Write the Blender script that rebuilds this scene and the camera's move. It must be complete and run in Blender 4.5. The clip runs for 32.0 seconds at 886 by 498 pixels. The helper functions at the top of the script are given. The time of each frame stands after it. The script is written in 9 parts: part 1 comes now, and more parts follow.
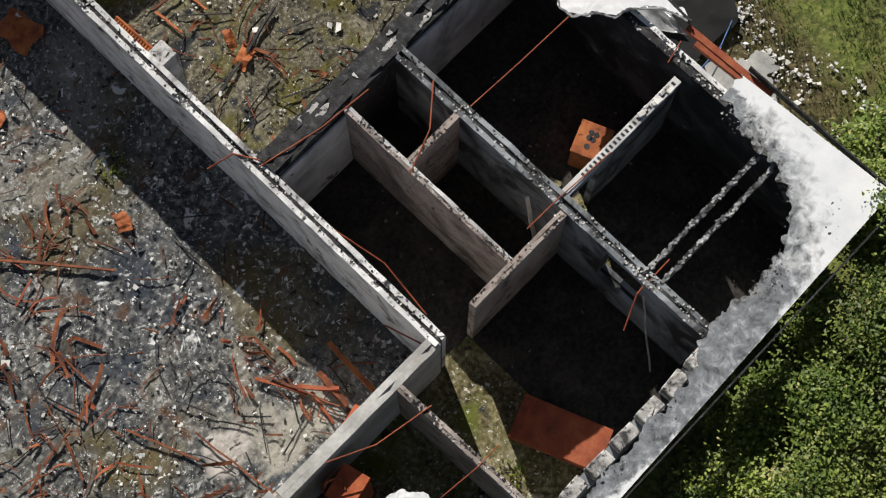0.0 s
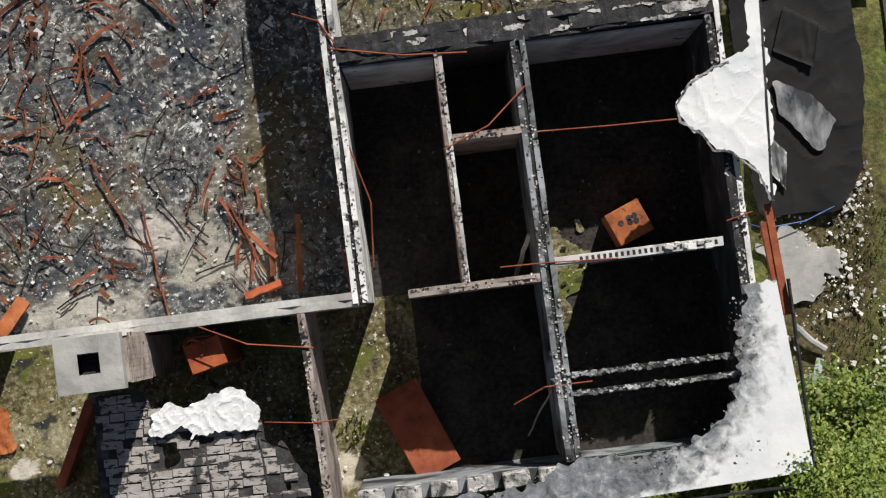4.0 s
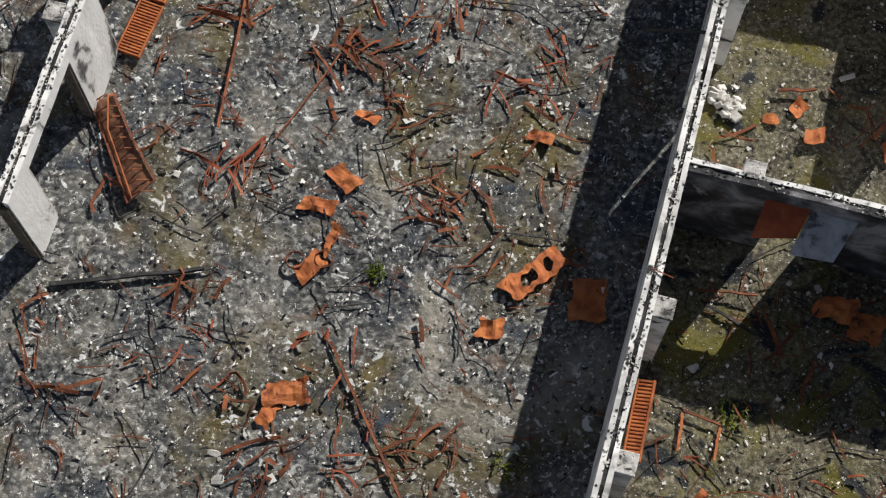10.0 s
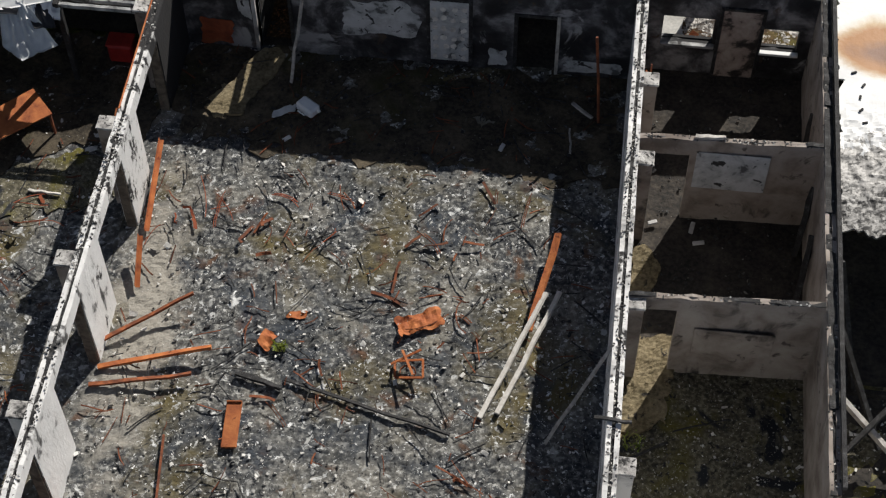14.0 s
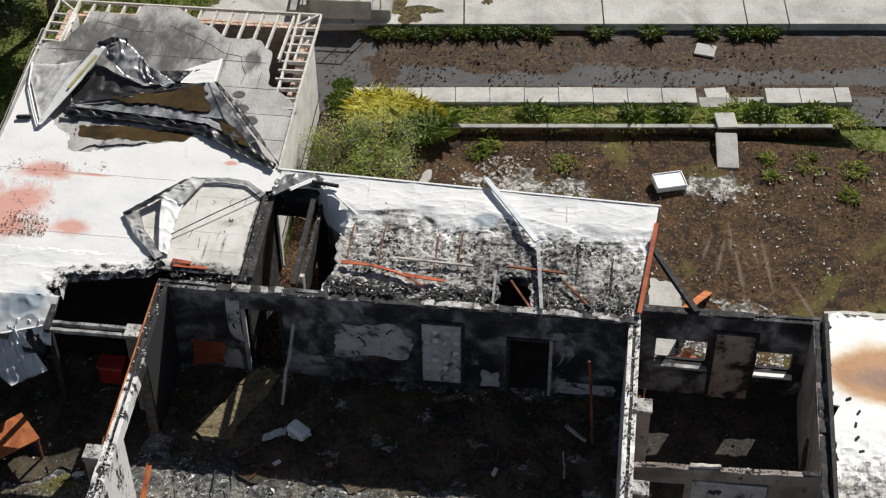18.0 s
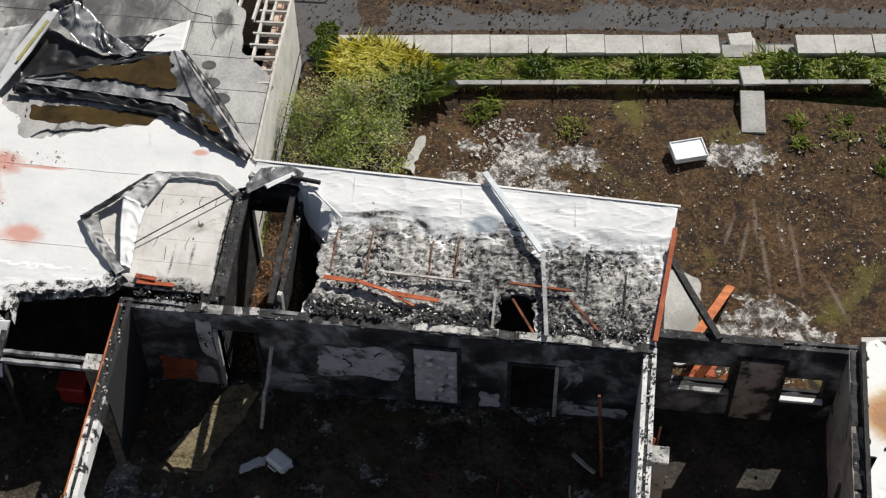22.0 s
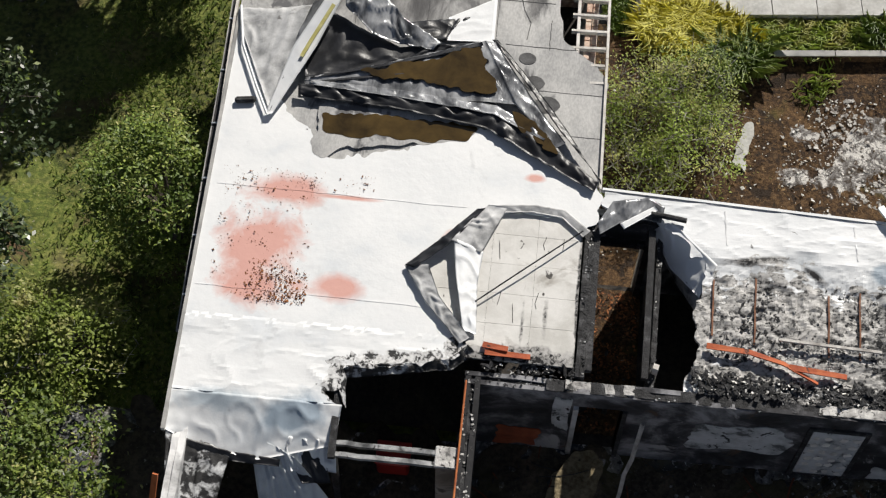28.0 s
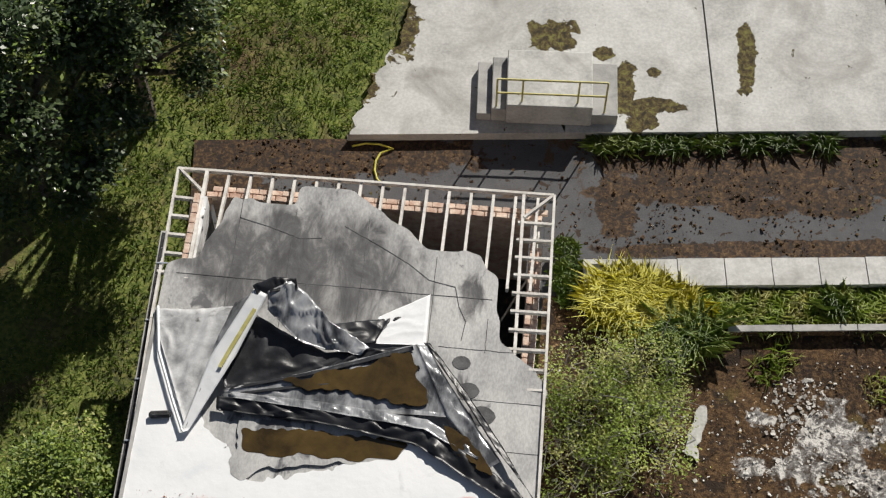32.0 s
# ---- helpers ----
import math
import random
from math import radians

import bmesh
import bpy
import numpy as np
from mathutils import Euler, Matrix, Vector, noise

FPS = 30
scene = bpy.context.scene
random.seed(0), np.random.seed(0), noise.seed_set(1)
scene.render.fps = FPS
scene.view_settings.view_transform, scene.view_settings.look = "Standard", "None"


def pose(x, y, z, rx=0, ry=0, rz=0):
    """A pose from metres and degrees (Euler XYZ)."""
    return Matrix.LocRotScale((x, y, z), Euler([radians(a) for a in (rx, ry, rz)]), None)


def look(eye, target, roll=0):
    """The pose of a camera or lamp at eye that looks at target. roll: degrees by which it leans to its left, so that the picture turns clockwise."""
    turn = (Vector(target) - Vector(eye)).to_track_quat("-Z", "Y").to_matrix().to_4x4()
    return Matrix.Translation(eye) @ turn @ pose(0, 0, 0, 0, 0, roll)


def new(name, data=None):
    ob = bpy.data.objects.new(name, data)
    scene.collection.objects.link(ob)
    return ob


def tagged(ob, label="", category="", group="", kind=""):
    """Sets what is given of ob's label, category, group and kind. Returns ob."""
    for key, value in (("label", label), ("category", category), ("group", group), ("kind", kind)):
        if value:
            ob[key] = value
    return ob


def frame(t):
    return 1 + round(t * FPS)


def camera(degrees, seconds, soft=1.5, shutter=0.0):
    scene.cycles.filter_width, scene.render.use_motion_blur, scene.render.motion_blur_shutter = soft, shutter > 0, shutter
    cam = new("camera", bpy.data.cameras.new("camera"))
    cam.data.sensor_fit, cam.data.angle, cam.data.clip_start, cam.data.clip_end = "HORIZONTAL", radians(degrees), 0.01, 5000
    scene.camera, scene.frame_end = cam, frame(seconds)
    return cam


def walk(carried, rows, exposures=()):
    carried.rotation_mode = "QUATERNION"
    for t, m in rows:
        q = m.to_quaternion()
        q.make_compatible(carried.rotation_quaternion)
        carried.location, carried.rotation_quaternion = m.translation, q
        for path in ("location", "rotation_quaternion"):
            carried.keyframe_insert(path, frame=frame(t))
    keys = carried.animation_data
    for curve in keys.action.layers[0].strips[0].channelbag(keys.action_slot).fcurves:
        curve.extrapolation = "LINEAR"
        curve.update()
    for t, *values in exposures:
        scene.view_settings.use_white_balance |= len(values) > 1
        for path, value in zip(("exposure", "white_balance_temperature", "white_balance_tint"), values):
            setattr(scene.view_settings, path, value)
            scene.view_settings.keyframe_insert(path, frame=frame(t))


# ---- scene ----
cam = camera(29.7, 32.0, soft=1.25)
PATH = [
    (0, (7.164, -31.382, 30.21), (7.516, -31.046, 28.27), 0.5),
    (0.5, (7.944, -31.299, 30.013), (8.264, -30.958, 28.068), 1.2),
    (1, (9.254, -30.813, 30.198), (9.501, -30.497, 28.239), 0.7),
    (1.5, (10.148, -30.637, 30.245), (10.345, -30.329, 28.279), -0.1),
    (2, (11.063, -30.093, 30.483), (11.201, -29.829, 28.505), -0.1),
    (2.5, (11.764, -29.566, 30.681), (11.853, -29.354, 28.694), -0.1),
    (3, (12.268, -28.843, 30.917), (12.314, -28.701, 28.922), 0.2),
    (3.5, (12.455, -28.306, 31.013), (12.473, -28.225, 29.014), -0.0),
    (5.5, (11.631, -27.709, 30.452), (11.621, -27.64, 28.453), -0.1),
    (6, (11.302, -27.441, 30.293), (11.278, -27.335, 28.296), -0.1),
    (6.5, (10.891, -27.155, 30.052), (10.846, -26.989, 28.06), 0.4),
    (7, (10.573, -27.059, 29.723), (10.507, -26.823, 27.738), -0.1),
    (7.5, (10.155, -26.705, 29.537), (10.077, -26.415, 27.559), 0.5),
    (8, (10.178, -26.731, 29.398), (10.068, -26.363, 27.436), -1.3),
    (9, (9.901, -26.582, 29.096), (9.764, -26.085, 27.163), 0.0),
    (10, (9.887, -26.646, 28.818), (9.715, -26.016, 26.927), 0.1),
    (11, (9.794, -26.781, 28.944), (9.587, -26.021, 27.106), 0.1),
    (11.5, (9.745, -26.849, 29.091), (9.529, -26.021, 27.284), 0.1),
    (12, (9.645, -26.93, 29.187), (9.446, -26.029, 27.412), 0.4),
    (12.5, (9.654, -26.946, 29.312), (9.478, -25.976, 27.572), 0.2),
    (13, (9.682, -26.733, 29.602), (9.523, -25.708, 27.893), -0.2),
    (14, (9.835, -26.828, 29.878), (9.686, -25.671, 28.254), -0.6),
    (15, (9.874, -26.453, 30.387), (9.714, -25.204, 28.834), -0.7),
    (17.5, (10.123, -25.786, 30.496), (9.937, -24.391, 29.075), -1.0),
    (18, (9.948, -25.661, 30.413), (9.768, -24.26, 28.997), -0.7),
    (19, (10.022, -25.104, 30.23), (9.835, -23.703, 28.815), -1.0),
    (20, (9.829, -23.651, 30.239), (9.648, -22.296, 28.779), -1.1),
    (21, (9.596, -21.458, 30.666), (9.424, -20.17, 29.146), -1.1),
    (22, (9.377, -19.061, 30.846), (9.215, -17.865, 29.251), -1.2),
    (22.5, (9.255, -17.899, 30.905), (9.103, -16.779, 29.255), -1.2),
    (23, (9.134, -16.664, 31.033), (8.993, -15.63, 29.327), -1.1),
    (24, (8.278, -15.182, 30.763), (8.168, -14.278, 28.982), -0.5),
    (24.5, (7.131, -14.653, 30.657), (7.045, -13.802, 28.849), 0.4),
    (25, (6.121, -14.012, 30.701), (6.023, -13.21, 28.871), -0.8),
    (25.5, (3.881, -13.873, 30.274), (3.835, -13.065, 28.445), 2.4),
    (26, (2.623, -13.183, 30.155), (2.579, -12.382, 28.322), 2.1),
    (26.5, (1.706, -12.455, 30.083), (1.654, -11.647, 28.254), 1.4),
    (28.5, (0.581, -11.14, 29.356), (0.494, -10.183, 27.603), 1.1),
    (29, (0.834, -10.308, 29.403), (0.747, -9.346, 27.652), 1.0),
    (29.5, (0.984, -9.562, 29.491), (0.899, -8.594, 27.743), 1.0),
    (30, (1.153, -8.898, 29.563), (1.065, -7.924, 27.819), 0.6),
    (31, (1.243, -7.635, 29.816), (1.156, -6.654, 28.076), 0.6),
    (32, (1.34, -6.602, 29.987), (1.254, -5.608, 28.254), 0.6),
]
walk(cam, [(t, look(eye, target, roll)) for t, eye, target, roll in PATH])

# ---- world, sun ----
SUN = Vector((1.47, 3.2, 2.7)).normalized()
world = bpy.data.worlds.new("world")
scene.world = world
world.use_nodes = True
wt = world.node_tree
wt.nodes.clear()
w_out, w_bg, w_sky = (wt.nodes.new(k) for k in ("ShaderNodeOutputWorld", "ShaderNodeBackground", "ShaderNodeTexSky"))
w_sky.sky_type = "NISHITA"
w_sky.sun_disc = False
w_sky.sun_elevation = math.asin(SUN.z)
w_sky.sun_rotation = math.atan2(SUN.x, SUN.y)
w_sky.air_density, w_sky.dust_density, w_sky.ozone_density = 0.55, 0.1, 1.0
w_bg.inputs["Strength"].default_value = 0.057
w_haze = wt.nodes.new("ShaderNodeHueSaturation")
w_haze.inputs["Saturation"].default_value = 0.6
wt.links.new(w_sky.outputs[0], w_haze.inputs["Color"])
wt.links.new(w_haze.outputs[0], w_bg.inputs["Color"])
wt.links.new(w_bg.outputs[0], w_out.inputs["Surface"])
sun_data = bpy.data.lights.new("sun", "SUN")
sun_data.energy, sun_data.angle, sun_data.color = 4.7, radians(0.53), (1.0, 0.945, 0.862)
sun = new("sun", sun_data)
sun.matrix_world = look(SUN * 60, (0, 0, 0))
scene.view_settings.exposure = 0.2


# ---- materials ----
def mat(name, ramp, scale=3.0, rough=0.9, bump=0.25, detail=6.0, fine=None, spots=None, metal=0.0, stretch=(1, 1, 1),
        islands=0.0, gloss_noise=0.0, bump_scale=None, subsurf=0.0, stains=()):
    """A surface whose colour runs through a ramp over two scales of noise. fine: (ramp, scale, share) laid over it;
    spots: (colour, scale, threshold, softness) blotches on top; stains: (colour or ramp, x, y, rx, ry, softness, raggedness,
    turn, grain) single blots with ragged rims."""
    m = bpy.data.materials.new(name)
    m.use_nodes = True
    nt = m.node_tree
    nd, ln = nt.nodes, nt.links
    bsdf = nd["Principled BSDF"]
    bsdf.inputs["Roughness"].default_value = rough
    bsdf.inputs["Metallic"].default_value = metal
    geo = nd.new("ShaderNodeNewGeometry")
    mp = nd.new("ShaderNodeMapping")
    mp.inputs["Scale"].default_value = stretch
    ln.new(geo.outputs["Position"], mp.inputs["Vector"])

    def noise_node(s, d=detail, dist=0.0):
        n = nd.new("ShaderNodeTexNoise")
        n.inputs["Scale"].default_value, n.inputs["Detail"].default_value = s, d
        n.inputs["Roughness"].default_value, n.inputs["Distortion"].default_value = 0.62, dist
        ln.new(mp.outputs[0], n.inputs["Vector"])
        return n

    def ramp_node(stops, src):
        r = nd.new("ShaderNodeValToRGB")
        el = r.color_ramp.elements
        while len(el) < len(stops):
            el.new(0.5)
        for e, (p, c) in zip(el, stops):
            e.position, e.color = p, (*c, 1)
        ln.new(src, r.inputs["Fac"])
        return r.outputs["Color"]

    def mix(a, b, fac, kind="MIX"):
        x = nd.new("ShaderNodeMix")
        x.data_type, x.blend_type = "RGBA", kind
        if isinstance(fac, float):
            x.inputs["Factor"].default_value = fac
        else:
            ln.new(fac, x.inputs["Factor"])
        ln.new(a, x.inputs["A"])
        if isinstance(b, tuple):
            x.inputs["B"].default_value = (*b, 1)
        else:
            ln.new(b, x.inputs["B"])
        return x.outputs["Result"]

    base = noise_node(scale, dist=0.3)
    col = ramp_node(ramp, base.outputs["Fac"])
    if fine:
        f = noise_node(fine[1], 4.0)
        col = mix(col, ramp_node(fine[0], f.outputs["Fac"]), float(fine[2]))
    for sp in (spots or ()):
        n = noise_node(sp[1], 5.0, 0.6)
        mr = nd.new("ShaderNodeMapRange")
        mr.inputs["From Min"].default_value, mr.inputs["From Max"].default_value = sp[2], sp[2] + sp[3]
        ln.new(n.outputs["Fac"], mr.inputs["Value"])
        col = mix(col, sp[0], mr.outputs["Result"])
    if islands:
        oi = nd.new("ShaderNodeObjectInfo")
        rp = nd.new("ShaderNodeNewGeometry")
        ad = nd.new("ShaderNodeMath")
        ad.operation = "ADD"
        ln.new(oi.outputs["Random"], ad.inputs[0])
        ln.new(rp.outputs["Random Per Island"], ad.inputs[1])
        mr = nd.new("ShaderNodeMapRange")
        mr.inputs["From Max"].default_value = 2.0
        mr.inputs["To Min"].default_value, mr.inputs["To Max"].default_value = 1 - islands, 1 + islands
        ln.new(ad.outputs[0], mr.inputs["Value"])
        hs = nd.new("ShaderNodeHueSaturation")
        ln.new(mr.outputs["Result"], hs.inputs["Value"])
        ln.new(col, hs.inputs["Color"])
        col = hs.outputs["Color"]
    for stain_col, cx, cy, rx, ry, soft, rag, *more in stains:
        turn, grain = (list(more) + [0.0, 1.6][len(more):])
        vec = nd.new("ShaderNodeMapping")
        vec.inputs["Rotation"].default_value = (0, 0, radians(turn))
        vec.vector_type = "TEXTURE"
        vec.inputs["Location"].default_value = (cx, cy, 0)
        vec.inputs["Scale"].default_value = (rx, ry, 1e4)
        ln.new(geo.outputs["Position"], vec.inputs["Vector"])
        dist = nd.new("ShaderNodeVectorMath")
        dist.operation = "LENGTH"
        ln.new(vec.outputs[0], dist.inputs[0])
        n = noise_node(grain, 10.0, 0.4)
        ma = nd.new("ShaderNodeMath")
        ma.operation = "MULTIPLY_ADD"
        ma.inputs[1].default_value = rag
        ln.new(n.outputs["Fac"], ma.inputs[0])
        ln.new(dist.outputs["Value"], ma.inputs[2])
        mr = nd.new("ShaderNodeMapRange")
        mr.inputs["From Min"].default_value, mr.inputs["From Max"].default_value = 1 + 0.5 * rag, 1 + 0.5 * rag - soft
        ln.new(ma.outputs[0], mr.inputs["Value"])
        if isinstance(stain_col, dict):
            grain_node = noise_node(stain_col["scale"], 12.0, 0.5)
            grain_node.inputs["Roughness"].default_value = 0.74
            cells, chip = nd.new("ShaderNodeTexVoronoi"), nd.new("ShaderNodeMath")
            cells.inputs["Scale"].default_value = stain_col["scale"] * 2.6
            warp = nd.new("ShaderNodeVectorMath")
            warp.operation = "MULTIPLY_ADD"
            warp.inputs[1].default_value = (0.12, 0.12, 0.12)
            ln.new(grain_node.outputs["Color"], warp.inputs[0])
            ln.new(geo.outputs["Position"], warp.inputs[2])
            ln.new(warp.outputs[0], cells.inputs["Vector"])
            chip.operation = "MULTIPLY_ADD"
            chip.inputs[1].default_value = stain_col.get("chips", 0.10)
            ln.new(cells.outputs["Color"], chip.inputs[0])
            ln.new(grain_node.outputs["Fac"], chip.inputs[2])
            low = nd.new("ShaderNodeMath")
            low.operation = "SUBTRACT"
            low.inputs[1].default_value = stain_col.get("chips", 0.10) * 0.5
            ln.new(chip.outputs[0], low.inputs[0])
            stain_col = ramp_node(stain_col["ramp"], low.outputs[0])
        col = mix(col, stain_col, mr.outputs["Result"])
    ln.new(col, bsdf.inputs["Base Color"])
    if gloss_noise:
        mr = nd.new("ShaderNodeMapRange")
        mr.inputs["From Min"].default_value, mr.inputs["From Max"].default_value = 0.3, 0.7
        mr.inputs["To Min"].default_value, mr.inputs["To Max"].default_value = rough - gloss_noise, rough + gloss_noise
        ln.new(base.outputs["Fac"], mr.inputs["Value"])
        ln.new(mr.outputs["Result"], bsdf.inputs["Roughness"])
    if bump:
        b = nd.new("ShaderNodeBump")
        b.inputs["Strength"].default_value, b.inputs["Distance"].default_value = bump, 0.03
        n = noise_node(bump_scale or scale * 6, 5.0)
        ln.new(n.outputs["Fac"], b.inputs["Height"])
        ln.new(b.outputs["Normal"], bsdf.inputs["Normal"])
    if subsurf:
        tr, mx = nd.new("ShaderNodeBsdfTranslucent"), nd.new("ShaderNodeMixShader")
        ln.new(col, tr.inputs["Color"])
        mx.inputs["Fac"].default_value = subsurf
        ln.new(bsdf.outputs[0], mx.inputs[1])
        ln.new(tr.outputs[0], mx.inputs[2])
        ln.new(mx.outputs[0], nd["Material Output"].inputs["Surface"])
    return m


FLAKED = {"ramp": [(0.412, (0.012, 0.012, 0.014)), (0.42, (0.05, 0.05, 0.052)), (0.428, (0.22, 0.216, 0.207)), (0.52, (0.34, 0.332, 0.32)), (0.526, (0.43, 0.42, 0.405)), (0.62, (0.46, 0.45, 0.44))], "scale": 7.0, "chips": 0.16}
SOOTED = {"ramp": [(0.475, (0.008, 0.008, 0.009)), (0.50, (0.024, 0.024, 0.026)), (0.508, (0.19, 0.187, 0.182)), (0.68, (0.36, 0.355, 0.35))], "scale": 7.0, "chips": 0.12}
CHAR_FLAKES = {"ramp": [(0.46, (0.012, 0.012, 0.013)), (0.48, (0.06, 0.06, 0.062)), (0.487, (0.44, 0.44, 0.44)), (0.62, (0.70, 0.70, 0.70))], "scale": 6.0, "chips": 0.12}
PEEL_FLAKES = {"ramp": [(0.41, (0.02, 0.02, 0.022)), (0.435, (0.12, 0.12, 0.12)), (0.442, (0.56, 0.56, 0.555)), (0.5, (0.77, 0.77, 0.765))], "scale": 2.6}
BLACK, CHAR = (0.012, 0.012, 0.014), (0.03, 0.029, 0.03)
ASH = mat("ash_debris", [(0.37, (0.010, 0.013, 0.021)), (0.44, (0.034, 0.039, 0.048)), (0.49, (0.069, 0.073, 0.077)), (0.55, (0.140, 0.138, 0.128)), (0.63, (0.289, 0.275, 0.242))],
          0.55, 0.95, 0.8, 15, fine=([(0.38, (0.014, 0.016, 0.020)), (0.47, (0.085, 0.086, 0.085)), (0.54, (0.169, 0.168, 0.155)), (0.61, (0.415, 0.415, 0.394))], 8.5, 0.52),
          spots=[((0.111, 0.090, 0.038), 0.42, 0.50, 0.16), ((0.106, 0.056, 0.032), 1.3, 0.58, 0.10), ((0.034, 0.044, 0.060), 0.8, 0.50, 0.20), ((0.270, 0.255, 0.215), 0.33, 0.60, 0.10), ((0.014, 0.016, 0.020), 6.0, 0.60, 0.05), ((0.425, 0.430, 0.420), 4.6, 0.60, 0.05), ((0.637, 0.650, 0.651), 11.0, 0.635, 0.02), ((0.598, 0.610, 0.609), 2.4, 0.635, 0.03), ((0.714, 0.730, 0.735), 5.2, 0.655, 0.02)], bump_scale=18,
          stains=[((0.318, 0.300, 0.263), 0.9, -8.0, 0.9, 4.2, 0.6, 2.4), ((0.444, 0.410, 0.378), 7.2, -26.0, 0.62, 0.42, 0.3, 1.8), ((0.405, 0.390, 0.347), 5.8, -27.2, 1.4, 0.45, 0.5, 2.4), ((0.347, 0.330, 0.284), 8.3, -26.6, 1.2, 0.7, 0.5, 2.6)])
PASS_MOSS = mat("mossy_passage_ground", [(0.37, (0.045, 0.038, 0.018)), (0.47, (0.12, 0.102, 0.04)), (0.55, (0.21, 0.185, 0.085)), (0.65, (0.38, 0.35, 0.24))], 0.9, 0.96, 0.7, 13,
                fine=([(0.40, (0.025, 0.022, 0.010)), (0.5, (0.15, 0.13, 0.055)), (0.62, (0.40, 0.37, 0.26))], 10.0, 0.45),
                spots=[((0.11, 0.125, 0.02), 0.8, 0.52, 0.10), ((0.03, 0.03, 0.028), 1.6, 0.58, 0.06), ((0.6, 0.58, 0.52), 11.0, 0.63, 0.02)], bump_scale=22,
                stains=[((0.52, 0.49, 0.42), 4.3, -29.95, 0.3, 0.22, 0.2, 1.6, 20, 4.0), ((0.50, 0.46, 0.36), 10.25, -30.7, 0.35, 0.4, 0.4, 1.8, 0, 3.0)])
# burnt soil kept dark so that it deepens the shaded floor strips
SHADE_SOIL = mat("burnt_soil_in_shade", [(0.36, (0.015, 0.012, 0.009)), (0.5, (0.056, 0.045, 0.030)), (0.62, (0.150, 0.120, 0.079))], 1.1, 0.97, 0.7, 12,
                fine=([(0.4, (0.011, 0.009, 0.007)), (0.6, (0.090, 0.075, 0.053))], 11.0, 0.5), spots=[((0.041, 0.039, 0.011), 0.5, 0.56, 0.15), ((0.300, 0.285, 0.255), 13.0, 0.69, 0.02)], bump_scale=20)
# dirt colour that carries the sunlight of the lit floor spots
SUNLIT_DIRT = mat("sunlit_yellow_brown_dirt", [(0.34, (0.09, 0.07, 0.035)), (0.5, (0.19, 0.15, 0.085)), (0.66, (0.30, 0.25, 0.16))], 1.6, 0.97, 0.8, 12,
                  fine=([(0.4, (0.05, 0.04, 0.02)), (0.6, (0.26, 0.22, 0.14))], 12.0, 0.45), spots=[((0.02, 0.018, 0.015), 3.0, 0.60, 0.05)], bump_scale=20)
ASH_GREEN = mat("ash_moss", [(0.36, (0.022, 0.022, 0.020)), (0.45, (0.068, 0.062, 0.042)), (0.54, (0.144, 0.130, 0.084)), (0.66, (0.288, 0.264, 0.192))], 0.8, 0.95, 0.7, 13,
                fine=([(0.40, (0.018, 0.017, 0.013)), (0.5, (0.104, 0.094, 0.060)), (0.62, (0.304, 0.280, 0.216))], 11.0, 0.5),
                spots=[((0.112, 0.100, 0.018), 0.7, 0.51, 0.12), ((0.018, 0.021, 0.026), 0.8, 0.56, 0.06), ((0.020, 0.019, 0.016), 6.0, 0.60, 0.04), ((0.496, 0.480, 0.432), 16.0, 0.63, 0.02)], bump_scale=24)
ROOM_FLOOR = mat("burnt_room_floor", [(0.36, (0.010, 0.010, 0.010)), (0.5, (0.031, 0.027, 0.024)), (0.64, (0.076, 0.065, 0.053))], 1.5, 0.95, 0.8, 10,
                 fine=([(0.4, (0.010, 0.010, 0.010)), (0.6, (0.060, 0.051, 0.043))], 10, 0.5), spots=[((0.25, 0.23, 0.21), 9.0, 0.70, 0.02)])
PLASTER = mat("white_plaster_soot", [(0.30, (0.10, 0.10, 0.105)), (0.42, (0.50, 0.50, 0.495)), (0.55, (0.78, 0.78, 0.775))], 1.6, 0.85, 0.25, 8,
              spots=[(CHAR, 1.3, 0.60, 0.05), ((0.02, 0.02, 0.02), 6.0, 0.66, 0.03)])
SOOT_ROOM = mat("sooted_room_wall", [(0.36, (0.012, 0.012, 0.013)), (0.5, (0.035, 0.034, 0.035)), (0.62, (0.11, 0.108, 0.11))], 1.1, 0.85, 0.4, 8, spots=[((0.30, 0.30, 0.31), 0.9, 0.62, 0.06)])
PLASTER_CLEAN = mat("white_paint", [(0.34, (0.34, 0.34, 0.345)), (0.5, (0.54, 0.54, 0.54)), (0.64, (0.68, 0.68, 0.675))], 1.2, 0.8, 0.15, 9, spots=[(CHAR, 1.5, 0.62, 0.06), ((0.16, 0.155, 0.15), 0.7, 0.54, 0.15)])
SOOT_WALL = mat("sooted_wall", [(0.40, (0.010, 0.010, 0.012)), (0.5, (0.040, 0.040, 0.045)), (0.56, (0.13, 0.13, 0.14)), (0.64, (0.29, 0.29, 0.305))], 1.0, 0.85, 0.4, 8,
                spots=[((0.34, 0.34, 0.35), 0.9, 0.63, 0.05), ((0.07, 0.045, 0.03), 1.7, 0.62, 0.08)])
PEEL_WALL = mat("peeling_wall", [(0.34, (0.04, 0.04, 0.042)), (0.39, (0.16, 0.16, 0.16)), (0.44, (0.70, 0.70, 0.695)), (0.6, (0.80, 0.80, 0.795))], 1.7, 0.85, 0.4, 9, stretch=(1, 1, 0.5),
                # the near-black second stain paints the north wall's shade along with charring
                stains=[(PEEL_FLAKES, 0.15, -2.2, 1.0, 5.6, 0.12, 1.6, 0, 3.0), ((0.016, 0.016, 0.018), 0.15, -0.6, 0.8, 2.5, 0.12, 1.3, 0, 3.2)])
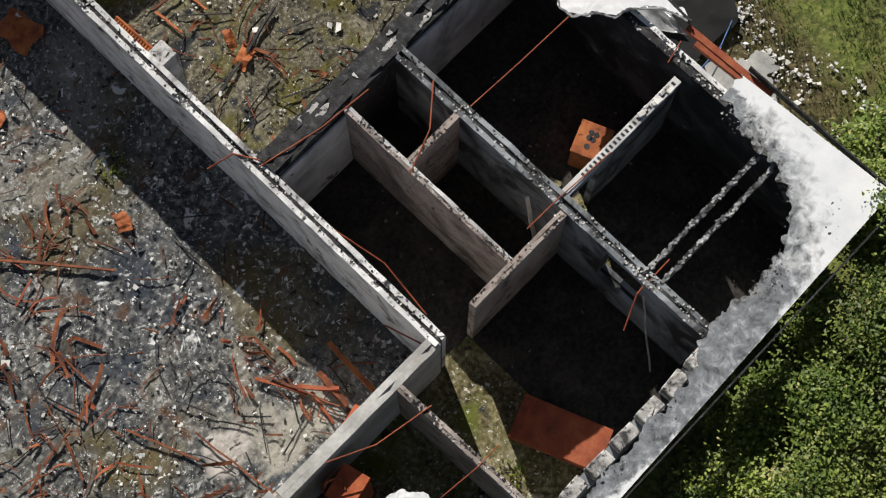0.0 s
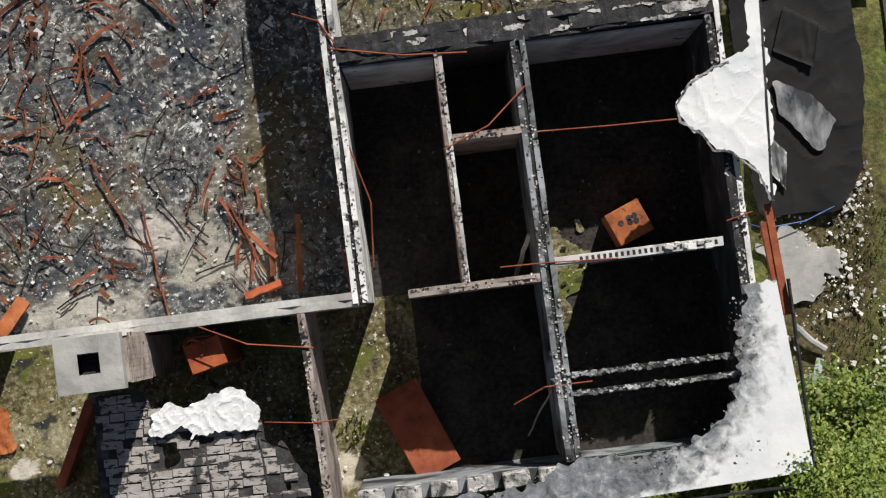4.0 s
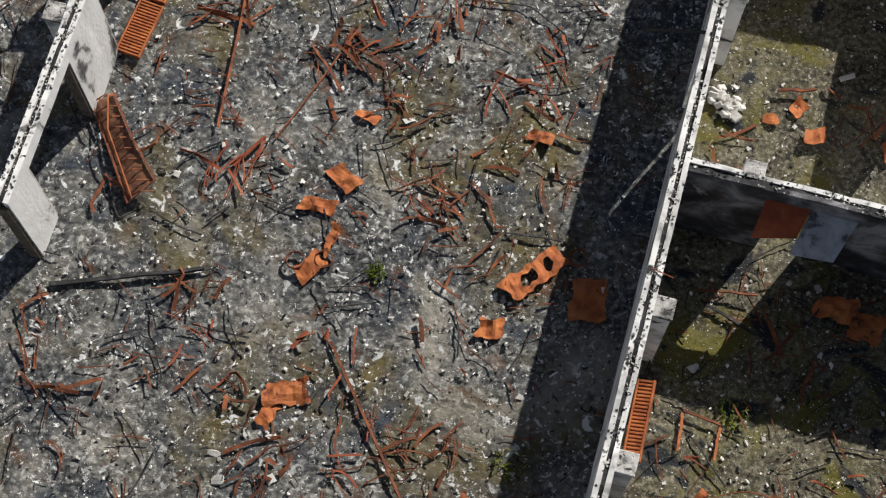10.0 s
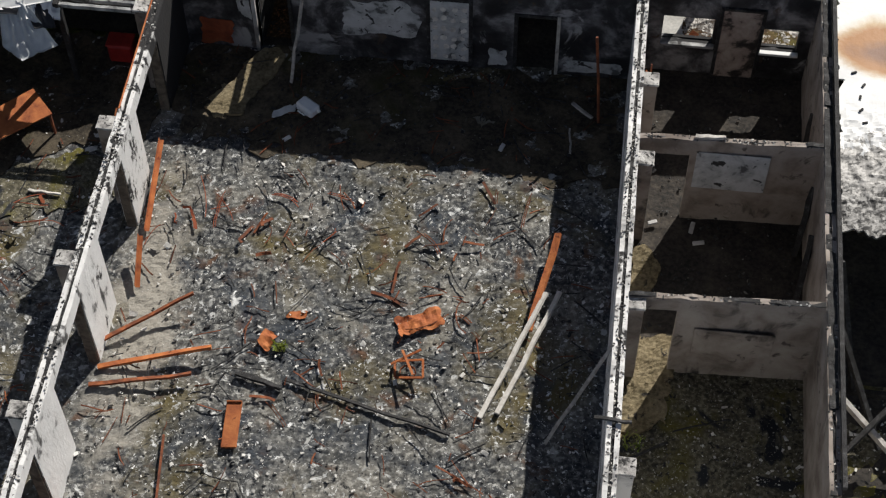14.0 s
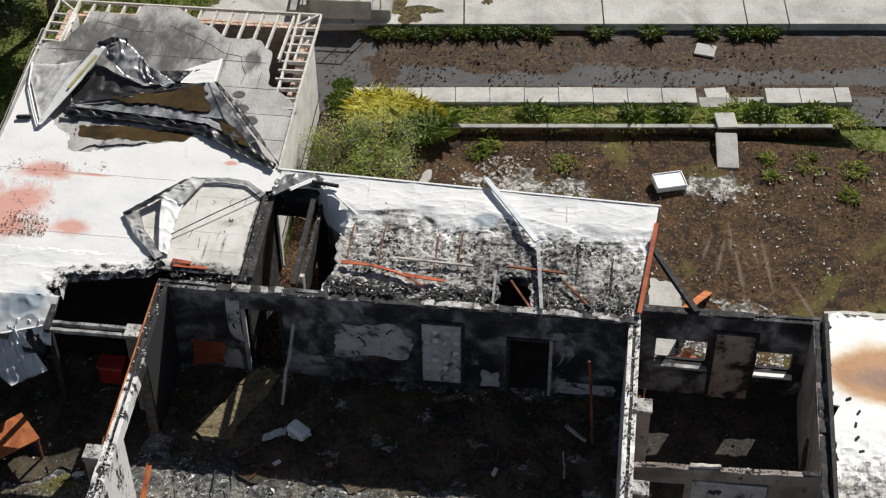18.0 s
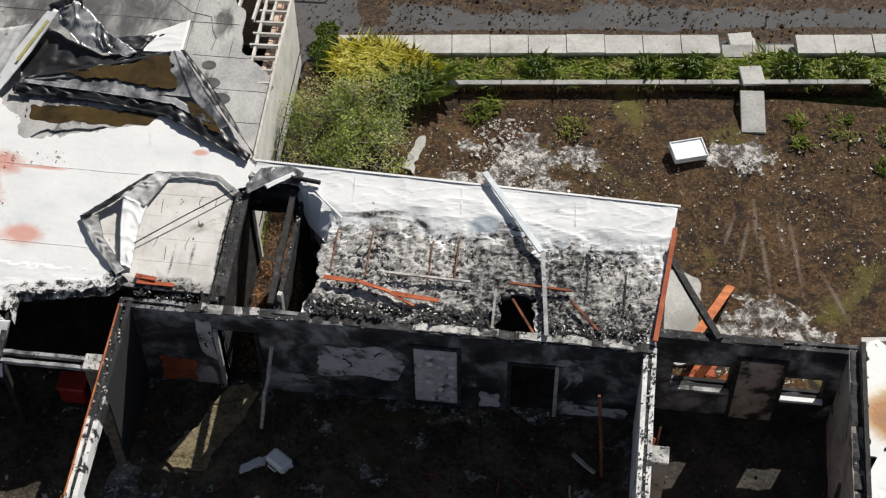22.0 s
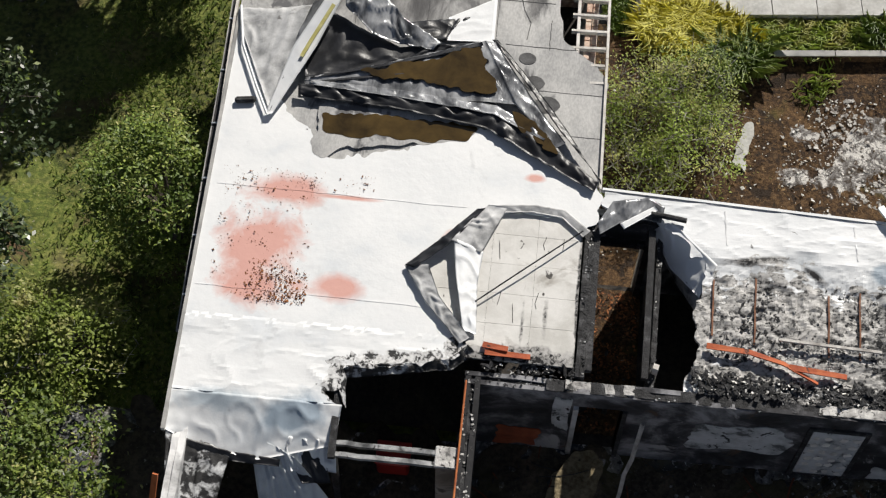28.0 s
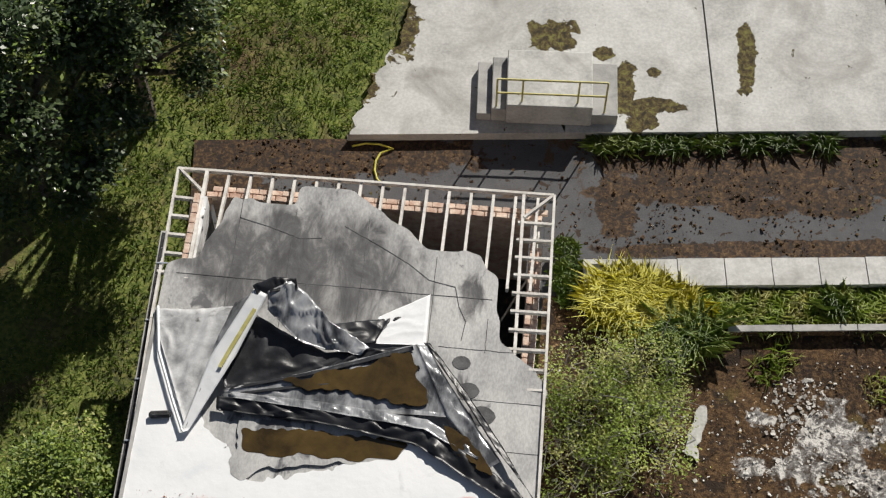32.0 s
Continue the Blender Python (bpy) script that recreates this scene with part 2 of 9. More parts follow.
TILE = mat("worn_roof_tile", [(0.41, (0.04, 0.039, 0.039)), (0.432, (0.10, 0.095, 0.09)), (0.44, (0.31, 0.29, 0.272)), (0.6, (0.42, 0.395, 0.372))], 2.6, 0.9, 0.4, 12, islands=0.12, stretch=(0.9, 2.0, 1),
           spots=[((0.04, 0.039, 0.038), 7.0, 0.57, 0.02)], stains=[((0.05, 0.049, 0.048), 9.4, -31.1, 0.6, 0.4, 0.1, 2.2, 0, 3.0), ((0.06, 0.058, 0.056), 8.3, -31.3, 0.5, 0.35, 0.1, 2.2, 0, 4.0), ((0.05, 0.049, 0.048), 7.75, -30.6, 0.12, 0.8, 0.2, 2.4, -12, 4.0)])
ROOF_PITCH = mat("black_roof_pitch", [(0.4, (0.025, 0.025, 0.026)), (0.55, (0.055, 0.054, 0.053)), (0.66, (0.12, 0.116, 0.11))], 5.0, 0.9, 0.6, 8)
WALL_TOP = mat("broken_wall_top", [(0.36, (0.05, 0.05, 0.05)), (0.46, (0.35, 0.34, 0.33)), (0.6, (0.62, 0.61, 0.59))], 3.5, 0.95, 0.8, 8,
               spots=[((0.03, 0.03, 0.03), 9.0, 0.57, 0.04)])
CHARRED = mat("charred_timber", [(0.38, (0.008, 0.008, 0.009)), (0.55, (0.026, 0.026, 0.028)), (0.7, (0.09, 0.09, 0.095))], 6, 0.75, 0.8, 6,
              spots=[((0.30, 0.30, 0.30), 7, 0.70, 0.03)])
PINK_BLOCK = mat("pinkish_blockwork", [(0.35, (0.20, 0.16, 0.14)), (0.5, (0.36, 0.30, 0.27)), (0.65, (0.46, 0.40, 0.36))], 2.0, 0.95, 0.5, 8,
                 spots=[((0.03, 0.028, 0.027), 8.0, 0.60, 0.05), ((0.10, 0.085, 0.075), 0.7, 0.52, 0.12)])
TAN_WALL = mat("tan_plaster", [(0.35, (0.17, 0.14, 0.12)), (0.5, (0.31, 0.27, 0.24)), (0.65, (0.40, 0.36, 0.33))], 1.1, 0.9, 0.3, 8,
               spots=[((0.04, 0.036, 0.033), 0.9, 0.58, 0.10), ((0.10, 0.085, 0.075), 2.5, 0.60, 0.08)])
PEEL_TAN = mat("scorched_peeling_panel", [(0.40, (0.02, 0.018, 0.018)), (0.46, (0.07, 0.06, 0.055)), (0.51, (0.28, 0.23, 0.21)), (0.62, (0.40, 0.35, 0.32))], 1.8, 0.85, 0.3, 8)
GREY_PATCH = mat("grey_plaster_patch", [(0.38, (0.10, 0.105, 0.11)), (0.45, (0.36, 0.375, 0.39)), (0.6, (0.52, 0.54, 0.56))], 2.6, 0.9, 0.2, 9, spots=[((0.03, 0.03, 0.032), 3.0, 0.62, 0.03)])
BLUE_WALL = mat("pale_blue_paint", [(0.35, (0.14, 0.155, 0.17)), (0.55, (0.30, 0.325, 0.345))], 1.2, 0.85, 0.2, 8, spots=[(CHAR, 0.8, 0.46, 0.14)])
RUST = mat("orange_rust", [(0.32, (0.22, 0.056, 0.018)), (0.5, (0.38, 0.112, 0.032)), (0.66, (0.49, 0.17, 0.05))], 3.0, 0.8, 0.35, 8,
           spots=[((0.16, 0.035, 0.012), 5.0, 0.62, 0.06), ((0.03, 0.015, 0.01), 2.5, 0.69, 0.04)], islands=0.25)
RUST_DARK = mat("dark_rust", [(0.34, (0.085, 0.024, 0.011)), (0.5, (0.165, 0.05, 0.02)), (0.64, (0.28, 0.086, 0.031))], 4.0, 0.85, 0.35, 6, islands=0.5)
RUST_BRICK = mat("brick_red_rust", [(0.32, (0.22, 0.042, 0.016)), (0.5, (0.36, 0.078, 0.026)), (0.66, (0.45, 0.12, 0.04))], 2.2, 0.8, 0.35, 8, spots=[((0.07, 0.025, 0.015), 4.0, 0.62, 0.05)])
RUST_RED = mat("red_brown_rust", [(0.32, (0.16, 0.035, 0.015)), (0.5, (0.27, 0.062, 0.024)), (0.66, (0.35, 0.10, 0.04))], 3.0, 0.8, 0.3, 6, spots=[((0.05, 0.03, 0.02), 3.0, 0.65, 0.06)])
APRON_MOSS = {"ramp": [(0.40, (0.022, 0.017, 0.006)), (0.5, (0.075, 0.052, 0.018)), (0.62, (0.16, 0.15, 0.04))], "scale": 6.0}
CONCRETE = mat("pale_concrete", [(0.36, (0.33, 0.33, 0.315)), (0.48, (0.48, 0.48, 0.46)), (0.62, (0.60, 0.60, 0.58))], 0.9, 0.92, 0.3, 11,
               fine=([(0.4, (0.36, 0.36, 0.34)), (0.6, (0.60, 0.59, 0.56))], 14, 0.35), spots=[((0.30, 0.29, 0.27), 0.45, 0.54, 0.15), ((0.10, 0.085, 0.06), 2.6, 0.68, 0.02)], islands=0.10,
               stains=[(APRON_MOSS, *q, 0.06, 2.2, 0, 2.2) for q in ((1.75, 16.55, 0.6, 0.45), (3.45, 15.3, 0.26, 0.75), (4.1, 14.9, 0.6, 0.22), (3.9, 14.45, 0.4, 0.3), (6.15, 16.4, 0.22, 1.0), (-1.75, 16.4, 0.5, 0.9), (-2.4, 15.1, 0.35, 0.8), (4.1, 15.8, 0.16, 0.14), (3.0, 16.2, 0.3, 0.2))])
CONCRETE_GREY = mat("grey_concrete", [(0.35, (0.24, 0.24, 0.235)), (0.55, (0.38, 0.375, 0.36)), (0.7, (0.46, 0.45, 0.43))], 1.6, 0.92, 0.4, 9, islands=0.1)
FELT_PATCH = mat("dark_felt_patch", [(0.4, (0.07, 0.07, 0.072)), (0.6, (0.12, 0.12, 0.122))], 4, 0.9, 0.3, 6)
DARK_FELT = {"ramp": [(0.38, (0.075, 0.074, 0.076)), (0.50, (0.12, 0.119, 0.12)), (0.56, (0.17, 0.168, 0.167)), (0.66, (0.30, 0.296, 0.29))], "scale": 1.4, "chips": 0.02}
FELT = mat("grey_roof_felt", [(0.36, (0.27, 0.27, 0.272)), (0.48, (0.41, 0.41, 0.405)), (0.60, (0.55, 0.545, 0.53))], 0.7, 0.9, 0.3, 10, stretch=(1.6, 0.8, 1),
           fine=([(0.4, (0.22, 0.22, 0.22)), (0.6, (0.48, 0.475, 0.465))], 16, 0.35), spots=[((0.13, 0.13, 0.135), 0.9, 0.61, 0.05)], islands=0.06,
           stains=[(DARK_FELT, -2.6, 8.4, 2.7, 1.45, 0.35, 1.3, -6, 1.4), (DARK_FELT, -3.0, 8.35, 2.2, 1.15, 0.3, 1.2, -6, 2.4), (DARK_FELT, 0.6, 8.0, 0.3, 0.5, 0.5, 2.4, 0, 2.4)])
DECK = mat("cream_roof_deck", [(0.35, (0.52, 0.51, 0.48)), (0.6, (0.68, 0.67, 0.64))], 1.6, 0.9, 0.2, 8, spots=[((0.10, 0.09, 0.08), 4.5, 0.67, 0.03)], islands=0.05)
MEMBRANE = mat("white_roof_membrane", [(0.3, (0.64, 0.67, 0.70)), (0.45, (0.74, 0.755, 0.765)), (0.6, (0.79, 0.80, 0.805))], 0.7, 0.6, 0.22, 9, bump_scale=7,
               spots=[((0.52, 0.54, 0.55), 1.1, 0.62, 0.15), ((0.25, 0.24, 0.23), 14.0, 0.72, 0.02)])
PINK = (0.64, 0.35, 0.30)
LITTER = mat("brown_leaf_litter", [(0.36, (0.10, 0.035, 0.012)), (0.6, (0.30, 0.12, 0.045))], 5, 0.9, 0.2, 4, islands=0.4)
MEMBRANE_WING = mat("stained_wing_membrane", [(0.3, (0.64, 0.67, 0.70)), (0.45, (0.74, 0.755, 0.765)), (0.6, (0.79, 0.80, 0.805))], 0.7, 0.6, 0.2, 9, bump_scale=6,
                    spots=[((0.55, 0.56, 0.57), 1.1, 0.62, 0.15)],
                    stains=[(PINK, -3.65, 3.25, 0.85, 0.40, 0.5, 1.6), (PINK, -3.95, 2.1, 0.80, 0.95, 0.55, 2.2), (PINK, -3.9, 1.3, 0.9, 0.5, 0.7, 2.2), (PINK, -2.4, 1.38, 0.55, 0.32, 0.6, 1.2), (PINK, -2.5, 3.22, 0.7, 0.06, 0.6, 1.0), (PINK, -0.5, 2.5, 0.22, 0.3, 0.5, 1.2), (PINK, 0.9, 4.0, 0.25, 0.12, 0.5, 1.5),
                            # the two blue-grey blots paint shade into the drape's pleats
                            ((0.33, 0.40, 0.47), -2.9, -1.1, 0.85, 0.5, 0.6, 1.6, 12, 2.0), ((0.42, 0.48, 0.53), -4.2, -0.95, 0.9, 0.25, 0.7, 1.6, 0, 2.0), (CHAR_FLAKES, -0.9, 0.02, 1.25, 0.30, 0.10, 2.0, 6, 5.0), (CHAR_FLAKES, -0.05, 0.5, 0.35, 0.5, 0.10, 1.4, 0, 5.0), (CHAR_FLAKES, -2.1, -0.45, 0.35, 0.35, 0.10, 1.8, 0, 5.0), (CHAR_FLAKES, -4.55, -2.2, 0.7, 0.55, 0.10, 1.5, 0, 5.0)])
MEMBRANE_EAST = mat("stained_east_membrane", [(0.3, (0.62, 0.64, 0.66)), (0.45, (0.73, 0.74, 0.75)), (0.6, (0.79, 0.80, 0.80))], 0.8, 0.55, 0.2, 9, bump_scale=6,
                    spots=[((0.03, 0.03, 0.03), 3.5, 0.68, 0.03)],
                    stains=[((0.58, 0.46, 0.28), 16.5, -1.1, 1.65, 1.0, 0.25, 0.5), ((0.36, 0.14, 0.014), 16.5, -1.15, 1.5, 0.85, 0.25, 0.5), ((0.17, 0.055, 0.012), 16.3, -1.25, 1.0, 0.4, 0.6, 1.2), (FLAKED, 16.5, -5.2, 2.2, 1.5, 0.08, 1.8, 0, 4.0), (SOOTED, 16.2, -5.9, 1.8, 0.8, 0.12, 2.0, 0, 5.0)])
# blots where the fire ate the range membrane away
BURNS = [(FLAKED, 5.35, 1.05, 1.45, 1.60, 0.08, 1.7, 0, 4.5), (FLAKED, 3.9, 1.3, 0.55, 1.05, 0.08, 1.4, 0, 4.5), (FLAKED, 7.2, 1.0, 1.15, 1.45, 0.08, 2.0, 0, 4.5), (FLAKED, 9.9, 0.95, 1.55, 1.42, 0.08, 1.5, 0, 4.5),
         (SOOTED, 7.85, 1.3, 0.85, 1.4, 0.08, 1.6, 0, 4.5), (SOOTED, 9.1, 1.3, 0.75, 1.0, 0.12, 2.2, 0, 5.0), (SOOTED, 10.3, 0.5, 1.0, 0.5, 0.12, 2.6, 0, 5.0), (SOOTED, 5.0, 2.72, 0.7, 0.10, 0.6, 1.6, 8, 4.0), (SOOTED, 10.2, 2.28, 0.9, 0.07, 0.6, 1.6, 3, 4.0), (SOOTED, 6.1, 0.3, 2.2, 0.16, 0.12, 2.0, 0, 5.0), (SOOTED, 6.05, 2.55, 0.35, 0.09, 0.6, 1.6, -38, 4.0)]
MEMBRANE_RANGE = mat("flaking_white_membrane", [(0.32, (0.50, 0.53, 0.56)), (0.44, (0.65, 0.67, 0.69)), (0.58, (0.76, 0.775, 0.79))], 1.0, 0.6, 0.25, 10, bump_scale=4, stretch=(0.8, 1.3, 1),
                     spots=[((0.36, 0.38, 0.40), 1.5, 0.63, 0.12), ((0.10, 0.10, 0.10), 7.0, 0.69, 0.03)], stains=BURNS + [((0.30, 0.36, 0.42), 7.35, 2.72, 0.36, 0.26, 0.3, 0.8, 12, 2.6), ((0.55, 0.55, 0.54), 7.45, 2.2, 0.36, 0.14, 0.3, 0.8, 0, 2.6)])
CORNER_SPECK = {"ramp": [(0.39, (0.06, 0.063, 0.067)), (0.40, (0.10, 0.108, 0.116)), (0.47, (0.155, 0.168, 0.182)), (0.55, (0.215, 0.23, 0.248)), (0.64, (0.40, 0.42, 0.44))], "scale": 4.0, "chips": 0.07}
MEMBRANE_CORNER = mat("scorched_corner_membrane", [(0.32, (0.62, 0.65, 0.68)), (0.46, (0.73, 0.75, 0.765)), (0.6, (0.79, 0.80, 0.81))], 0.9, 0.6, 0.25, 9, bump_scale=6,
                      stains=[(CORNER_SPECK, 15.2, -29.1, 2.72, 2.46, 0.22, 0.6, 0, 4.0), (CORNER_SPECK, 13.2, -31.25, 3.2, 0.40, 0.2, 1.0, 0, 4.5), (SOOTED, 15.2, -29.0, 2.22, 2.0, 0.10, 0.6, 0, 6.0), (CORNER_SPECK, 17.35, -28.2, 0.38, 0.6, 0.15, 1.4, 0, 5.0), (CORNER_SPECK, 14.2, -31.0, 0.9, 0.35, 0.15, 1.5, 0, 5.0)])
MEMBRANE_WHITE2 = mat("wrinkled_white_membrane", [(0.34, (0.52, 0.535, 0.55)), (0.46, (0.68, 0.69, 0.70)), (0.6, (0.77, 0.78, 0.785))], 1.0, 0.6, 0.25, 10, bump_scale=4)
MEMBRANE_GREY = mat("grey_weathered_membrane", [(0.36, (0.20, 0.21, 0.22)), (0.48, (0.36, 0.37, 0.385)), (0.62, (0.55, 0.56, 0.57))], 1.4, 0.65, 0.4, 9, bump_scale=9, stretch=(0.6, 1.5, 1),
                    spots=[((0.10, 0.10, 0.105), 5.0, 0.64, 0.05), ((0.18, 0.18, 0.185), 1.6, 0.64, 0.10)])
MEMBRANE_BURNT = mat("scorched_membrane", [(0.36, (0.05, 0.052, 0.055)), (0.45, (0.17, 0.175, 0.18)), (0.55, (0.34, 0.345, 0.35)), (0.68, (0.55, 0.555, 0.56))], 2.2, 0.75, 0.7, 11, spots=[(CHAR, 2.5, 0.58, 0.06), ((0.02, 0.02, 0.02), 9.0, 0.62, 0.04)])
SCORCHED_WHITE = mat("blackened_white_membrane", [(0.46, (0.014, 0.014, 0.015)), (0.51, (0.05, 0.05, 0.052)), (0.535, (0.34, 0.345, 0.35)), (0.64, (0.64, 0.65, 0.655))], 4.5, 0.7, 0.5, 11, spots=[((0.015, 0.015, 0.015), 1.6, 0.56, 0.06)])
BLACK_PLASTIC = mat("black_plastic_sheet", [(0.35, (0.006, 0.0065, 0.008)), (0.6, (0.02, 0.021, 0.025))], 2.0, 0.40, 0.25, 6, bump_scale=6)
TARP_BLACK = mat("dull_black_plastic", [(0.35, (0.004, 0.004, 0.005)), (0.55, (0.007, 0.007, 0.008)), (0.7, (0.016, 0.016, 0.018))], 1.6, 0.9, 0.3, 8, bump_scale=5)
# the ramp's light streaks add painted highlights to the silver plastic
SILVER_PLASTIC = mat("silver_grey_sheet", [(0.38, (0.07, 0.073, 0.08)), (0.46, (0.20, 0.206, 0.216)), (0.54, (0.36, 0.368, 0.38)), (0.63, (0.52, 0.53, 0.54))], 1.3, 0.22, 0.3, 6, bump_scale=7, metal=0.3, stretch=(1.6, 0.7, 1))
GREY_SHEET = mat("pale_grey_sheet", [(0.36, (0.22, 0.225, 0.23)), (0.5, (0.42, 0.425, 0.43)), (0.62, (0.56, 0.565, 0.57))], 2.0, 0.6, 0.3, 8, spots=[((0.10, 0.095, 0.09), 2.2, 0.60, 0.08)])
GREY_CLOTH = mat("grey_torn_sheet", [(0.4, (0.42, 0.45, 0.48)), (0.6, (0.60, 0.63, 0.65))], 2.0, 0.8, 0.2, 6)
ALU = mat("dull_aluminium", [(0.4, (0.42, 0.46, 0.50)), (0.6, (0.56, 0.60, 0.64))], 2.0, 0.45, 0.1, 5, metal=0.4)
TIMBER_WHITE = mat("weathered_white_timber", [(0.35, (0.50, 0.47, 0.43)), (0.6, (0.68, 0.66, 0.62))], 5, 0.85, 0.3, 6, islands=0.15)
TIMBER_GREY = mat("bleached_timber", [(0.35, (0.30, 0.28, 0.26)), (0.6, (0.56, 0.54, 0.51))], 5, 0.9, 0.4, 6, islands=0.2)
BRICK = mat("pink_brick", [(0.35, (0.46, 0.29, 0.22)), (0.5, (0.60, 0.44, 0.35)), (0.65, (0.70, 0.58, 0.48))], 6, 0.92, 0.4, 6, islands=0.2)
CRUST = {"ramp": [(0.40, (0.05, 0.035, 0.022)), (0.46, (0.13, 0.12, 0.115)), (0.52, (0.24, 0.23, 0.22)), (0.56, (0.60, 0.58, 0.55))], "scale": 3.6}
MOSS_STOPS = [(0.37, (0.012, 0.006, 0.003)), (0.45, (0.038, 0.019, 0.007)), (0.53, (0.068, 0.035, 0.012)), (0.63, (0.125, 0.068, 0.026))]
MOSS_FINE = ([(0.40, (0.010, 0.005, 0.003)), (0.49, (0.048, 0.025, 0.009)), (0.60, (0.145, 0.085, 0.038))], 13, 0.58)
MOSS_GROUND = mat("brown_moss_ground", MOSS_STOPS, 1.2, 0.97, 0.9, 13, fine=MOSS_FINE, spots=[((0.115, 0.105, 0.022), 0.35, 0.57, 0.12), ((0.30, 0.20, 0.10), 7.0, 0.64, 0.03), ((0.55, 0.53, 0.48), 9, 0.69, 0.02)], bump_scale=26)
COURT_MOSS = mat("courtyard_moss_and_crust", MOSS_STOPS, 1.2, 0.97, 0.9, 13, fine=MOSS_FINE,
                 spots=[((0.115, 0.105, 0.022), 0.35, 0.57, 0.12), ((0.02, 0.011, 0.005), 2.2, 0.56, 0.05), ((0.30, 0.20, 0.10), 7.0, 0.64, 0.03), ((0.60, 0.58, 0.53), 6.0, 0.70, 0.012)], bump_scale=26,
                 stains=[((0.17, 0.13, 0.10), *q, 0.07, r, 0.9, 1.8, turn, 3.0) for *q, r, turn in ((13.2, 5.3, 0.9, -9), (13.68, 4.9, 1.2, 8), (14.4, 5.0, 1.4, 8), (15.3, 3.9, 0.9, 24), (13.45, 6.0, 0.8, 4), (12.85, 5.6, 0.6, -14), (14.05, 5.6, 0.7, 10))]
                 + [(CRUST, *q, 0.12, 3.4, 0, 2.8) for q in ((7.9, 7.2, 0.75, 0.8), (7.3, 6.5, 0.6, 0.4), (8.6, 6.3, 0.5, 0.4), (9.3, 7.5, 0.5, 0.35), (13.25, 8.0, 0.6, 0.5), (13.7, 3.2, 0.9, 0.55), (14.7, 2.6, 0.6, 0.5), (13.0, 2.4, 0.8, 0.6), (12.6, 7.9, 0.3, 0.4), (6.5, 7.6, 0.3, 0.2), (6.3, 6.5, 0.35, 0.2))])
LANE_MOSS = {"ramp": [(0.40, (0.010, 0.005, 0.003)), (0.48, (0.03, 0.015, 0.006)), (0.55, (0.065, 0.034, 0.012)), (0.66, (0.15, 0.09, 0.04))], "scale": 9.0}
ASPHALT = mat("dark_asphalt", [(0.35, (0.062, 0.063, 0.069)), (0.6, (0.105, 0.106, 0.112))], 0.9, 0.85, 0.35, 9, fine=([(0.4, (0.03, 0.03, 0.032)), (0.6, (0.10, 0.10, 0.10))], 40, 0.35),
              spots=[((0.075, 0.045, 0.024), 0.8, 0.63, 0.04), ((0.035, 0.02, 0.012), 4.5, 0.62, 0.03), ((0.17, 0.165, 0.16), 2.2, 0.69, 0.06)],
              stains=[(LANE_MOSS, *q, 0.10, 1.5, 6.2, 2.2) for q in ((6.6, 13.75, 4.2, 0.95), (5.0, 13.0, 2.2, 0.5), (3.4, 12.4, 0.45, 1.0), (14.0, 14.2, 6.5, 0.9), (24.0, 15.2, 7.0, 0.9), (-3.0, 13.05, 3.6, 0.62), (-5.6, 12.6, 1.6, 1.2), (8.0, 11.75, 5.5, 0.22), (15.0, 12.5, 5.0, 0.3), (8.0, 12.9, 1.2, 0.35), (6.4, 12.6, 0.8, 0.3))])
GRASS_GROUND = mat("rough_grass_ground", [(0.37, (0.028, 0.030, 0.008)), (0.46, (0.075, 0.105, 0.016)), (0.55, (0.14, 0.20, 0.03)), (0.66, (0.20, 0.18, 0.07))], 0.6, 0.95, 0.9, 13,
                   fine=([(0.40, (0.02, 0.024, 0.006)), (0.5, (0.11, 0.125, 0.028)), (0.60, (0.25, 0.24, 0.07))], 9, 0.5), spots=[((0.12, 0.08, 0.04), 0.5, 0.58, 0.12), ((0.42, 0.38, 0.26), 12, 0.66, 0.03)], bump_scale=16,
                   stains=[({"ramp": [(0.40, (0.02, 0.016, 0.007)), (0.5, (0.075, 0.06, 0.022)), (0.62, (0.16, 0.13, 0.06))], "scale": 6.0}, 19.6, -27.5, 1.7, 5.5, 0.6, 1.2, -8, 1.2), ({"ramp": [(0.40, (0.025, 0.018, 0.008)), (0.5, (0.09, 0.062, 0.024)), (0.62, (0.20, 0.15, 0.07))], "scale": 4.0}, -5.6, 15.5, 2.2, 1.6, 0.8, 1.8, 0, 1.2)])
LEAF = mat("green_leaves", [(0.38, (0.07, 0.115, 0.016)), (0.5, (0.12, 0.185, 0.028)), (0.62, (0.21, 0.26, 0.052))], 1.1, 0.55, 0.0, 6, islands=0.4, subsurf=0.22)
# darker leaf colour that carries the shade of the western tree mass
LEAF_SHADED = mat("shaded_dark_leaves", [(0.35, (0.026, 0.044, 0.018)), (0.5, (0.052, 0.078, 0.032)), (0.65, (0.095, 0.125, 0.058))], 1.1, 0.35, 0.0, 4, islands=0.5, subsurf=0.2)
LEAF_YELLOW = mat("yellow_grass_blades", [(0.38, (0.42, 0.38, 0.04)), (0.5, (0.62, 0.57, 0.07)), (0.62, (0.72, 0.68, 0.14))], 1.5, 0.6, 0.0, 4, islands=0.35, subsurf=0.2)
LEAF_OLIVE = mat("olive_shrub_leaves", [(0.38, (0.19, 0.26, 0.04)), (0.5, (0.30, 0.38, 0.07)), (0.62, (0.46, 0.44, 0.17))], 1.6, 0.6, 0.0, 6, islands=0.45, subsurf=0.35)
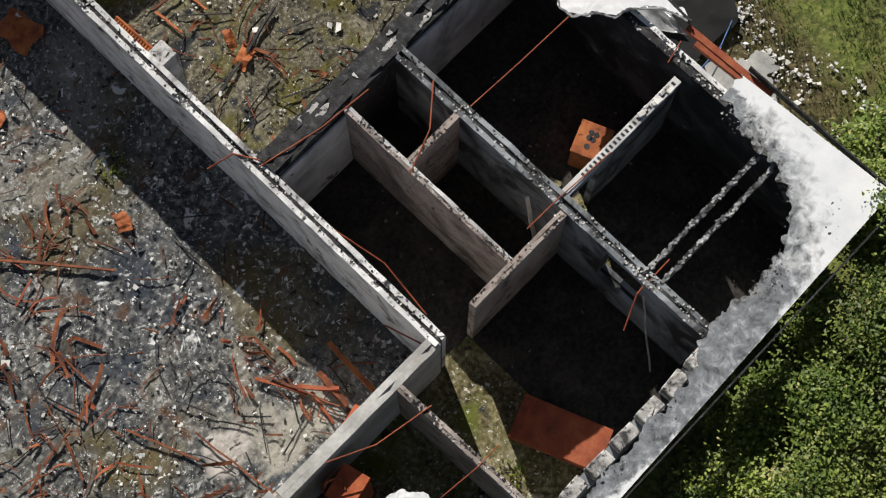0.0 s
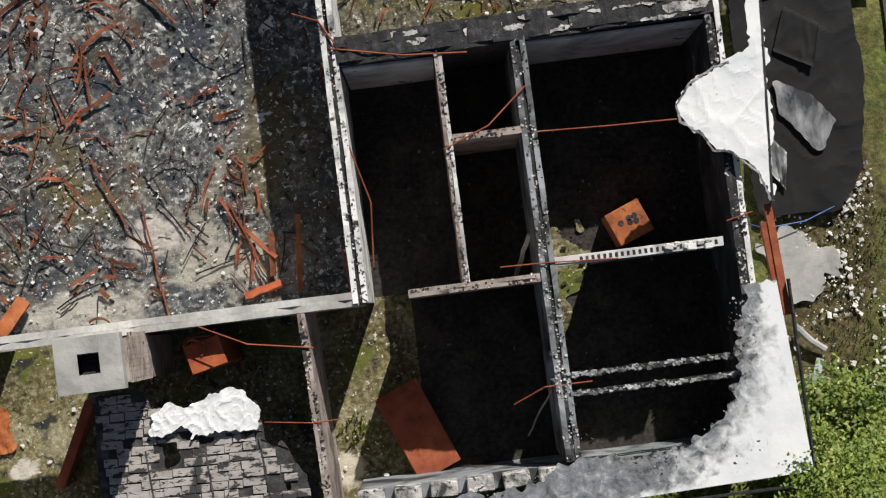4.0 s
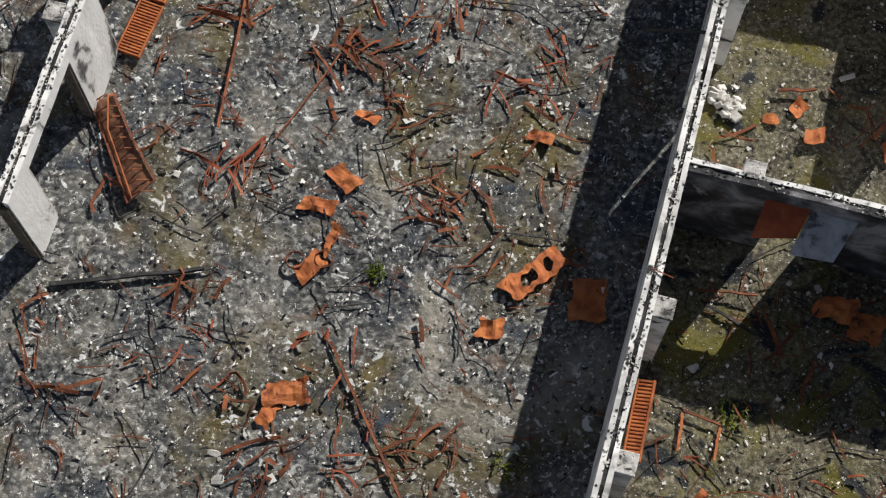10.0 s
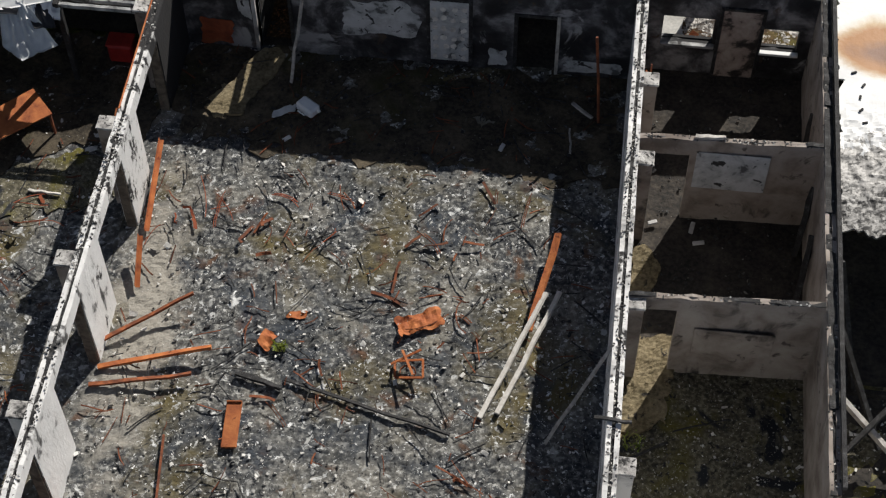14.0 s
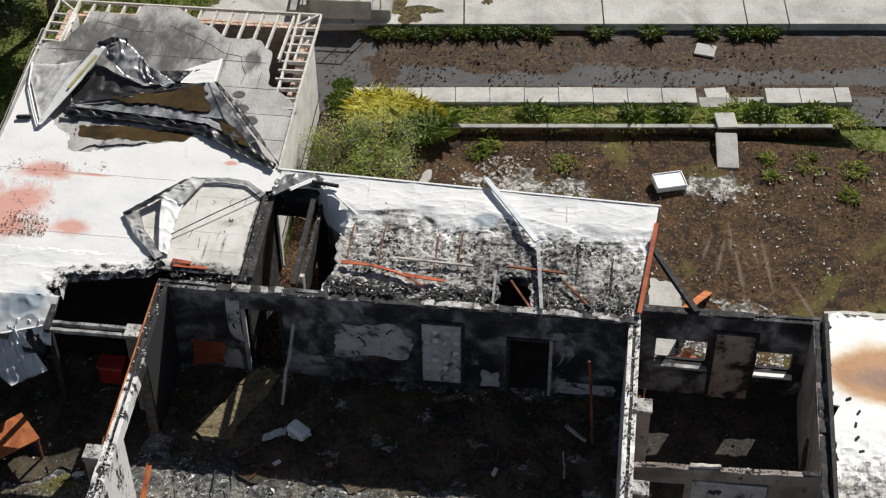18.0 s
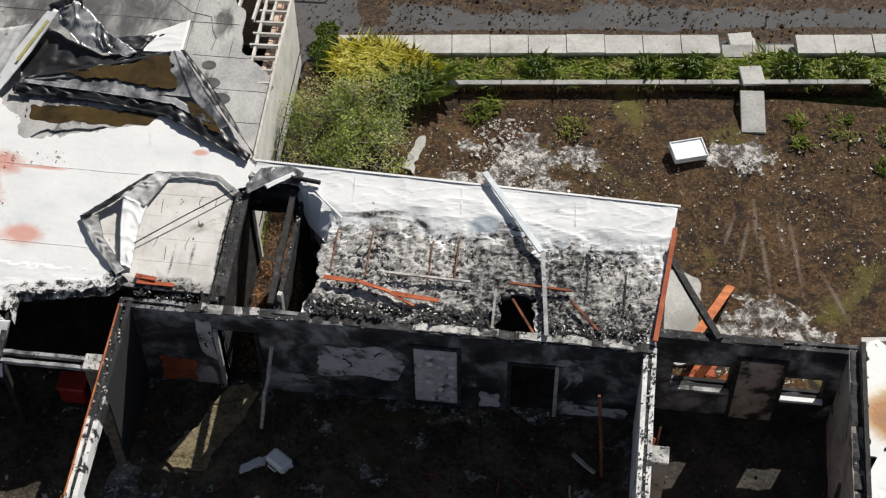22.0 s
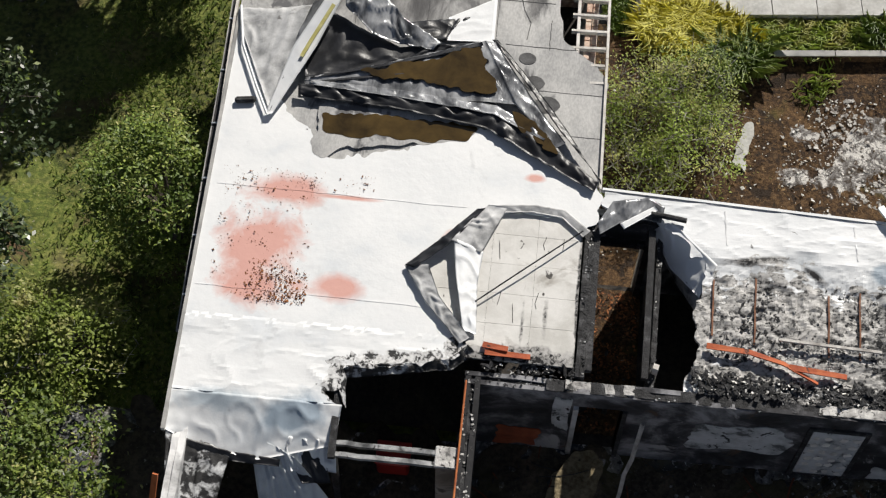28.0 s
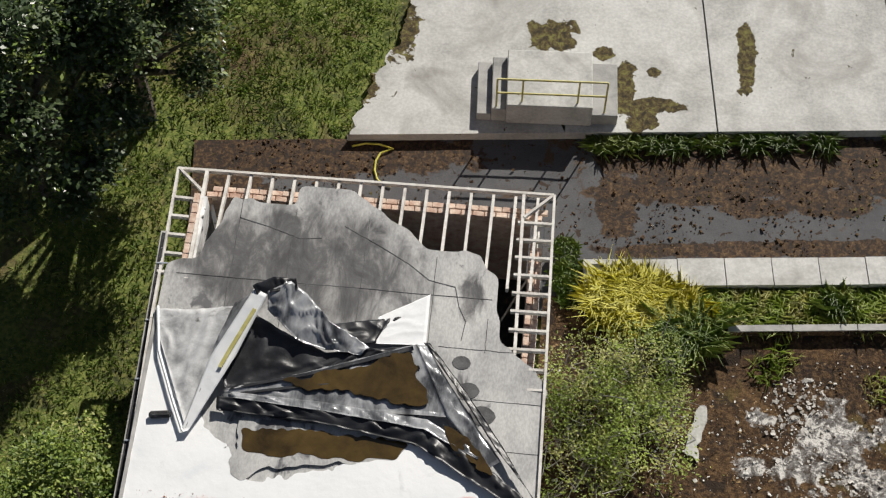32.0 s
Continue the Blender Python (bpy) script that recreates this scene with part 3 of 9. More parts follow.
BARK = mat("brown_bark", [(0.35, (0.06, 0.05, 0.04)), (0.6, (0.15, 0.125, 0.10))], 6, 0.95, 0.7, 6)
WHITE_CHIP = mat("white_plaster_rubble", [(0.35, (0.42, 0.41, 0.39)), (0.6, (0.70, 0.69, 0.66))], 4, 0.9, 0.4, 5, islands=0.25)
GREY_CHIP = mat("grey_ash_rubble", [(0.35, (0.06, 0.06, 0.062)), (0.55, (0.19, 0.185, 0.175)), (0.7, (0.30, 0.29, 0.27))], 4, 0.95, 0.5, 5, islands=0.5)
WHITE_PLASTIC = mat("white_plastic", [(0.4, (0.70, 0.75, 0.80)), (0.6, (0.80, 0.84, 0.87))], 2, 0.4, 0.05, 3)
RED_PAINT = mat("red_paint", [(0.4, (0.30, 0.015, 0.012)), (0.6, (0.45, 0.03, 0.02))], 2, 0.5, 0.1, 4)
MAUVE = mat("mauve_painted_metal", [(0.4, (0.20, 0.10, 0.12)), (0.6, (0.30, 0.17, 0.19))], 3, 0.6, 0.1, 4)
YELLOW_PAINT = mat("faded_yellow_paint", [(0.4, (0.42, 0.38, 0.12)), (0.6, (0.58, 0.54, 0.25))], 4, 0.6, 0.2, 5)
BLUE_ROPE = mat("blue_rope", [(0.4, (0.03, 0.10, 0.30)), (0.6, (0.06, 0.18, 0.45))], 6, 0.6, 0.1, 4)
POND = mat("brown_pond_water", [(0.35, (0.030, 0.020, 0.008)), (0.6, (0.085, 0.055, 0.018))], 1.2, 0.12, 0.03, 6)
WIRE = mat("rusty_wire", [(0.4, (0.13, 0.055, 0.03)), (0.6, (0.24, 0.11, 0.06))], 5, 0.8, 0.2, 4)


# ---- mesh helpers ----
rng = np.random.default_rng(7)


def thing(name, at, label, category, group="", kind=""):
    """An empty at the base of a thing with parts."""
    ob = new(name)
    ob.location = at
    ob.empty_display_size = 0.2
    return tagged(ob, label, category, group, kind)


def mesh_ob(name, verts, faces, material, parent=None, label="", smooth=False, at=None):
    me = bpy.data.meshes.new(name)
    o = Vector(at) if at is not None else (parent.matrix_basis.translation if parent is not None and parent.parent is None else Vector((0, 0, 0)))
    if parent is not None and parent.parent is not None:
        o = parent.matrix_basis.translation + parent.parent.matrix_basis.translation
    me.from_pydata([(v[0] - o[0], v[1] - o[1], v[2] - o[2]) for v in verts], [], faces)
    me.materials.append(material)
    if smooth:
        me.polygons.foreach_set("use_smooth", [True] * len(me.polygons))
    me.update()
    ob = new(name, me)
    if parent is not None:
        ob.parent = parent
    else:
        ob.location = o
    if label:
        tagged(ob, label)
    return ob


def part(name, geo, material, parent, label="", smooth=False):
    """One mesh under a thing; geo is (verts, faces) in world metres."""
    return mesh_ob(name, geo[0], geo[1], material, parent, label, smooth)


def join(*geos):
    verts, faces = [], []
    for v, f in geos:
        n = len(verts)
        verts += list(v)
        faces += [tuple(i + n for i in q) for q in f]
    return verts, faces


def box(x0, y0, z0, x1, y1, z1):
    v = [(x, y, z) for z in (z0, z1) for x, y in ((x0, y0), (x1, y0), (x1, y1), (x0, y1))]
    return v, [(3, 2, 1, 0), (4, 5, 6, 7), (0, 1, 5, 4), (1, 2, 6, 5), (2, 3, 7, 6), (3, 0, 4, 7)]


def cbox(x0, y0, z0, x1, y1, z1, c=0.015):
    """A box with chamfered edges."""
    bm = bmesh.new()
    v, f = box(x0, y0, z0, x1, y1, z1)
    vs = [bm.verts.new(p) for p in v]
    for q in f:
        bm.faces.new([vs[i] for i in q])
    bmesh.ops.bevel(bm, geom=bm.edges[:], offset=c, segments=1, affect="EDGES", clamp_overlap=True)
    bm.verts.index_update()
    out = [tuple(p.co) for p in bm.verts], [tuple(p.index for p in q.verts) for q in bm.faces]
    bm.free()
    return out


def moved(geo, m):
    return [tuple(m @ Vector(v)) for v in geo[0]], geo[1]


def beam(a, b, w, h, up=(0, 0, 1)):
    """A square bar from a to b, w wide and h deep."""
    a, b = Vector(a), Vector(b)
    d = (b - a).normalized()
    s = d.cross(Vector(up))
    s = s.normalized() if s.length > 1e-4 else Vector((1, 0, 0))
    u = s.cross(d)
    v = [tuple(p + s * (w / 2) * i + u * (h / 2) * j) for p in (a, b) for i, j in ((-1, -1), (1, -1), (1, 1), (-1, 1))]
    return v, [(0, 1, 2, 3), (7, 6, 5, 4), (0, 4, 5, 1), (1, 5, 6, 2), (2, 6, 7, 3), (3, 7, 4, 0)]


def strip(points, w, h, twist=0.0):
    """A bent bar through points, rectangular, w wide and h thick."""
    pts = [Vector(p) for p in points]
    v, f = [], []
    for i, p in enumerate(pts):
        d = (pts[min(i + 1, len(pts) - 1)] - pts[max(i - 1, 0)]).normalized()
        s = d.cross(Vector((0, 0, 1)))
        s = s.normalized() if s.length > 1e-4 else Vector((1, 0, 0))
        u = s.cross(d)
        a = twist * i
        s, u = s * math.cos(a) + u * math.sin(a), u * math.cos(a) - s * math.sin(a)
        v += [tuple(p + s * (w / 2) * j + u * (h / 2) * k) for j, k in ((-1, -1), (1, -1), (1, 1), (-1, 1))]
    n = len(pts)
    for i in range(n - 1):
        for j in range(4):
            a, b = 4 * i + j, 4 * i + (j + 1) % 4
            f.append((a, b, b + 4, a + 4))
    f += [(3, 2, 1, 0), (4 * n - 4, 4 * n - 3, 4 * n - 2, 4 * n - 1)]
    return v, f


def tube(points, r, sides=6):
    pts = [Vector(p) for p in points]
    rad = r if isinstance(r, (list, tuple)) else [r] * len(pts)
    v, f = [], []
    for i, p in enumerate(pts):
        d = (pts[min(i + 1, len(pts) - 1)] - pts[max(i - 1, 0)]).normalized()
        s = d.cross(Vector((0.3, 0.2, 1)))
        s = s.normalized() if s.length > 1e-4 else Vector((1, 0, 0))
        u = s.cross(d)
        v += [tuple(p + (s * math.cos(k * math.tau / sides) + u * math.sin(k * math.tau / sides)) * rad[i]) for k in range(sides)]
    n = len(pts)
    for i in range(n - 1):
        for k in range(sides):
            a, b = sides * i + k, sides * i + (k + 1) % sides
            f.append((a, b, b + sides, a + sides))
    f += [tuple(range(sides))[::-1], tuple(range(sides * (n - 1), sides * n))]
    return v, f


def nz(x, y, s, k=0.0):
    return noise.noise(Vector((x * s, y * s, k)))


def inside(x, y, poly):
    hit, n = False, len(poly)
    for i in range(n):
        (xa, ya), (xb, yb) = poly[i], poly[(i + 1) % n]
        if (ya > y) != (yb > y) and x < (xb - xa) * (y - ya) / (yb - ya) + xa:
            hit = not hit
    return hit


def sheet(poly, z, step=0.1, rag=0.08, thick=0.02, holes=(), rag_s=2.2, ease=2, fit=None):
    """A slab over an uneven outline: top by z (a number or a function of x, y), skirt and underside."""
    xs, ys = [p[0] for p in poly], [p[1] for p in poly]
    nx, ny = int((max(xs) - min(xs)) / step) + 3, int((max(ys) - min(ys)) / step) + 3
    x0, y0 = min(xs) - step, min(ys) - step
    zf = z if callable(z) else (lambda x, y: z)
    keep = set()
    for i in range(nx):
        for j in range(ny):
            x, y = x0 + (i + 0.5) * step, y0 + (j + 0.5) * step
            a, b = x + rag * (nz(x, y, rag_s, 1) + 0.6 * nz(x, y, rag_s * 3.7, 2) + 0.4 * nz(x, y, rag_s * 8.0, 9)), y + rag * (nz(x, y, rag_s, 5) + 0.5 * nz(x, y, rag_s * 3.1, 6) + 0.4 * nz(x, y, rag_s * 8.3, 8))
            if inside(a, b, poly) and not any(inside(a, b, q) for q in holes):
                keep.add((i, j))
    idx, verts, faces, rim = {}, [], [], {}

    def vert(i, j, low):
        k = (i, j, low)
        if k not in idx:
            x, y = x0 + i * step, y0 + j * step
            x += 0.3 * step * nz(x, y, 9.0, 3)
            y += 0.3 * step * nz(x, y, 9.0, 4)
            idx[k] = len(verts)
            verts.append((x, y, zf(x, y) - (thick if low else 0)))
        return idx[k]

    for i, j in keep:
        faces.append((vert(i, j, 0), vert(i + 1, j, 0), vert(i + 1, j + 1, 0), vert(i, j + 1, 0)))
        faces.append((vert(i, j + 1, 1), vert(i + 1, j + 1, 1), vert(i + 1, j, 1), vert(i, j, 1)))
        for (di, dj), (p, q) in (((0, -1), ((0, 0), (1, 0))), ((1, 0), ((1, 0), (1, 1))), ((0, 1), ((1, 1), (0, 1))), ((-1, 0), ((0, 1), (0, 0)))):
            if (i + di, j + dj) not in keep:
                faces.append((vert(i + p[0], j + p[1], 1), vert(i + q[0], j + q[1], 1), vert(i + q[0], j + q[1], 0), vert(i + p[0], j + p[1], 0)))
                rim.setdefault((i + p[0], j + p[1]), set()).add((i + q[0], j + q[1]))
                rim.setdefault((i + q[0], j + q[1]), set()).add((i + p[0], j + p[1]))
    # ease the steps of the outline
    for turn in range(ease):
        was = {k: verts[idx[(*k, 0)]] for k in rim}
        for k, near in rim.items():
            mx, my = (sum(was[n][c] for n in near) / len(near) for c in (0, 1))
            x, y = 0.4 * was[k][0] + 0.6 * mx, 0.4 * was[k][1] + 0.6 * my
            for low in (0, 1):
                verts[idx[(*k, low)]] = (x, y, zf(x, y) - (thick if low else 0))
    if fit:
        verts = [(*fit(p[0], p[1]), p[2]) for p in verts]
    return verts, faces


def ground_grid(x0, y0, x1, y1, step, zf):
    nx, ny = max(1, round((x1 - x0) / step)), max(1, round((y1 - y0) / step))
    v = []
    for j in range(ny + 1):
        for i in range(nx + 1):
            x, y = x0 + (x1 - x0) * i / nx, y0 + (y1 - y0) * j / ny
            v.append((x, y, zf(x, y)))
    f = [(j * (nx + 1) + i, j * (nx + 1) + i + 1, (j + 1) * (nx + 1) + i + 1, (j + 1) * (nx + 1) + i) for j in range(ny) for i in range(nx)]
    return v, f


def prism(a, b, half, z0, z1, rough=0.02, step=0.3, seed=0.0):
    """A run of wall from a to b in plan, half as thick each side, with an uneven top."""
    a, b = Vector((*a, 0)), Vector((*b, 0))
    n = max(1, int((b - a).length / step))
    d = (b - a).normalized()
    s = Vector((d.y, -d.x, 0))
    v, f = [], []
    for i in range(n + 1):
        p = a.lerp(b, i / n)
        k = seed + 0.37
        t = z1 + rough * 1.6 * nz(p.x, p.y, 3.1, k) + rough * nz(p.x, p.y, 9.7, k)
        w = [half + 0.3 * rough * nz(p.x, p.y, 4.3, k + q) for q in (2, 3)]
        v += [tuple(p + s * w[0] + Vector((0, 0, z0))), tuple(p - s * w[1] + Vector((0, 0, z0))),
              tuple(p - s * w[1] + Vector((0, 0, t))), tuple(p + s * w[0] + Vector((0, 0, t + rough * 0.5 * nz(p.x, p.y, 7.0, k + 5))))]
    for i in range(n):
        for j in range(4):
            q, r = 4 * i + j, 4 * i + (j + 1) % 4
            f.append((r, q, q + 4, r + 4))
    f += [(0, 1, 2, 3), (4 * n + 3, 4 * n + 2, 4 * n + 1, 4 * n)]
    return v, f


def wall(name, a, b, thick, z1, materials, openings=(), cavity=True, rough=0.03, label="", z0=-0.1, cap=True):
    """A wall from a to b in plan. openings: (from, to, sill, head) in metres along it. materials: left leaf, right leaf, top."""
    w = thing(name, (*a, 0), label, "wall", kind="structure")
    a2, b2 = Vector(a), Vector(b)
    d = (b2 - a2).normalized()
    s = Vector((d.y, -d.x))
    length = (b2 - a2).length
    runs, at = [], 0.0
    for o0, o1, sill, head in sorted(openings):
        if o0 > at:
            runs.append((at, o0, z0, z1))
        if sill > 0.02:
            runs.append((o0, o1, z0, sill))
        if head < z1 - 0.02:
            runs.append((o0, o1, head, z1))
        at = o1
    if at < length:
        runs.append((at, length, z0, z1))
    leaf = thick * 0.36 if cavity else thick * 0.5
    for side, m in ((1, materials[1]), (-1, materials[0])):
        off = s * side * (thick / 2 - leaf / 2)
        geos = [prism(a2 + off + d * r0, a2 + off + d * r1, leaf / 2, l0, l1, rough if l1 == z1 else 0.004, 0.22, side * 3.0) for r0, r1, l0, l1 in runs]
        part("wall_leaf", join(*geos), m, w)
    if cavity:
        part("cavity_fill", join(*[prism(a2 + d * r0, a2 + d * r1, thick * 0.15, l0 + 0.003, l1 - 0.035, 0.03, 0.15) for r0, r1, l0, l1 in runs]), CHARRED, w)
    if cap and materials[2] is CHARRED:
        geos, at = [], 0.0
        while at < length:
            n = rng.uniform(0.3, 1.6)
            if rng.random() < 0.75:
                e = min(at + n, length)
                geos.append(prism(a2 + d * at, a2 + d * e, thick * rng.uniform(0.34, 0.46), z1 - 0.04, z1 + rng.uniform(0.01, 0.025), 0.03, 0.10, at))
            at += n
        part("charred_plate", join(*geos), CHARRED, w)
    if cap:
        for nm, m, per, sz, band in (("mortar_crumbs", materials[2] if materials[2] is not CHARRED else MEMBRANE_BURNT, 55, 0.02, 0.47), ("char_crumbs", CHARRED, 46, 0.019, 0.47), ("white_crumbs", WHITE_CHIP, 26, 0.016, 0.47)):
            geos = []
            for k in range(int(per * length * (0.4 if materials[2] is CHARRED and m is not CHARRED else 1.0))):
                u, q, r = rng.uniform(0.02, length - 0.02), rng.uniform(-band, band) * thick, sz * rng.uniform(0.35, 1.2)
                if any(o0 < u < o1 and head > z1 - 0.02 for o0, o1, sill, head in openings) or nz(u, q, 1.1, per) < rng.uniform(-0.4, 0.4):
                    continue
                p = a2 + d * u + s * q
                low = 0.03 if cavity and abs(q) < thick * 0.14 else 0.0
                geos.append(moved(box(-r * rng.uniform(0.6, 1.5), -r * 0.8, -0.02, r, r * rng.uniform(0.5, 1.0), r * rng.uniform(0.25, 0.7)), pose(p.x, p.y, z1 - low, rng.uniform(-14, 14), rng.uniform(-14, 14), rng.uniform(0, 360))))
            if geos:
                tagged(part(nm, join(*geos), m, w), kind="stuff")
    return w


def crease(x, y, s, k=0.0, amp=0.05):
    """Sharp ridges of a wrinkled sheet."""
    a = max(0.0, 1 - 4.0 * abs(nz(x, y, s, k)))
    b = max(0.0, 1 - 4.0 * abs(nz(x, y, s * 2.3, k + 4)))
    return amp * (a * a + 0.5 * b * b)


def fringe(points, zf, w, material, parent, seed=0.0, name="burnt_edge"):
    """A ragged burnt ribbon along a torn edge."""
    pts = [Vector((*p, 0)) for p in points]
    v, f = [], []
    for i in range(len(pts) - 1):
        n = max(2, int((pts[i + 1] - pts[i]).length / 0.035))
        d = (pts[i + 1] - pts[i]).normalized()
        s = Vector((d.y, -d.x, 0))
        for j in range(n):
            p = pts[i].lerp(pts[i + 1], j / n)
            p = p + s * (0.5 * w * nz(p.x, p.y, 3.0, seed))
            for side in (-1, 1):
                q = p + s * side * w * (0.5 + 0.6 * nz(p.x, p.y, 9.0, seed + side) + 0.5 * nz(p.x, p.y, 24.0, seed + side * 2))
                z = zf(q.x, q.y) + 0.012 + 0.015 * nz(q.x, q.y, 14, seed)
                v += [(q.x, q.y, z), (q.x, q.y, z - 0.03)]
    for i in range(len(v) // 4 - 1):
        a = 4 * i
        f += [(a, a + 2, a + 6, a + 4), (a + 1, a + 5, a + 7, a + 3), (a, a + 4, a + 5, a + 1), (a + 2, a + 3, a + 7, a + 6)]
    return part(name, (v, f), material, parent)


def ruled(name, a, b, material, parent, n=36, m=14, amp=0.05, pleats=4.0, seed=0.0, label=""):
    """A thin creased sheet stretched between two polylines, its folds running across from one to the other."""
    def along(line, t):
        pts = [Vector(p) for p in line]
        cum = [0.0]
        for p, q in zip(pts, pts[1:]):
            cum.append(cum[-1] + (q - p).length)
        d = t * cum[-1]
        for i in range(len(pts) - 1):
            if d <= cum[i + 1] + 1e-9:
                return pts[i].lerp(pts[i + 1], (d - cum[i]) / max(1e-6, cum[i + 1] - cum[i]))
        return pts[-1]
    v, f = [], []
    for low in (0, 1):
        for i in range(n + 1):
            pa, pb = along(a, i / n), along(b, i / n)
            for j in range(m + 1):
                s, t = i / n, j / m
                p = pa.lerp(pb, t)
                u = s * pleats + 1.4 * noise.noise(Vector((s * 2.3, t * 0.9, seed))) + 0.5 * noise.noise(Vector((s * 0.6 * pleats, t * 2.5, seed + 3)))
                tri = abs((u % 1.0) - 0.5) * 2
                w = (0.3 + 0.7 * math.sin(math.pi * t)) * (0.15 + 1.5 * abs(noise.noise(Vector((s * 0.7 * pleats, t, seed + 9)))))
                cr = max(0.0, 1 - 5 * abs(noise.noise(Vector((p.x * 2.1, p.y * 2.1, seed + 7)))))
                z = amp * w * (tri - 0.3) + 0.5 * amp * cr * cr
                v.append((p.x, p.y, p.z + z - 0.012 * low))
    k, r = (n + 1) * (m + 1), m + 1
    for i in range(n):
        for j in range(m):
            q = i * r + j
            f.append((q, q + 1, q + r + 1, q + r))
            f.append((k + q, k + q + r, k + q + r + 1, k + q + 1))
    for i in range(n):
        for j in (0, m):
            q = i * r + j
            f.append((q, q + r, k + q + r, k + q))
    for j in range(m):
        for i in (0, n):
            q = i * r + j
            f.append((q, k + q, k + q + 1, q + 1))
    return part(name, (v, f), material, parent, label, smooth=True)


# ---- ground ----
def relief(amp, s=1.4, k=0.0, base=0.0):
    return lambda x, y: base + amp * (0.6 * nz(x, y, s, k) + 0.35 * nz(x, y, s * 3.3, k + 3) + 0.25 * nz(x, y, s * 8.1, k + 6))


def setting(name, geo, material, label, category="ground", smooth=False):
    return tagged(mesh_ob(name, geo[0], geo[1], material, smooth=smooth), label, category, kind="structure")


axis = [-1500, -400, -120, -60, -40, -25, -15, -8, 0, 0.4, 8, 15, 22, 30, 45, 70, 130, 400, 1500]
gv = [(x, y, -0.12 - 0.56 * min(1.0, max(0.0, y / (0.4 if x > 5 else 8))) + (0.05 * nz(x, y, 0.3) if abs(x) < 60 and abs(y) < 60 else 0)) for y in axis for x in axis]
na = len(axis)
gf = [(j * na + i, j * na + i + 1, (j + 1) * na + i + 1, (j + 1) * na + i) for j in range(na - 1) for i in range(na - 1)]
setting("ground", (gv, gf), GRASS_GROUND, "rough grass and weeds round the burnt building")

H = 2.7
setting("floor_hall", ground_grid(-0.1, -27.6, 10.95, 0.0, 0.075, relief(0.10, 1.3)), ASH, "grey ash, char and rubble covering the hall floor", "floor")
# dark sheet laid over the strip that the north wall shades
setting("burnt_floor", sheet([(0.28, -0.15), (10.84, -0.15), (10.84, -3.5), (9.4, -3.35), (8.0, -3.45), (6.6, -3.3), (5.2, -3.4), (3.8, -3.3), (2.2, -3.2), (0.9, -2.9), (0.28, -2.6)], relief(0.06, 1.3, 3, 0.032), 0.09, 0.7, 0.14), SHADE_SOIL, "burnt mossy soil, darkened as shade at the hall's north end", "floor")
# dirt and rubble sheets cut to the sunlit pools on the floor
setting("dirt_patch", sheet([(2.15, -0.2), (2.75, -0.25), (2.5, -1.0), (2.1, -1.7), (1.9, -2.35), (1.2, -2.4), (1.0, -2.2), (1.5, -1.2)], relief(0.05, 2.5, 8, 0.105), 0.06, 0.18, 0.06), SUNLIT_DIRT, "yellow-brown dirt in the outline of sunlight inside the doorway", "floor")
setting("rubble_patch", sheet([(11.15, -5.1), (11.55, -5.0), (11.85, -5.5), (11.7, -6.2), (11.15, -6.5)], relief(0.10, 2.5, 8, 0.09), 0.06, 0.25, 0.12), SUNLIT_DIRT, "heap of yellow-brown rubble, coloured as sunlit, by the room wall", "floor")
setting("rubble_patch", sheet([(11.3, -7.4), (12.2, -7.35), (12.3, -8.2), (11.9, -9.6), (11.2, -9.9)], relief(0.10, 2.5, 8, 0.08), 0.06, 0.3, 0.12), SUNLIT_DIRT, "heap of yellow-brown rubble, coloured as sunlit, by the hall wall", "floor")
setting("floor_west_yard", ground_grid(-9.0, -30.0, -0.1, -0.2, 0.13, relief(0.10, 1.3, 11)), ASH, "ash and burnt rubble on the west yard floor", "floor")
# sooty sheet that also darkens the ground shaded by the roof edge
setting("burnt_floor", sheet([(-6.5, -0.1), (-0.15, -0.1), (-0.15, -3.4), (-1.4, -3.5), (-2.4, -3.9), (-3.2, -4.6), (-3.4, -6.0), (-4.2, -7.2), (-6.5, -7.4)], relief(0.06, 1.2, 13, 0.035), 0.10, 0.5, 0.14), SHADE_SOIL, "soot-black burnt floor, darkened as roof shade in the west yard", "floor")
setting("moss_patch", sheet([(-3.2, -5.0), (-2.6, -4.25), (-1.4, -3.75), (-0.6, -4.0), (-0.5, -5.2), (-1.48, -5.4), (-2.4, -5.9), (-3.1, -5.7)], relief(0.05, 1.2, 13, 0.055), 0.08, 0.35, 0.12), ASH_GREEN, "mossy dirt patch in the west yard", "floor")
setting("floor_east_yard", ground_grid(11.0, -23.2, 21.0, -15.4, 0.1, relief(0.10, 1.2, 21)), ASH_GREEN, "mossy rubble floor of the open eastern room", "floor")
setting("floor_third_room", ground_grid(11.0, -15.4, 20.0, -8.0, 0.1, relief(0.07, 1.2, 31)), ASH_GREEN, "mossy burnt floor strewn with brick rubble", "floor")
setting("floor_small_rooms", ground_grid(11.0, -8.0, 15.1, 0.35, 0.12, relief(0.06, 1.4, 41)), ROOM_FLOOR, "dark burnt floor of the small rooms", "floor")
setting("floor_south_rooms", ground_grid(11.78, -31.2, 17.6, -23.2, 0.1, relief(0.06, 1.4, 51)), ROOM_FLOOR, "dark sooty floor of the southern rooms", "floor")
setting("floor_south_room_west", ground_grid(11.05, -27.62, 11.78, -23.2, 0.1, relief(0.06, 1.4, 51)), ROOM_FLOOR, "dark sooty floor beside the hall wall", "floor")
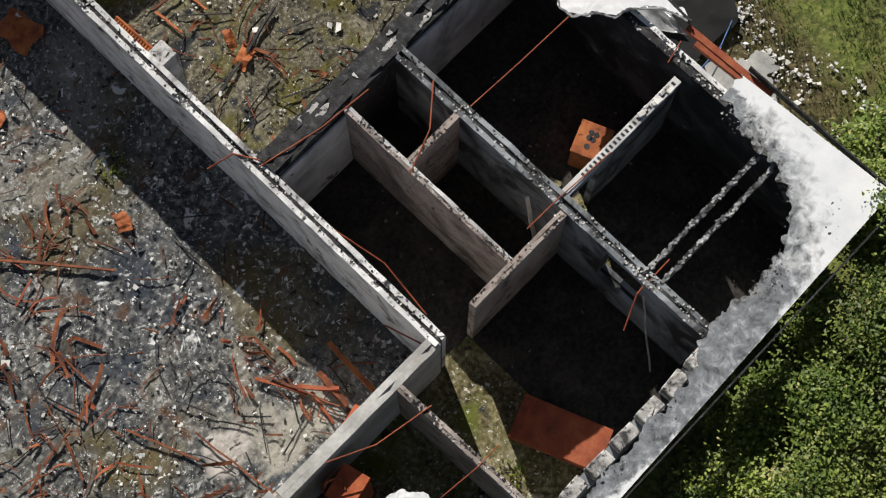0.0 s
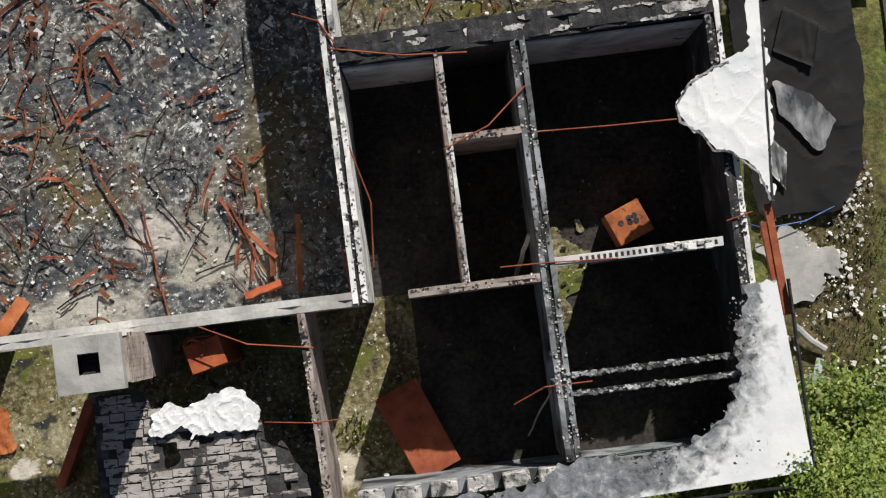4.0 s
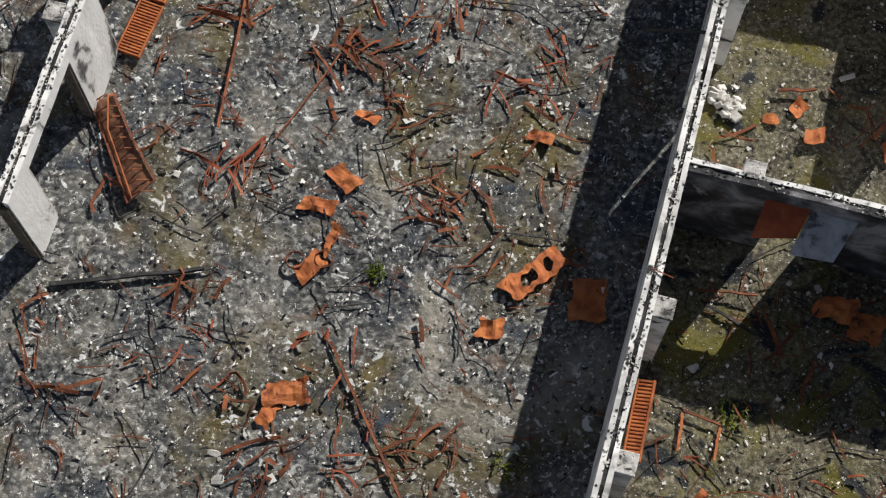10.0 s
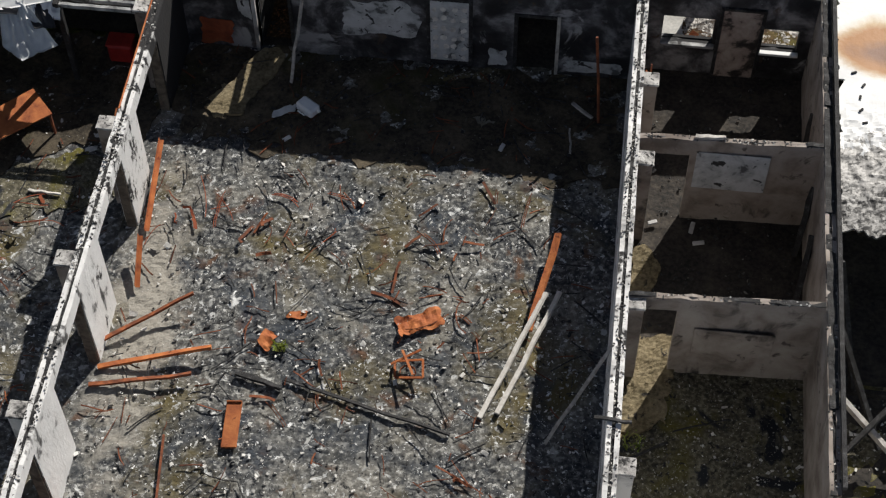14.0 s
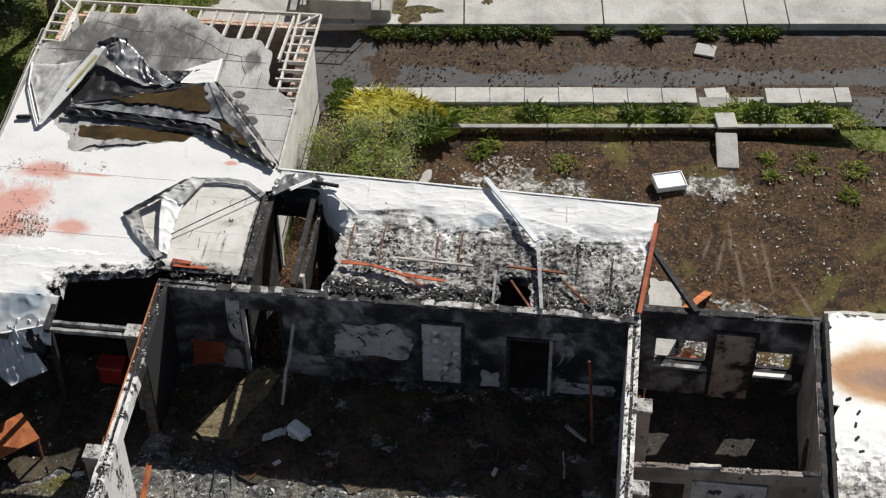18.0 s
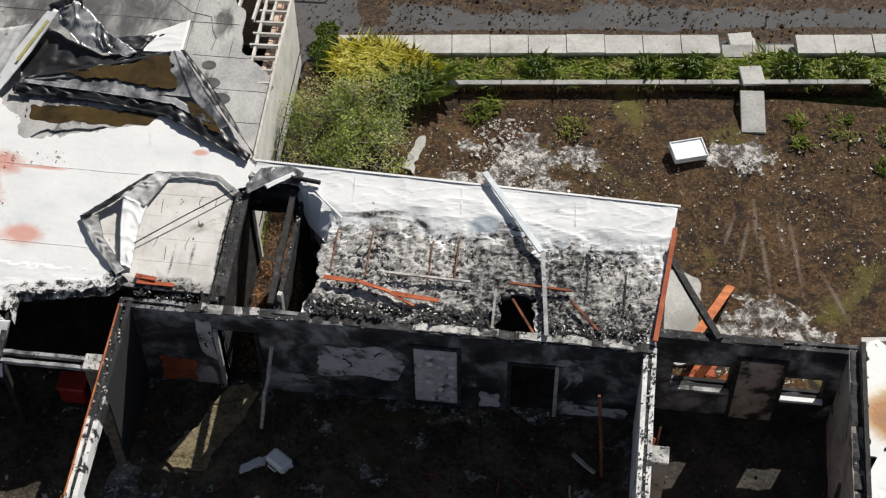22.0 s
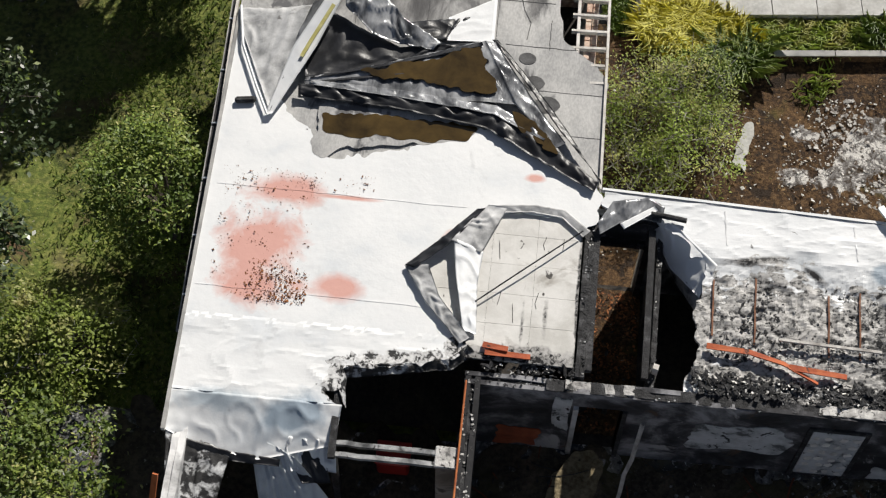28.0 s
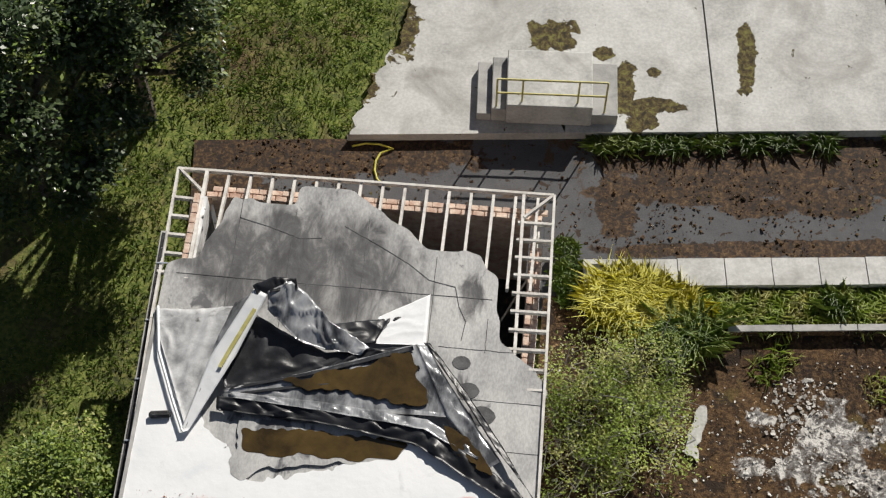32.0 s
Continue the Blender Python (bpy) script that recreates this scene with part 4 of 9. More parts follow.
# rubble sheet shaped like the light pool below the opening
setting("rubble_patch", sheet([(14.35, -26.7), (15.0, -26.75), (15.15, -27.3), (14.85, -28.0), (14.5, -29.0), (14.35, -29.0)], relief(0.06, 2.2, 8, 0.05), 0.06, 0.3, 0.1), PASS_MOSS, "pale rubble in the outline of sunlight under the southern room's doorway", "floor")
setting("floor_passage", ground_grid(-3.0, -33.5, 11.78, -27.6, 0.1, relief(0.08, 1.2, 61)), PASS_MOSS, "mossy debris on the floor of the passage", "floor")
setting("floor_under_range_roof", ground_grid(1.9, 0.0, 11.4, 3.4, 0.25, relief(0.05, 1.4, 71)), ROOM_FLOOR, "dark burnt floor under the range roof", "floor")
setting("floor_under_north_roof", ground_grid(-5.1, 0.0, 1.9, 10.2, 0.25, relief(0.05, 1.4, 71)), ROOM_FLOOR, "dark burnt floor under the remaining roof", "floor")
setting("courtyard_ground", ground_grid(2.0, 3.4, 42.0, 9.9, 0.10, relief(0.05, 1.0, 81, -0.35)), COURT_MOSS, "courtyard of brown moss and leaf litter")
setting("courtyard_east_ground", ground_grid(11.0, 0.52, 42.0, 3.42, 0.14, relief(0.05, 1.0, 81, -0.35)), COURT_MOSS, "brown moss beside the eastern roof")
ANG = radians(6.2)


def north(u, v):
    """The plan of the kerb, road and apron, which lie at a slant to the building."""
    return (2.83 + u * math.cos(ANG) - v * math.sin(ANG), 10.02 + u * math.sin(ANG) + v * math.cos(ANG))


def slanted(u0, v0, u1, v1, step, zf):
    v, f = ground_grid(u0, v0, u1, v1, step, lambda x, y: 0)
    return [(*north(p[0], p[1]), zf(*north(p[0], p[1]))) for p in v], f


setting("road", slanted(-8.3, -0.4, 45.0, 4.05, 0.2, relief(0.02, 1.0, 91, -0.60)), ASPHALT, "dark asphalt lane with moss and leaf litter", "road")
apron = thing("pavement", (*north(4, 8), 0), "pale weathered concrete slab apron beyond the lane", "pavement", kind="structure")
edges = [-5.3, -0.2, 3.15, 7.35, 11.65, 12.9, 17.0, 21.5, 26.0, 31.0, 36.0]
for e0, e1 in zip(edges[1:], edges[2:]):
    for v0, v1 in ((4.0, 10.2), (10.23, 16.6), (16.63, 24.6)):
        c = [north(e0 + 0.02, v0), north(e1 - 0.02, v0), north(e1 - 0.02, v1), north(e0 + 0.02, v1)]
        vv = [(*p, z) for z in (-0.85, -0.35) for p in c]
        part("slab", (vv, box(0, 0, 0, 1, 1, 1)[1]), CONCRETE, apron)

nw = [north(-4.95, 4.02), north(-3.0, 4.0), north(-0.22, 4.0), (1.6, 22.6), (-0.6, 22.6), (-1.2, 19.0), (-1.5, 17.25), (-1.65, 16.05), (-2.1, 15.15)]
edge_y = lambda x: 10.02 + 4.0 * math.cos(ANG) + (x - 2.83 + 4.0 * math.sin(ANG)) * math.tan(ANG)
part("slab", sheet([(x, y - (0.3 if k < 3 else 0)) for k, (x, y) in enumerate(nw)], -0.352, 0.06, 0.16, 0.4, (), 3.6, 1, lambda x, y: (x, max(y, edge_y(x)))), CONCRETE, apron, "weathered slab with crumbling edge")

# ---- hall walls ----
PW = (PLASTER, PLASTER, WALL_TOP)
PILLARS = (-1.53, -4.97, -8.52, -12.04, -15.5, -19.0)
lw_open = []
for p in PILLARS[:-1]:
    lw_open.append((-(p - 0.72), -(p - 0.72) + 2.1, 0.0, 2.34))
wall("wall_hall_west", (0.15, 0.0), (0.15, -19.1), 0.27, H, (PEEL_WALL, PEEL_WALL, WALL_TOP), lw_open, label="cavity wall with peeling white paint and charred doorways")
wall("wall_hall_east", (10.98, -27.7), (10.98, 0.0), 0.26, H, PW, [(13.85, 14.55, 0.0, 2.0)], label="white cavity wall of the hall, sooted along its broken top")
wn = wall("wall_hall_north", (0.0, -0.02), (11.1, -0.02), 0.24, H, (SOOT_WALL, SOOT_WALL, CHARRED),
          [(2.04, 2.82, 0.0, 2.15), (8.2, 9.1, 0.0, 1.92)], label="soot-black end wall of the hall with two doorways")
wall("wall_hall_south", (-0.1, -27.62), (10.95, -27.62), 0.24, H, (CONCRETE, CONCRETE, CONCRETE_GREY), [(4.5, 6.3, 0.0, 2.2)], cavity=False, cap=False, label="pale concrete-topped wall at the south end of the hall")


def pillar(x0, y0, x1, y1, z=H - 0.03, label="square plastered pier standing against the wall"):
    ob = thing("pier", ((x0 + x1) / 2, (y0 + y1) / 2, 0), label, "pier", "piers along the walls")
    part("shaft", cbox(x0, y0, -0.1, x1, y1, z - 0.06, 0.02), PLASTER if y0 < -9 else TAN_WALL, ob)
    part("cap", cbox(x0 - 0.025, y0 - 0.025, z - 0.058, x1 + 0.025, y1 + 0.025, z, 0.015), WALL_TOP, ob, "broken pale pier top")
    return ob


for p in PILLARS[:-1]:
    pillar(-0.34, p - 0.17, 0.01, p + 0.17)
for p in (-2.42, -4.62, -8.25, -11.92, -17.95, -20.62):
    pillar(11.115, p - 0.17, 11.42, p + 0.17)
pillar(12.03, -15.26, 12.36, -15.03)
# white infill panels, posts and door frames of the west wall
for p in PILLARS:
    pan = thing("door_frame", (0.31, p, 0), "weathered timber door frame in the peeling wall", "door frame", "door frames of the west wall")
    if p > -18:
        part("jamb", box(0.05, p - 0.78, 0.0, 0.26, p - 0.725, 2.33), BARK, pan)
        part("jamb", box(0.05, p - 2.815, 0.0, 0.26, p - 2.76, 2.33), TIMBER_GREY, pan)
        part("head", box(0.05, p - 2.76, 2.285, 0.26, p - 0.78, 2.335), TIMBER_GREY, pan)
    else:
        part("jamb", box(0.05, p - 0.17, 0.0, 0.26, p - 0.115, 2.5), BARK, pan)
# steel angle lying along the foot of the west wall
for y0, y1, x in ((-3.6, -5.9, 0.42), (-6.3, -7.4, 0.55)):
    ob = mesh_ob("steel_angle", *join(beam((x, y0, 0.5), (x + 0.12, y1, 0.12), 0.10, 0.012), beam((x - 0.05, y0, 0.55), (x + 0.07, y1, 0.17), 0.012, 0.1)), RUST)
    tagged(ob, "rusty steel angle leaning along the wall foot", "steel angle", "loose steel angles")

# ---- north end wall details ----
d = thing("patched_door", (6.6, -0.16, 0.2), "grey door panel blotched with white patches", "door")
door_leaf = part("leaf", cbox(6.16, -0.20, 0.22, 7.06, -0.155, 2.18, 0.01), GREY_PATCH, d)
for i in range(4):
    for j in range(6):
        cx, cz = 6.28 + i * 0.22 + rng.uniform(-0.03, 0.03), 0.38 + j * 0.31 + rng.uniform(-0.04, 0.04)
        r = [rng.uniform(0.05, 0.10) for _ in range(9)]
        vv = [(cx + r[k] * math.cos(k * math.tau / 9) * 0.9, y, cz + r[k] * math.sin(k * math.tau / 9)) for y in (-0.209, -0.2005) for k in range(9)]
        part("plaster_patch", (vv, [tuple(range(9)), tuple(range(9, 18))[::-1]] + [(k, 9 + k, 9 + (k + 1) % 9, (k + 1) % 9) for k in range(9)]), WHITE_CHIP, door_leaf)
part("frame", join(box(6.07, -0.19, 0.0, 6.155, -0.145, 2.28), box(7.065, -0.19, 0.0, 7.15, -0.145, 2.28), box(6.155, -0.19, 2.19, 7.065, -0.145, 2.28)), CHARRED, d)
f = thing("door_frame", (2.43, -0.1, 0), "scorched white door posts in the end wall", "door frame")
part("post", box(1.95, -0.22, 0, 2.04, 0.12, 2.15), PLASTER_CLEAN, f)
part("post", box(2.82, -0.20, 0, 2.90, 0.12, 2.15), CHARRED, f)
f = thing("door_frame", (8.65, -0.1, 0), "charred door frame in the end wall", "door frame")
part("post", box(8.11, -0.18, 0, 8.2, 0.1, 1.95), CHARRED, f)
part("post", box(9.1, -0.18, 0, 9.18, 0.1, 1.95), TIMBER_GREY, f)
part("head", box(8.2, -0.18, 1.87, 9.1, 0.1, 1.95), CHARRED, f)
for x0, x1, z0, z1, m, lab in ((3.9, 5.95, 0.7, 2.1, GREY_PATCH, "patch of pale plaster left on the black wall"), (1.55, 1.93, 1.0, 2.55, GREY_PATCH, "pale strip of plaster beside the doorway"), (7.5, 8.0, 0.1, 0.75, GREY_PATCH, "pale plaster patch low on the wall"), (9.25, 10.7, 0.1, 0.55, GREY_PATCH, "pale plaster low on the black wall"), (0.6, 1.5, 0.05, 0.95, RUST_RED, "reddish scorched panel low on the wall")):
    pts = []
    for k in range(44):
        a = k * math.tau / 44
        q = 1 / max(abs(math.cos(a)), abs(math.sin(a))) * (0.84 + 0.28 * nz(math.cos(a) * 1.6, math.sin(a) * 1.6, 1.0, x0) + 0.09 * nz(math.cos(a) * 6, math.sin(a) * 6, 1.0, x0))
        pts.append(((x0 + x1) / 2 + (x1 - x0) / 2 * math.cos(a) * q, (z0 + z1) / 2 + (z1 - z0) / 2 * math.sin(a) * q))
    n = len(pts)
    vv = [(x, y, z) for y in (-0.152, -0.10) for x, z in pts]
    ob = mesh_ob("plaster_patch", vv, [tuple(range(n)), tuple(range(n, 2 * n))[::-1]] + [(k, n + k, n + (k + 1) % n, (k + 1) % n) for k in range(n)], m, wn)

for x0, x1 in ((8.25, 10.85), (1.75, 2.95), (5.7, 7.9)):
    mesh_ob("mortar_strip", *prism((x0, 0.0), (x1, 0.0), 0.09, H - 0.02, H + 0.035, 0.03, 0.12), WALL_TOP, wn)

# ---- small rooms east of the hall ----
wall("wall_rooms_north", (11.1, 0.40), (15.15, 0.40), 0.22, H, (SOOT_WALL, SOOT_WALL, CHARRED),
     [(0.42, 1.6, 1.02, 1.84), (2.72, 3.55, 0.96, 1.66)], label="sooty wall with two window openings and charred top", z0=-0.7)
wall("wall_rooms_east", (15.05, 0.4), (15.05, -12.1), 0.22, H, (TAN_WALL, TAN_WALL, CHARRED), label="tan plastered wall with a charred top plate", z0=-0.7)
wall("wall_partition_1", (11.1, -4.05), (14.94, -3.92), 0.13, H, (TAN_WALL, TAN_WALL, CHARRED), [(0.18, 1.12, 0.0, 2.2)], cavity=False, label="tan plastered partition with doorway and charred top")
wall("wall_partition_2", (11.1, -8.12), (14.94, -7.95), 0.13, H, (TAN_WALL, TAN_WALL, CHARRED), [(0.18, 1.0, 0.0, 2.3)], cavity=False, label="tan plastered partition with a doorway")
wall("wall_cross", (11.1, -15.38), (20.5, -15.32), 0.24, H, (PLASTER, SOOT_WALL, WALL_TOP), [(1.65, 2.5, 0.0, 2.06)], label="white-topped cross wall blackened on its south face")
for x0, z0, x1, z1, yy in ((12.35, 1.15, 13.9, 2.35, -4.075), (12.5, 0.9, 14.1, 1.75, -8.15)):
    mesh_ob("plaster_patch", *cbox(x0, yy - 0.022, z0, x1, yy, z1, 0.008), GREY_PATCH if yy > -5 else TAN_WALL, bpy.data.objects["wall_partition_1" if yy > -5 else "wall_partition_2"])
s = thing("window_sill", (12.1, 0.27, 1.0), "charred and whitened window sill", "window sill", "window sills")
part("sill", cbox(11.5, 0.17, 0.95, 12.75, 0.31, 1.02, 0.012), MEMBRANE_BURNT, s)
s = thing("window_sill", (14.2, 0.27, 0.95), "pale window sill with ash", "window sill", "window sills")
part("sill", cbox(13.8, 0.17, 0.89, 14.7, 0.31, 0.96, 0.012), MEMBRANE, s)
d = thing("door", (13.3, 0.27, 0), "scorched pinkish door panel in the room wall", "door")
part("leaf", cbox(12.86, 0.235, 0.0, 13.74, 0.285, 2.2, 0.01), PEEL_TAN, d)
part("frame", join(box(12.78, 0.22, 0, 12.855, 0.288, 2.28), box(13.745, 0.22, 0, 13.82, 0.288, 2.28), box(12.855, 0.22, 2.205, 13.745, 0.288, 2.28)), CHARRED, d)
# plates leaning on the cross wall
ob = thing("metal_sheet", (13.1, -15.6, 2.1), "rusty red metal sheet tilted out over the doorway", "metal sheet", "sheets hung on the wall")
part("plate", ([(x, y, z + d) for d in (-0.02, 0.0) for x, y, z in ((12.44, -16.15, 2.06), (13.19, -15.95, 2.06), (13.3, -15.48, 2.3), (12.53, -15.48, 2.3))], box(0, 0, 0, 1, 1, 1)[1]), RUST_BRICK, ob)
ob = thing("metal_sheet", (13.9, -15.6, 2.0), "grey metal sheet tilted out from the black wall", "metal sheet", "sheets hung on the wall")
part("plate", ([(x, y, z + d) for d in (-0.02, 0.0) for x, y, z in ((13.13, -16.25, 2.02), (13.88, -16.2, 2.02), (14.13, -15.47, 2.26), (13.33, -15.48, 2.26))], box(0, 0, 0, 1, 1, 1)[1]), GREY_PATCH, ob)

# ---- southern rooms ----
wall("wall_south_rooms_north", (11.1, -23.42), (17.7, -23.30), 0.5, H, (CHARRED, CHARRED, CHARRED), rough=0.05, label="thick charred wall with white-flecked top")
for x0, x1, dy, w in ((11.95, 12.5, 0.13, 0.05), (12.3, 12.62, -0.02, 0.04), (13.3, 13.9, 0.06, 0.07), (13.75, 14.3, 0.0, 0.05), (14.25, 15.5, 0.17, 0.03), (14.5, 15.1, -0.1, 0.035), (15.4, 16.6, 0.12, 0.025), (16.3, 16.9, -0.14, 0.03), (16.75, 17.45, 0.02, 0.09)):
    part("mortar_strip", sheet([(x0, -23.4 + dy - w), (x1, -23.38 + dy - w * 0.7), (x1 + 0.05, -23.38 + dy + w), (x0 - 0.04, -23.4 + dy + w * 0.8)], lambda x, y: H + 0.035 + 0.015 * nz(x, y, 5.0), 0.022, 0.05, 0.05, (), 5.0), WALL_TOP, bpy.data.objects["wall_south_rooms_north"])
for x0, x1, nm in ((11.15, 12.72, "plaster_face"), (14.32, 17.38, "plaster_face")):
    mesh_ob(nm, *cbox(x0, -23.72 + 0.018 * (x0 - 11.1), -0.05, x1, -23.665 + 0.018 * (x0 - 11.1), 2.52, 0.01), PLASTER_CLEAN, bpy.data.objects["wall_south_rooms_north"])
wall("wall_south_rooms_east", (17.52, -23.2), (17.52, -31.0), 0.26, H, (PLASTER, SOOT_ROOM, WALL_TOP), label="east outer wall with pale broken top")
wall("wall_room_a", (12.8, -23.65), (12.8, -27.6), 0.13, H, (PLASTER_CLEAN, PINK_BLOCK, PINK_BLOCK), cavity=False, label="white painted partition with pinkish block top")
wall("wall_room_b", (14.17, -23.3), (14.22, -30.8), 0.26, H, (BLUE_WALL, BLUE_WALL, WALL_TOP), [(5.3, 6.15, 0.9, 2.55)], label="pale blue wall with a window gap and broken top")
wall("wall_room_c", (12.86, -25.12), (14.05, -25.12), 0.12, H, (PINK_BLOCK, PINK_BLOCK, PINK_BLOCK), cavity=False, label="short pinkish block partition")
wall("wall_room_d", (11.8, -27.65), (14.05, -27.65), 0.14, H, (PINK_BLOCK, TAN_WALL, PINK_BLOCK), cavity=False, label="pinkish block partition with free end")
wall("wall_room_e", (14.3, -27.44), (17.2, -27.42), 0.13, H - 0.05, (BLUE_WALL, BLUE_WALL, MEMBRANE_BURNT), [(0.03, 0.85, 0.0, 2.3)], cavity=False, label="scorched partition with a whitened top plate")
top_e = thing("wall_plate", (15.7, -27.43, H), "whitened steel plate with a row of slots on the partition", "wall plate")
slot_plate = part("plate", cbox(14.3, -27.51, H - 0.045, 17.2, -27.35, H + 0.01, 0.006), PLASTER_CLEAN, top_e)
for k in range(24):
    part("slot", cbox(14.75 + 0.1 * k, -27.47, H + 0.0105, 14.80 + 0.1 * k, -27.39, H + 0.014, 0.001), CHARRED, slot_plate)
for k in range(12):
    q = rng.uniform(0.03, 0.09)
    part("plaster_lump", moved(cbox(-q, -0.7 * q, -0.02, q, 0.7 * q, 0.6 * q, 0.012), pose(16.5 + rng.uniform(-0.3, 0.45), -27.43 + rng.uniform(-0.06, 0.06), H + 0.02, *rng.uniform(-20, 20, 3))), WHITE_CHIP, top_e)
wall("wall_passage_west", (9.95, -27.75), (10.05, -31.6), 0.13, H, (PINK_BLOCK, TAN_WALL, PINK_BLOCK), cavity=False, label="pinkish block wall beside the mossy passage")
st = thing("wall_south", (12.3, -31.0, 0), "broken south wall of block stubs", "wall", kind="structure")
part("wall_base", prism((10.5, -31.02), (17.4, -31.02), 0.12, -0.1, 2.15, 0.04), BLUE_WALL, st)
for k in range(6):
    x = 10.75 + 0.62 * k
    part("block", moved(cbox(-0.23, -0.13, 0, 0.23, 0.13, 0.42, 0.02), pose(x, -31.0, 2.16, rng.uniform(-4, 4), 0, rng.uniform(-6, 6))), WALL_TOP, st)
for y, x0, x1, seed in ((-29.36, 14.35, 17.35, 0.0), (-29.68, 14.35, 17.4, 4.0)):
    pts = [(x0 + (x1 - x0) * k / 14, y + 0.03 * nz(k, seed, 0.7), H - 0.05 + 0.05 * nz(k, seed, 0.9, 3)) for k in range(15)]
    ob = mesh_ob("charred_joist", *strip(pts, 0.09, 0.13), CHARRED)
    tagged(ob, "charred ceiling joist with white ash crust", "joist", "charred joists over the room")
    lump = [moved(box(-q, -0.6 * q, -0.03, q, 0.6 * q, 0.5 * q), pose(p[0] + rng.uniform(-0.12, 0.12), p[1] + rng.uniform(-0.035, 0.035), p[2] + 0.06, *rng.uniform(-30, 30, 3))) for p in pts for q in rng.uniform(0.012, 0.045, 9)]
    tagged(mesh_ob("ash_crust", *join(*lump), MEMBRANE_BURNT, ob, at=None), kind="stuff")

# roof remains over the south-east corner
z_sw = lambda x, y: 2.90 + 0.008 * nz(x, y, 1.5, 3)
inner = [(10.75, -31.2), (13.4, -31.1), (14.3, -30.72), (15.3, -30.88), (16.2, -30.72), (16.8, -30.35), (17.05, -29.9), (17.12, -29.3), (17.3, -28.7), (17.42, -28.2)]
ob = thing("roof_remnant", (17.5, -31, 2.8), "remaining L-shaped strip of scorched white roof membrane", "roof", kind="structure")
z_co = lambda x, y: z_sw(x, y) - 0.03 + (crease(x, y, 2.6, 2, 0.006) + 0.003 * nz(x, y, 8.0, 4) if (x - 15.2) ** 2 / 5.6 + (y + 29.2) ** 2 / 4.2 < 1.0 or x < 14.5 else 0.0)
part("membrane", sheet([(18.3, -28.2), (18.4, -31.9), (10.75, -31.9)] + inner, z_co, 0.045, 0.16, 0.03, (), 4.0, 1, lambda x, y: (min(x, 17.97 + (-28.2 - y) * 0.062), max(y, -31.44 - (18.17 - x) * 0.027))), MEMBRANE_CORNER, ob, "white membrane scorched along its inner edge")
part("eave_board", join(beam((18.18, -28.2, 2.80), (18.2, -31.6, 2.80), 0.03, 0.18), beam((18.2, -31.66, 2.80), (10.7, -31.68, 2.80), 0.03, 0.18)), CHARRED, ob)
ob = thing("roof_remnant", (17.6, -25.3, 2.8), "torn flap of white membrane over the east wall", "roof", kind="structure")
z_fl = lambda x, y: 2.88 + crease(x, y, 1.3, 2, 0.012) - 0.10 * max(0, 17.2 - x)
torn = [(18.06, -26.85), (17.9, -26.35), (17.62, -26.1), (17.5, -25.95), (17.2, -25.9), (17.05, -25.6), (16.72, -25.35), (16.7, -25.05), (16.95, -24.72), (17.4, -24.5), (17.7, -24.45), (18.05, -24.2), (18.12, -22.9)]
part("flap", sheet(torn + [(18.35, -22.9), (18.25, -25.6)], z_fl, 0.045, 0.12, 0.02, (), 3.5), MEMBRANE, ob)
fringe(torn[:-2], z_fl, 0.035, MEMBRANE_BURNT, ob, 3.0)
part("eave_board", beam((18.37, -22.9, 2.84), (18.08, -26.9, 2.84), 0.03, 0.14), CHARRED, ob)
for a, b in (((18.02, -26.9, 2.75), (18.12, -28.8, 2.7)), ((17.92, -27.2, 2.72), (18.0, -28.2, 2.68))):
    ob = mesh_ob("steel_purlin", *join(beam(a, b, 0.12, 0.012), beam((a[0] - 0.06, a[1], a[2] - 0.05), (b[0] - 0.06, b[1], b[2] - 0.05), 0.012, 0.11)), RUST_RED)
    tagged(ob, "rusty red steel purlin along the eave", "purlin", "steel purlins")

# ---- north-west wing: deck, membrane, tarpaulins, eave frame ----
wall("wall_wing_west", (-4.75, -3.2), (-4.75, 9.8), 0.24, 2.65, (PLASTER, PLASTER, WALL_TOP), label="outer west wall of the wing", z0=-0.7, cap=False, cavity=False)
wall("wall_wing_east", (1.75, 4.0), (1.75, 10.0), 0.24, 2.2, (DECK, DECK, WALL_TOP), label="cream rendered wall of the wing facing the courtyard", z0=-0.7, cap=False, cavity=False)
wall("wall_wing_north", (-4.6, 10.06), (1.6, 10.14), 0.24, 2.36, (BRICK, BRICK, BRICK), label="brick wall at the wing's end", z0=-0.7, cap=False, cavity=False)
wall("wall_range_north", (1.9, 3.45), (11.2, 3.45), 0.24, 2.7, (DECK, SOOT_WALL, WALL_TOP), [(0.2, 1.12, 0.0, 1.98)], label="courtyard wall of the burnt range", z0=-0.7, cap=False, cavity=False)
deck = thing("roof_wing", (-1.5, 7, 2.75), "flat roof of grey felt panels, broken away along its edges", "roof", kind="structure")
brk = [(-5.12, 8.2), (-4.6, 8.3), (-4.3, 9.1), (-4.1, 9.75), (-2.95, 9.6), (-2.85, 10.12), (-1.95, 10.15), (-1.15, 9.65), (-0.3, 8.95), (0.62, 8.98), (0.8, 8.65), (1.1, 8.45), (1.12, 7.9), (1.2, 7.2), (1.45, 7.0), (1.75, 6.75), (2.1, 6.4), (2.1, 4.0), (-5.05, 4.0)]
xs_p = [-5.2, -3.9, -2.85, -1.45, -0.1, 0.95, 2.15]
ys_p = [3.9, 4.95, 5.95, 6.95, 8.0, 9.1, 10.3]
